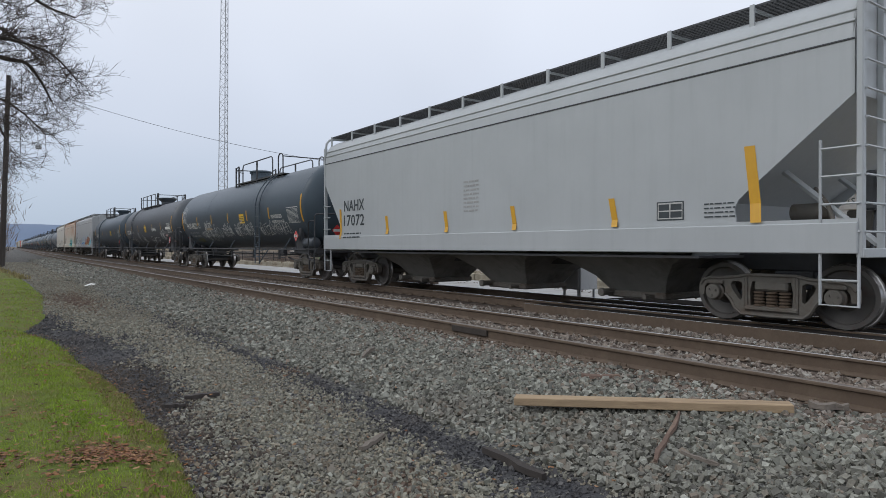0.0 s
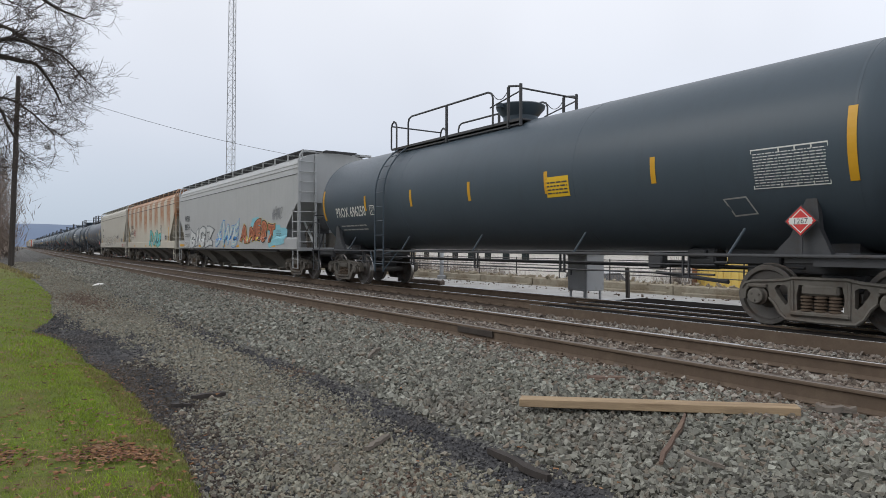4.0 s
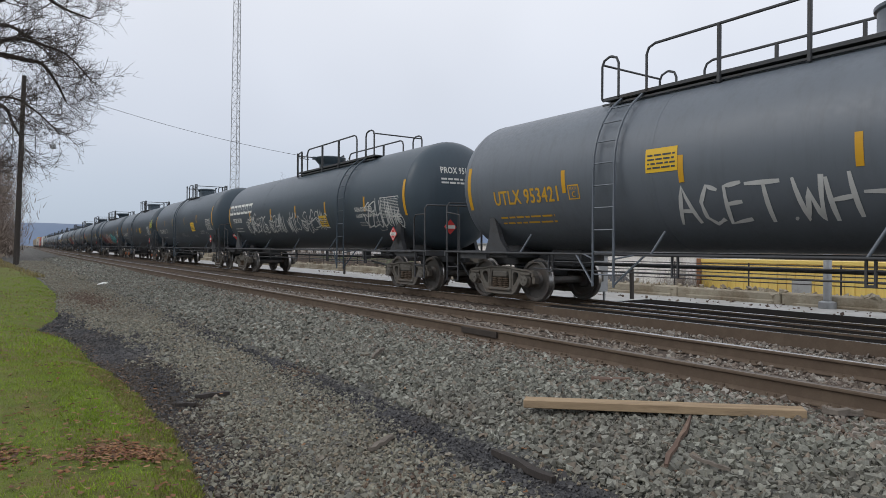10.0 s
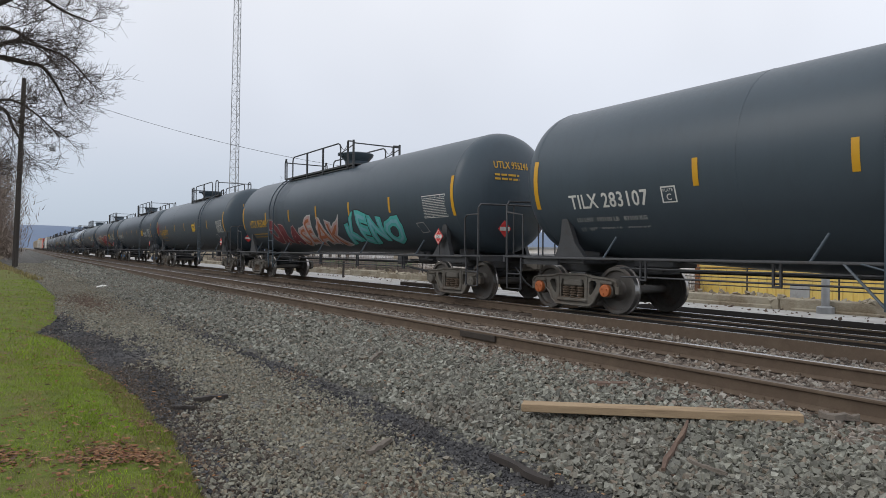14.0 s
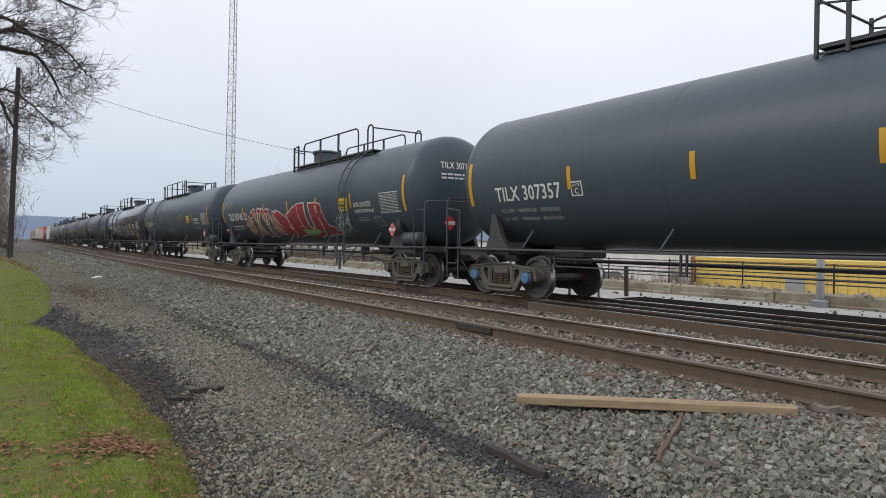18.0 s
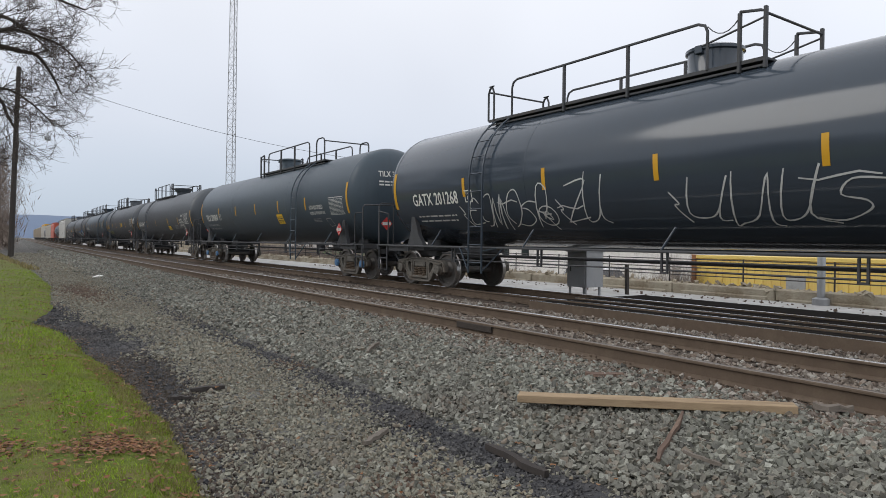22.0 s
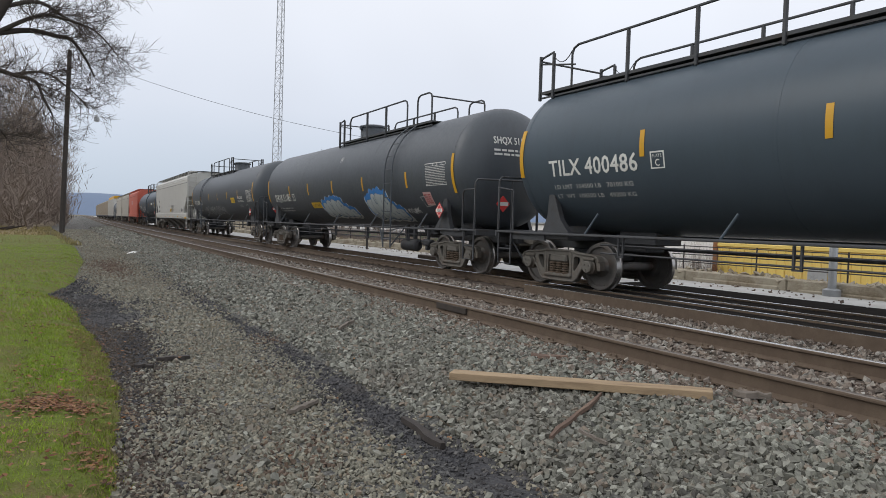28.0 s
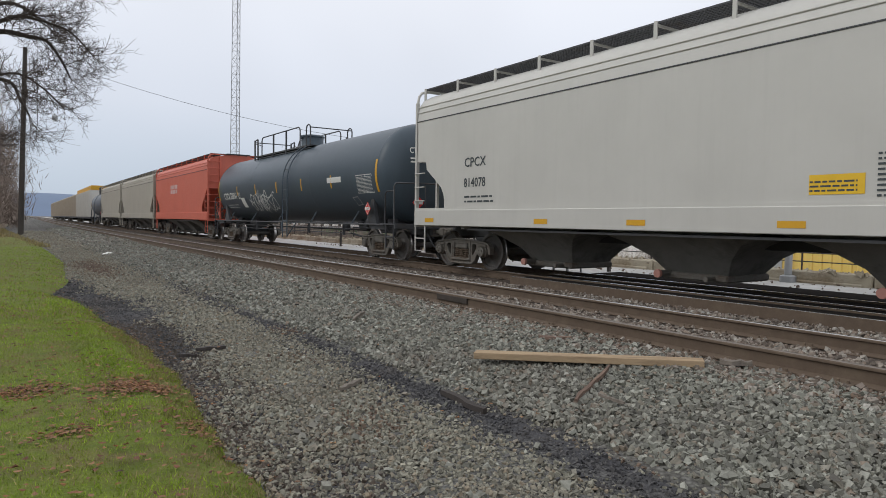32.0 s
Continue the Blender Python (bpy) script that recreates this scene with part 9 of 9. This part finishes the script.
SPLINTER = simple("splintered_wood", (0.135, 0.088, 0.066), 0.9, 0, 0.35, 8, 0.4, 0.004, (0.24, 0.17, 0.12), 0.3, (6, 1, 6))
GREYWOOD = simple("grey_splinter", (0.17, 0.145, 0.12), 0.9, 0, 0.35, 8, 0.4, 0.004, (0.09, 0.075, 0.06), 0.3, (6, 1, 6))
DARKWOOD = simple("wet_dark_wood", (0.035, 0.028, 0.024), 0.75, 0, 0.4, 8, 0.4, 0.004, (0.08, 0.065, 0.05), 0.3)
stick("wood_scrap", (4.66, 3.19, -0.215), (3.72, 2.75, -0.30), 0.042, 0.03, SPLINTER, "splintered reddish stick on the ballast", 1)
stick("wood_scrap", (3.95, 2.70, -0.27), (3.92, 2.40, -0.27), 0.032, 0.022, GREYWOOD, "short splintered stick on the ballast", 2)
stick("wood_scrap", (3.13, 3.86, -0.41), (3.10, 3.16, -0.41), 0.085, 0.045, DARKWOOD, "dark wet stick lying in the wheel rut", 3)
stick("wood_scrap", (1.68, 6.90, -0.385), (2.02, 6.86, -0.385), 0.09, 0.04, DARKWOOD, "dark broken stick on the gravel path", 4)
stick("wood_scrap", (1.44, 6.66, -0.385), (1.62, 6.58, -0.385), 0.05, 0.03, DARKWOOD, "small dark piece of wood on the gravel path", 5)
stick("wood_scrap", (2.36, 4.40, -0.395), (2.68, 4.62, -0.39), 0.06, 0.03, GREYWOOD, "grey splintered stick on the gravel", 6)
stick("wood_scrap", (4.0, 7.4, -0.275), (4.35, 7.75, -0.23), 0.06, 0.04, GREYWOOD, "grey splintered stick on the ballast", 7)
stick("wood_scrap", (5.54, 2.58, -0.16), (5.72, 2.36, -0.16), 0.10, 0.05, GREYWOOD, "broken end of an old tie", 8)
stick("wood_scrap", (5.05, 4.62, -0.185), (5.32, 4.35, -0.185), 0.13, 0.04, SPLINTER, "weathered scrap of tie beside the rail", 9)
litter = new("paper_scrap", Geo().add([(0, 0, 0), (0.5, 0.08, 0.02), (0.46, 0.5, 0.05), (0.05, 0.42, 0.0), (0.25, 0.25, 0.09)], [(0, 1, 4), (1, 2, 4), (2, 3, 4), (3, 0, 4)]).mesh("paper_scrap", WHITE, 0))
litter.location = (3.3, 29.0, -0.39)
tagged(litter, "crumpled white litter on the gravel path", "litter")


# ---- what moves ----
def motions():
    for car, centre in TRAIN:
        rows = []
        for i in range(17):
            y = centre - V * 2 * i
            rows.append((2 * i, pose(TRAIN_X + bend(y), y, 0, 0, 0, -math.degrees(math.atan(swing(y))))))
        walk(car, rows)
    # every wheelset turns at the same rate, so that they share one set of keys
    turn = math.degrees(V / 0.457) / FPS
    first = WHEELSETS[0]
    walk(first, [(i / FPS, pose(0, 0, 0, (turn * i) % 360, 0, 0)) for i in range(32 * FPS + 1)])
    for w in WHEELSETS[1:]:
        w.rotation_mode = "QUATERNION"
        w.animation_data_create().action = first.animation_data.action
        w.animation_data.action_slot = first.animation_data.action_slot


motions()
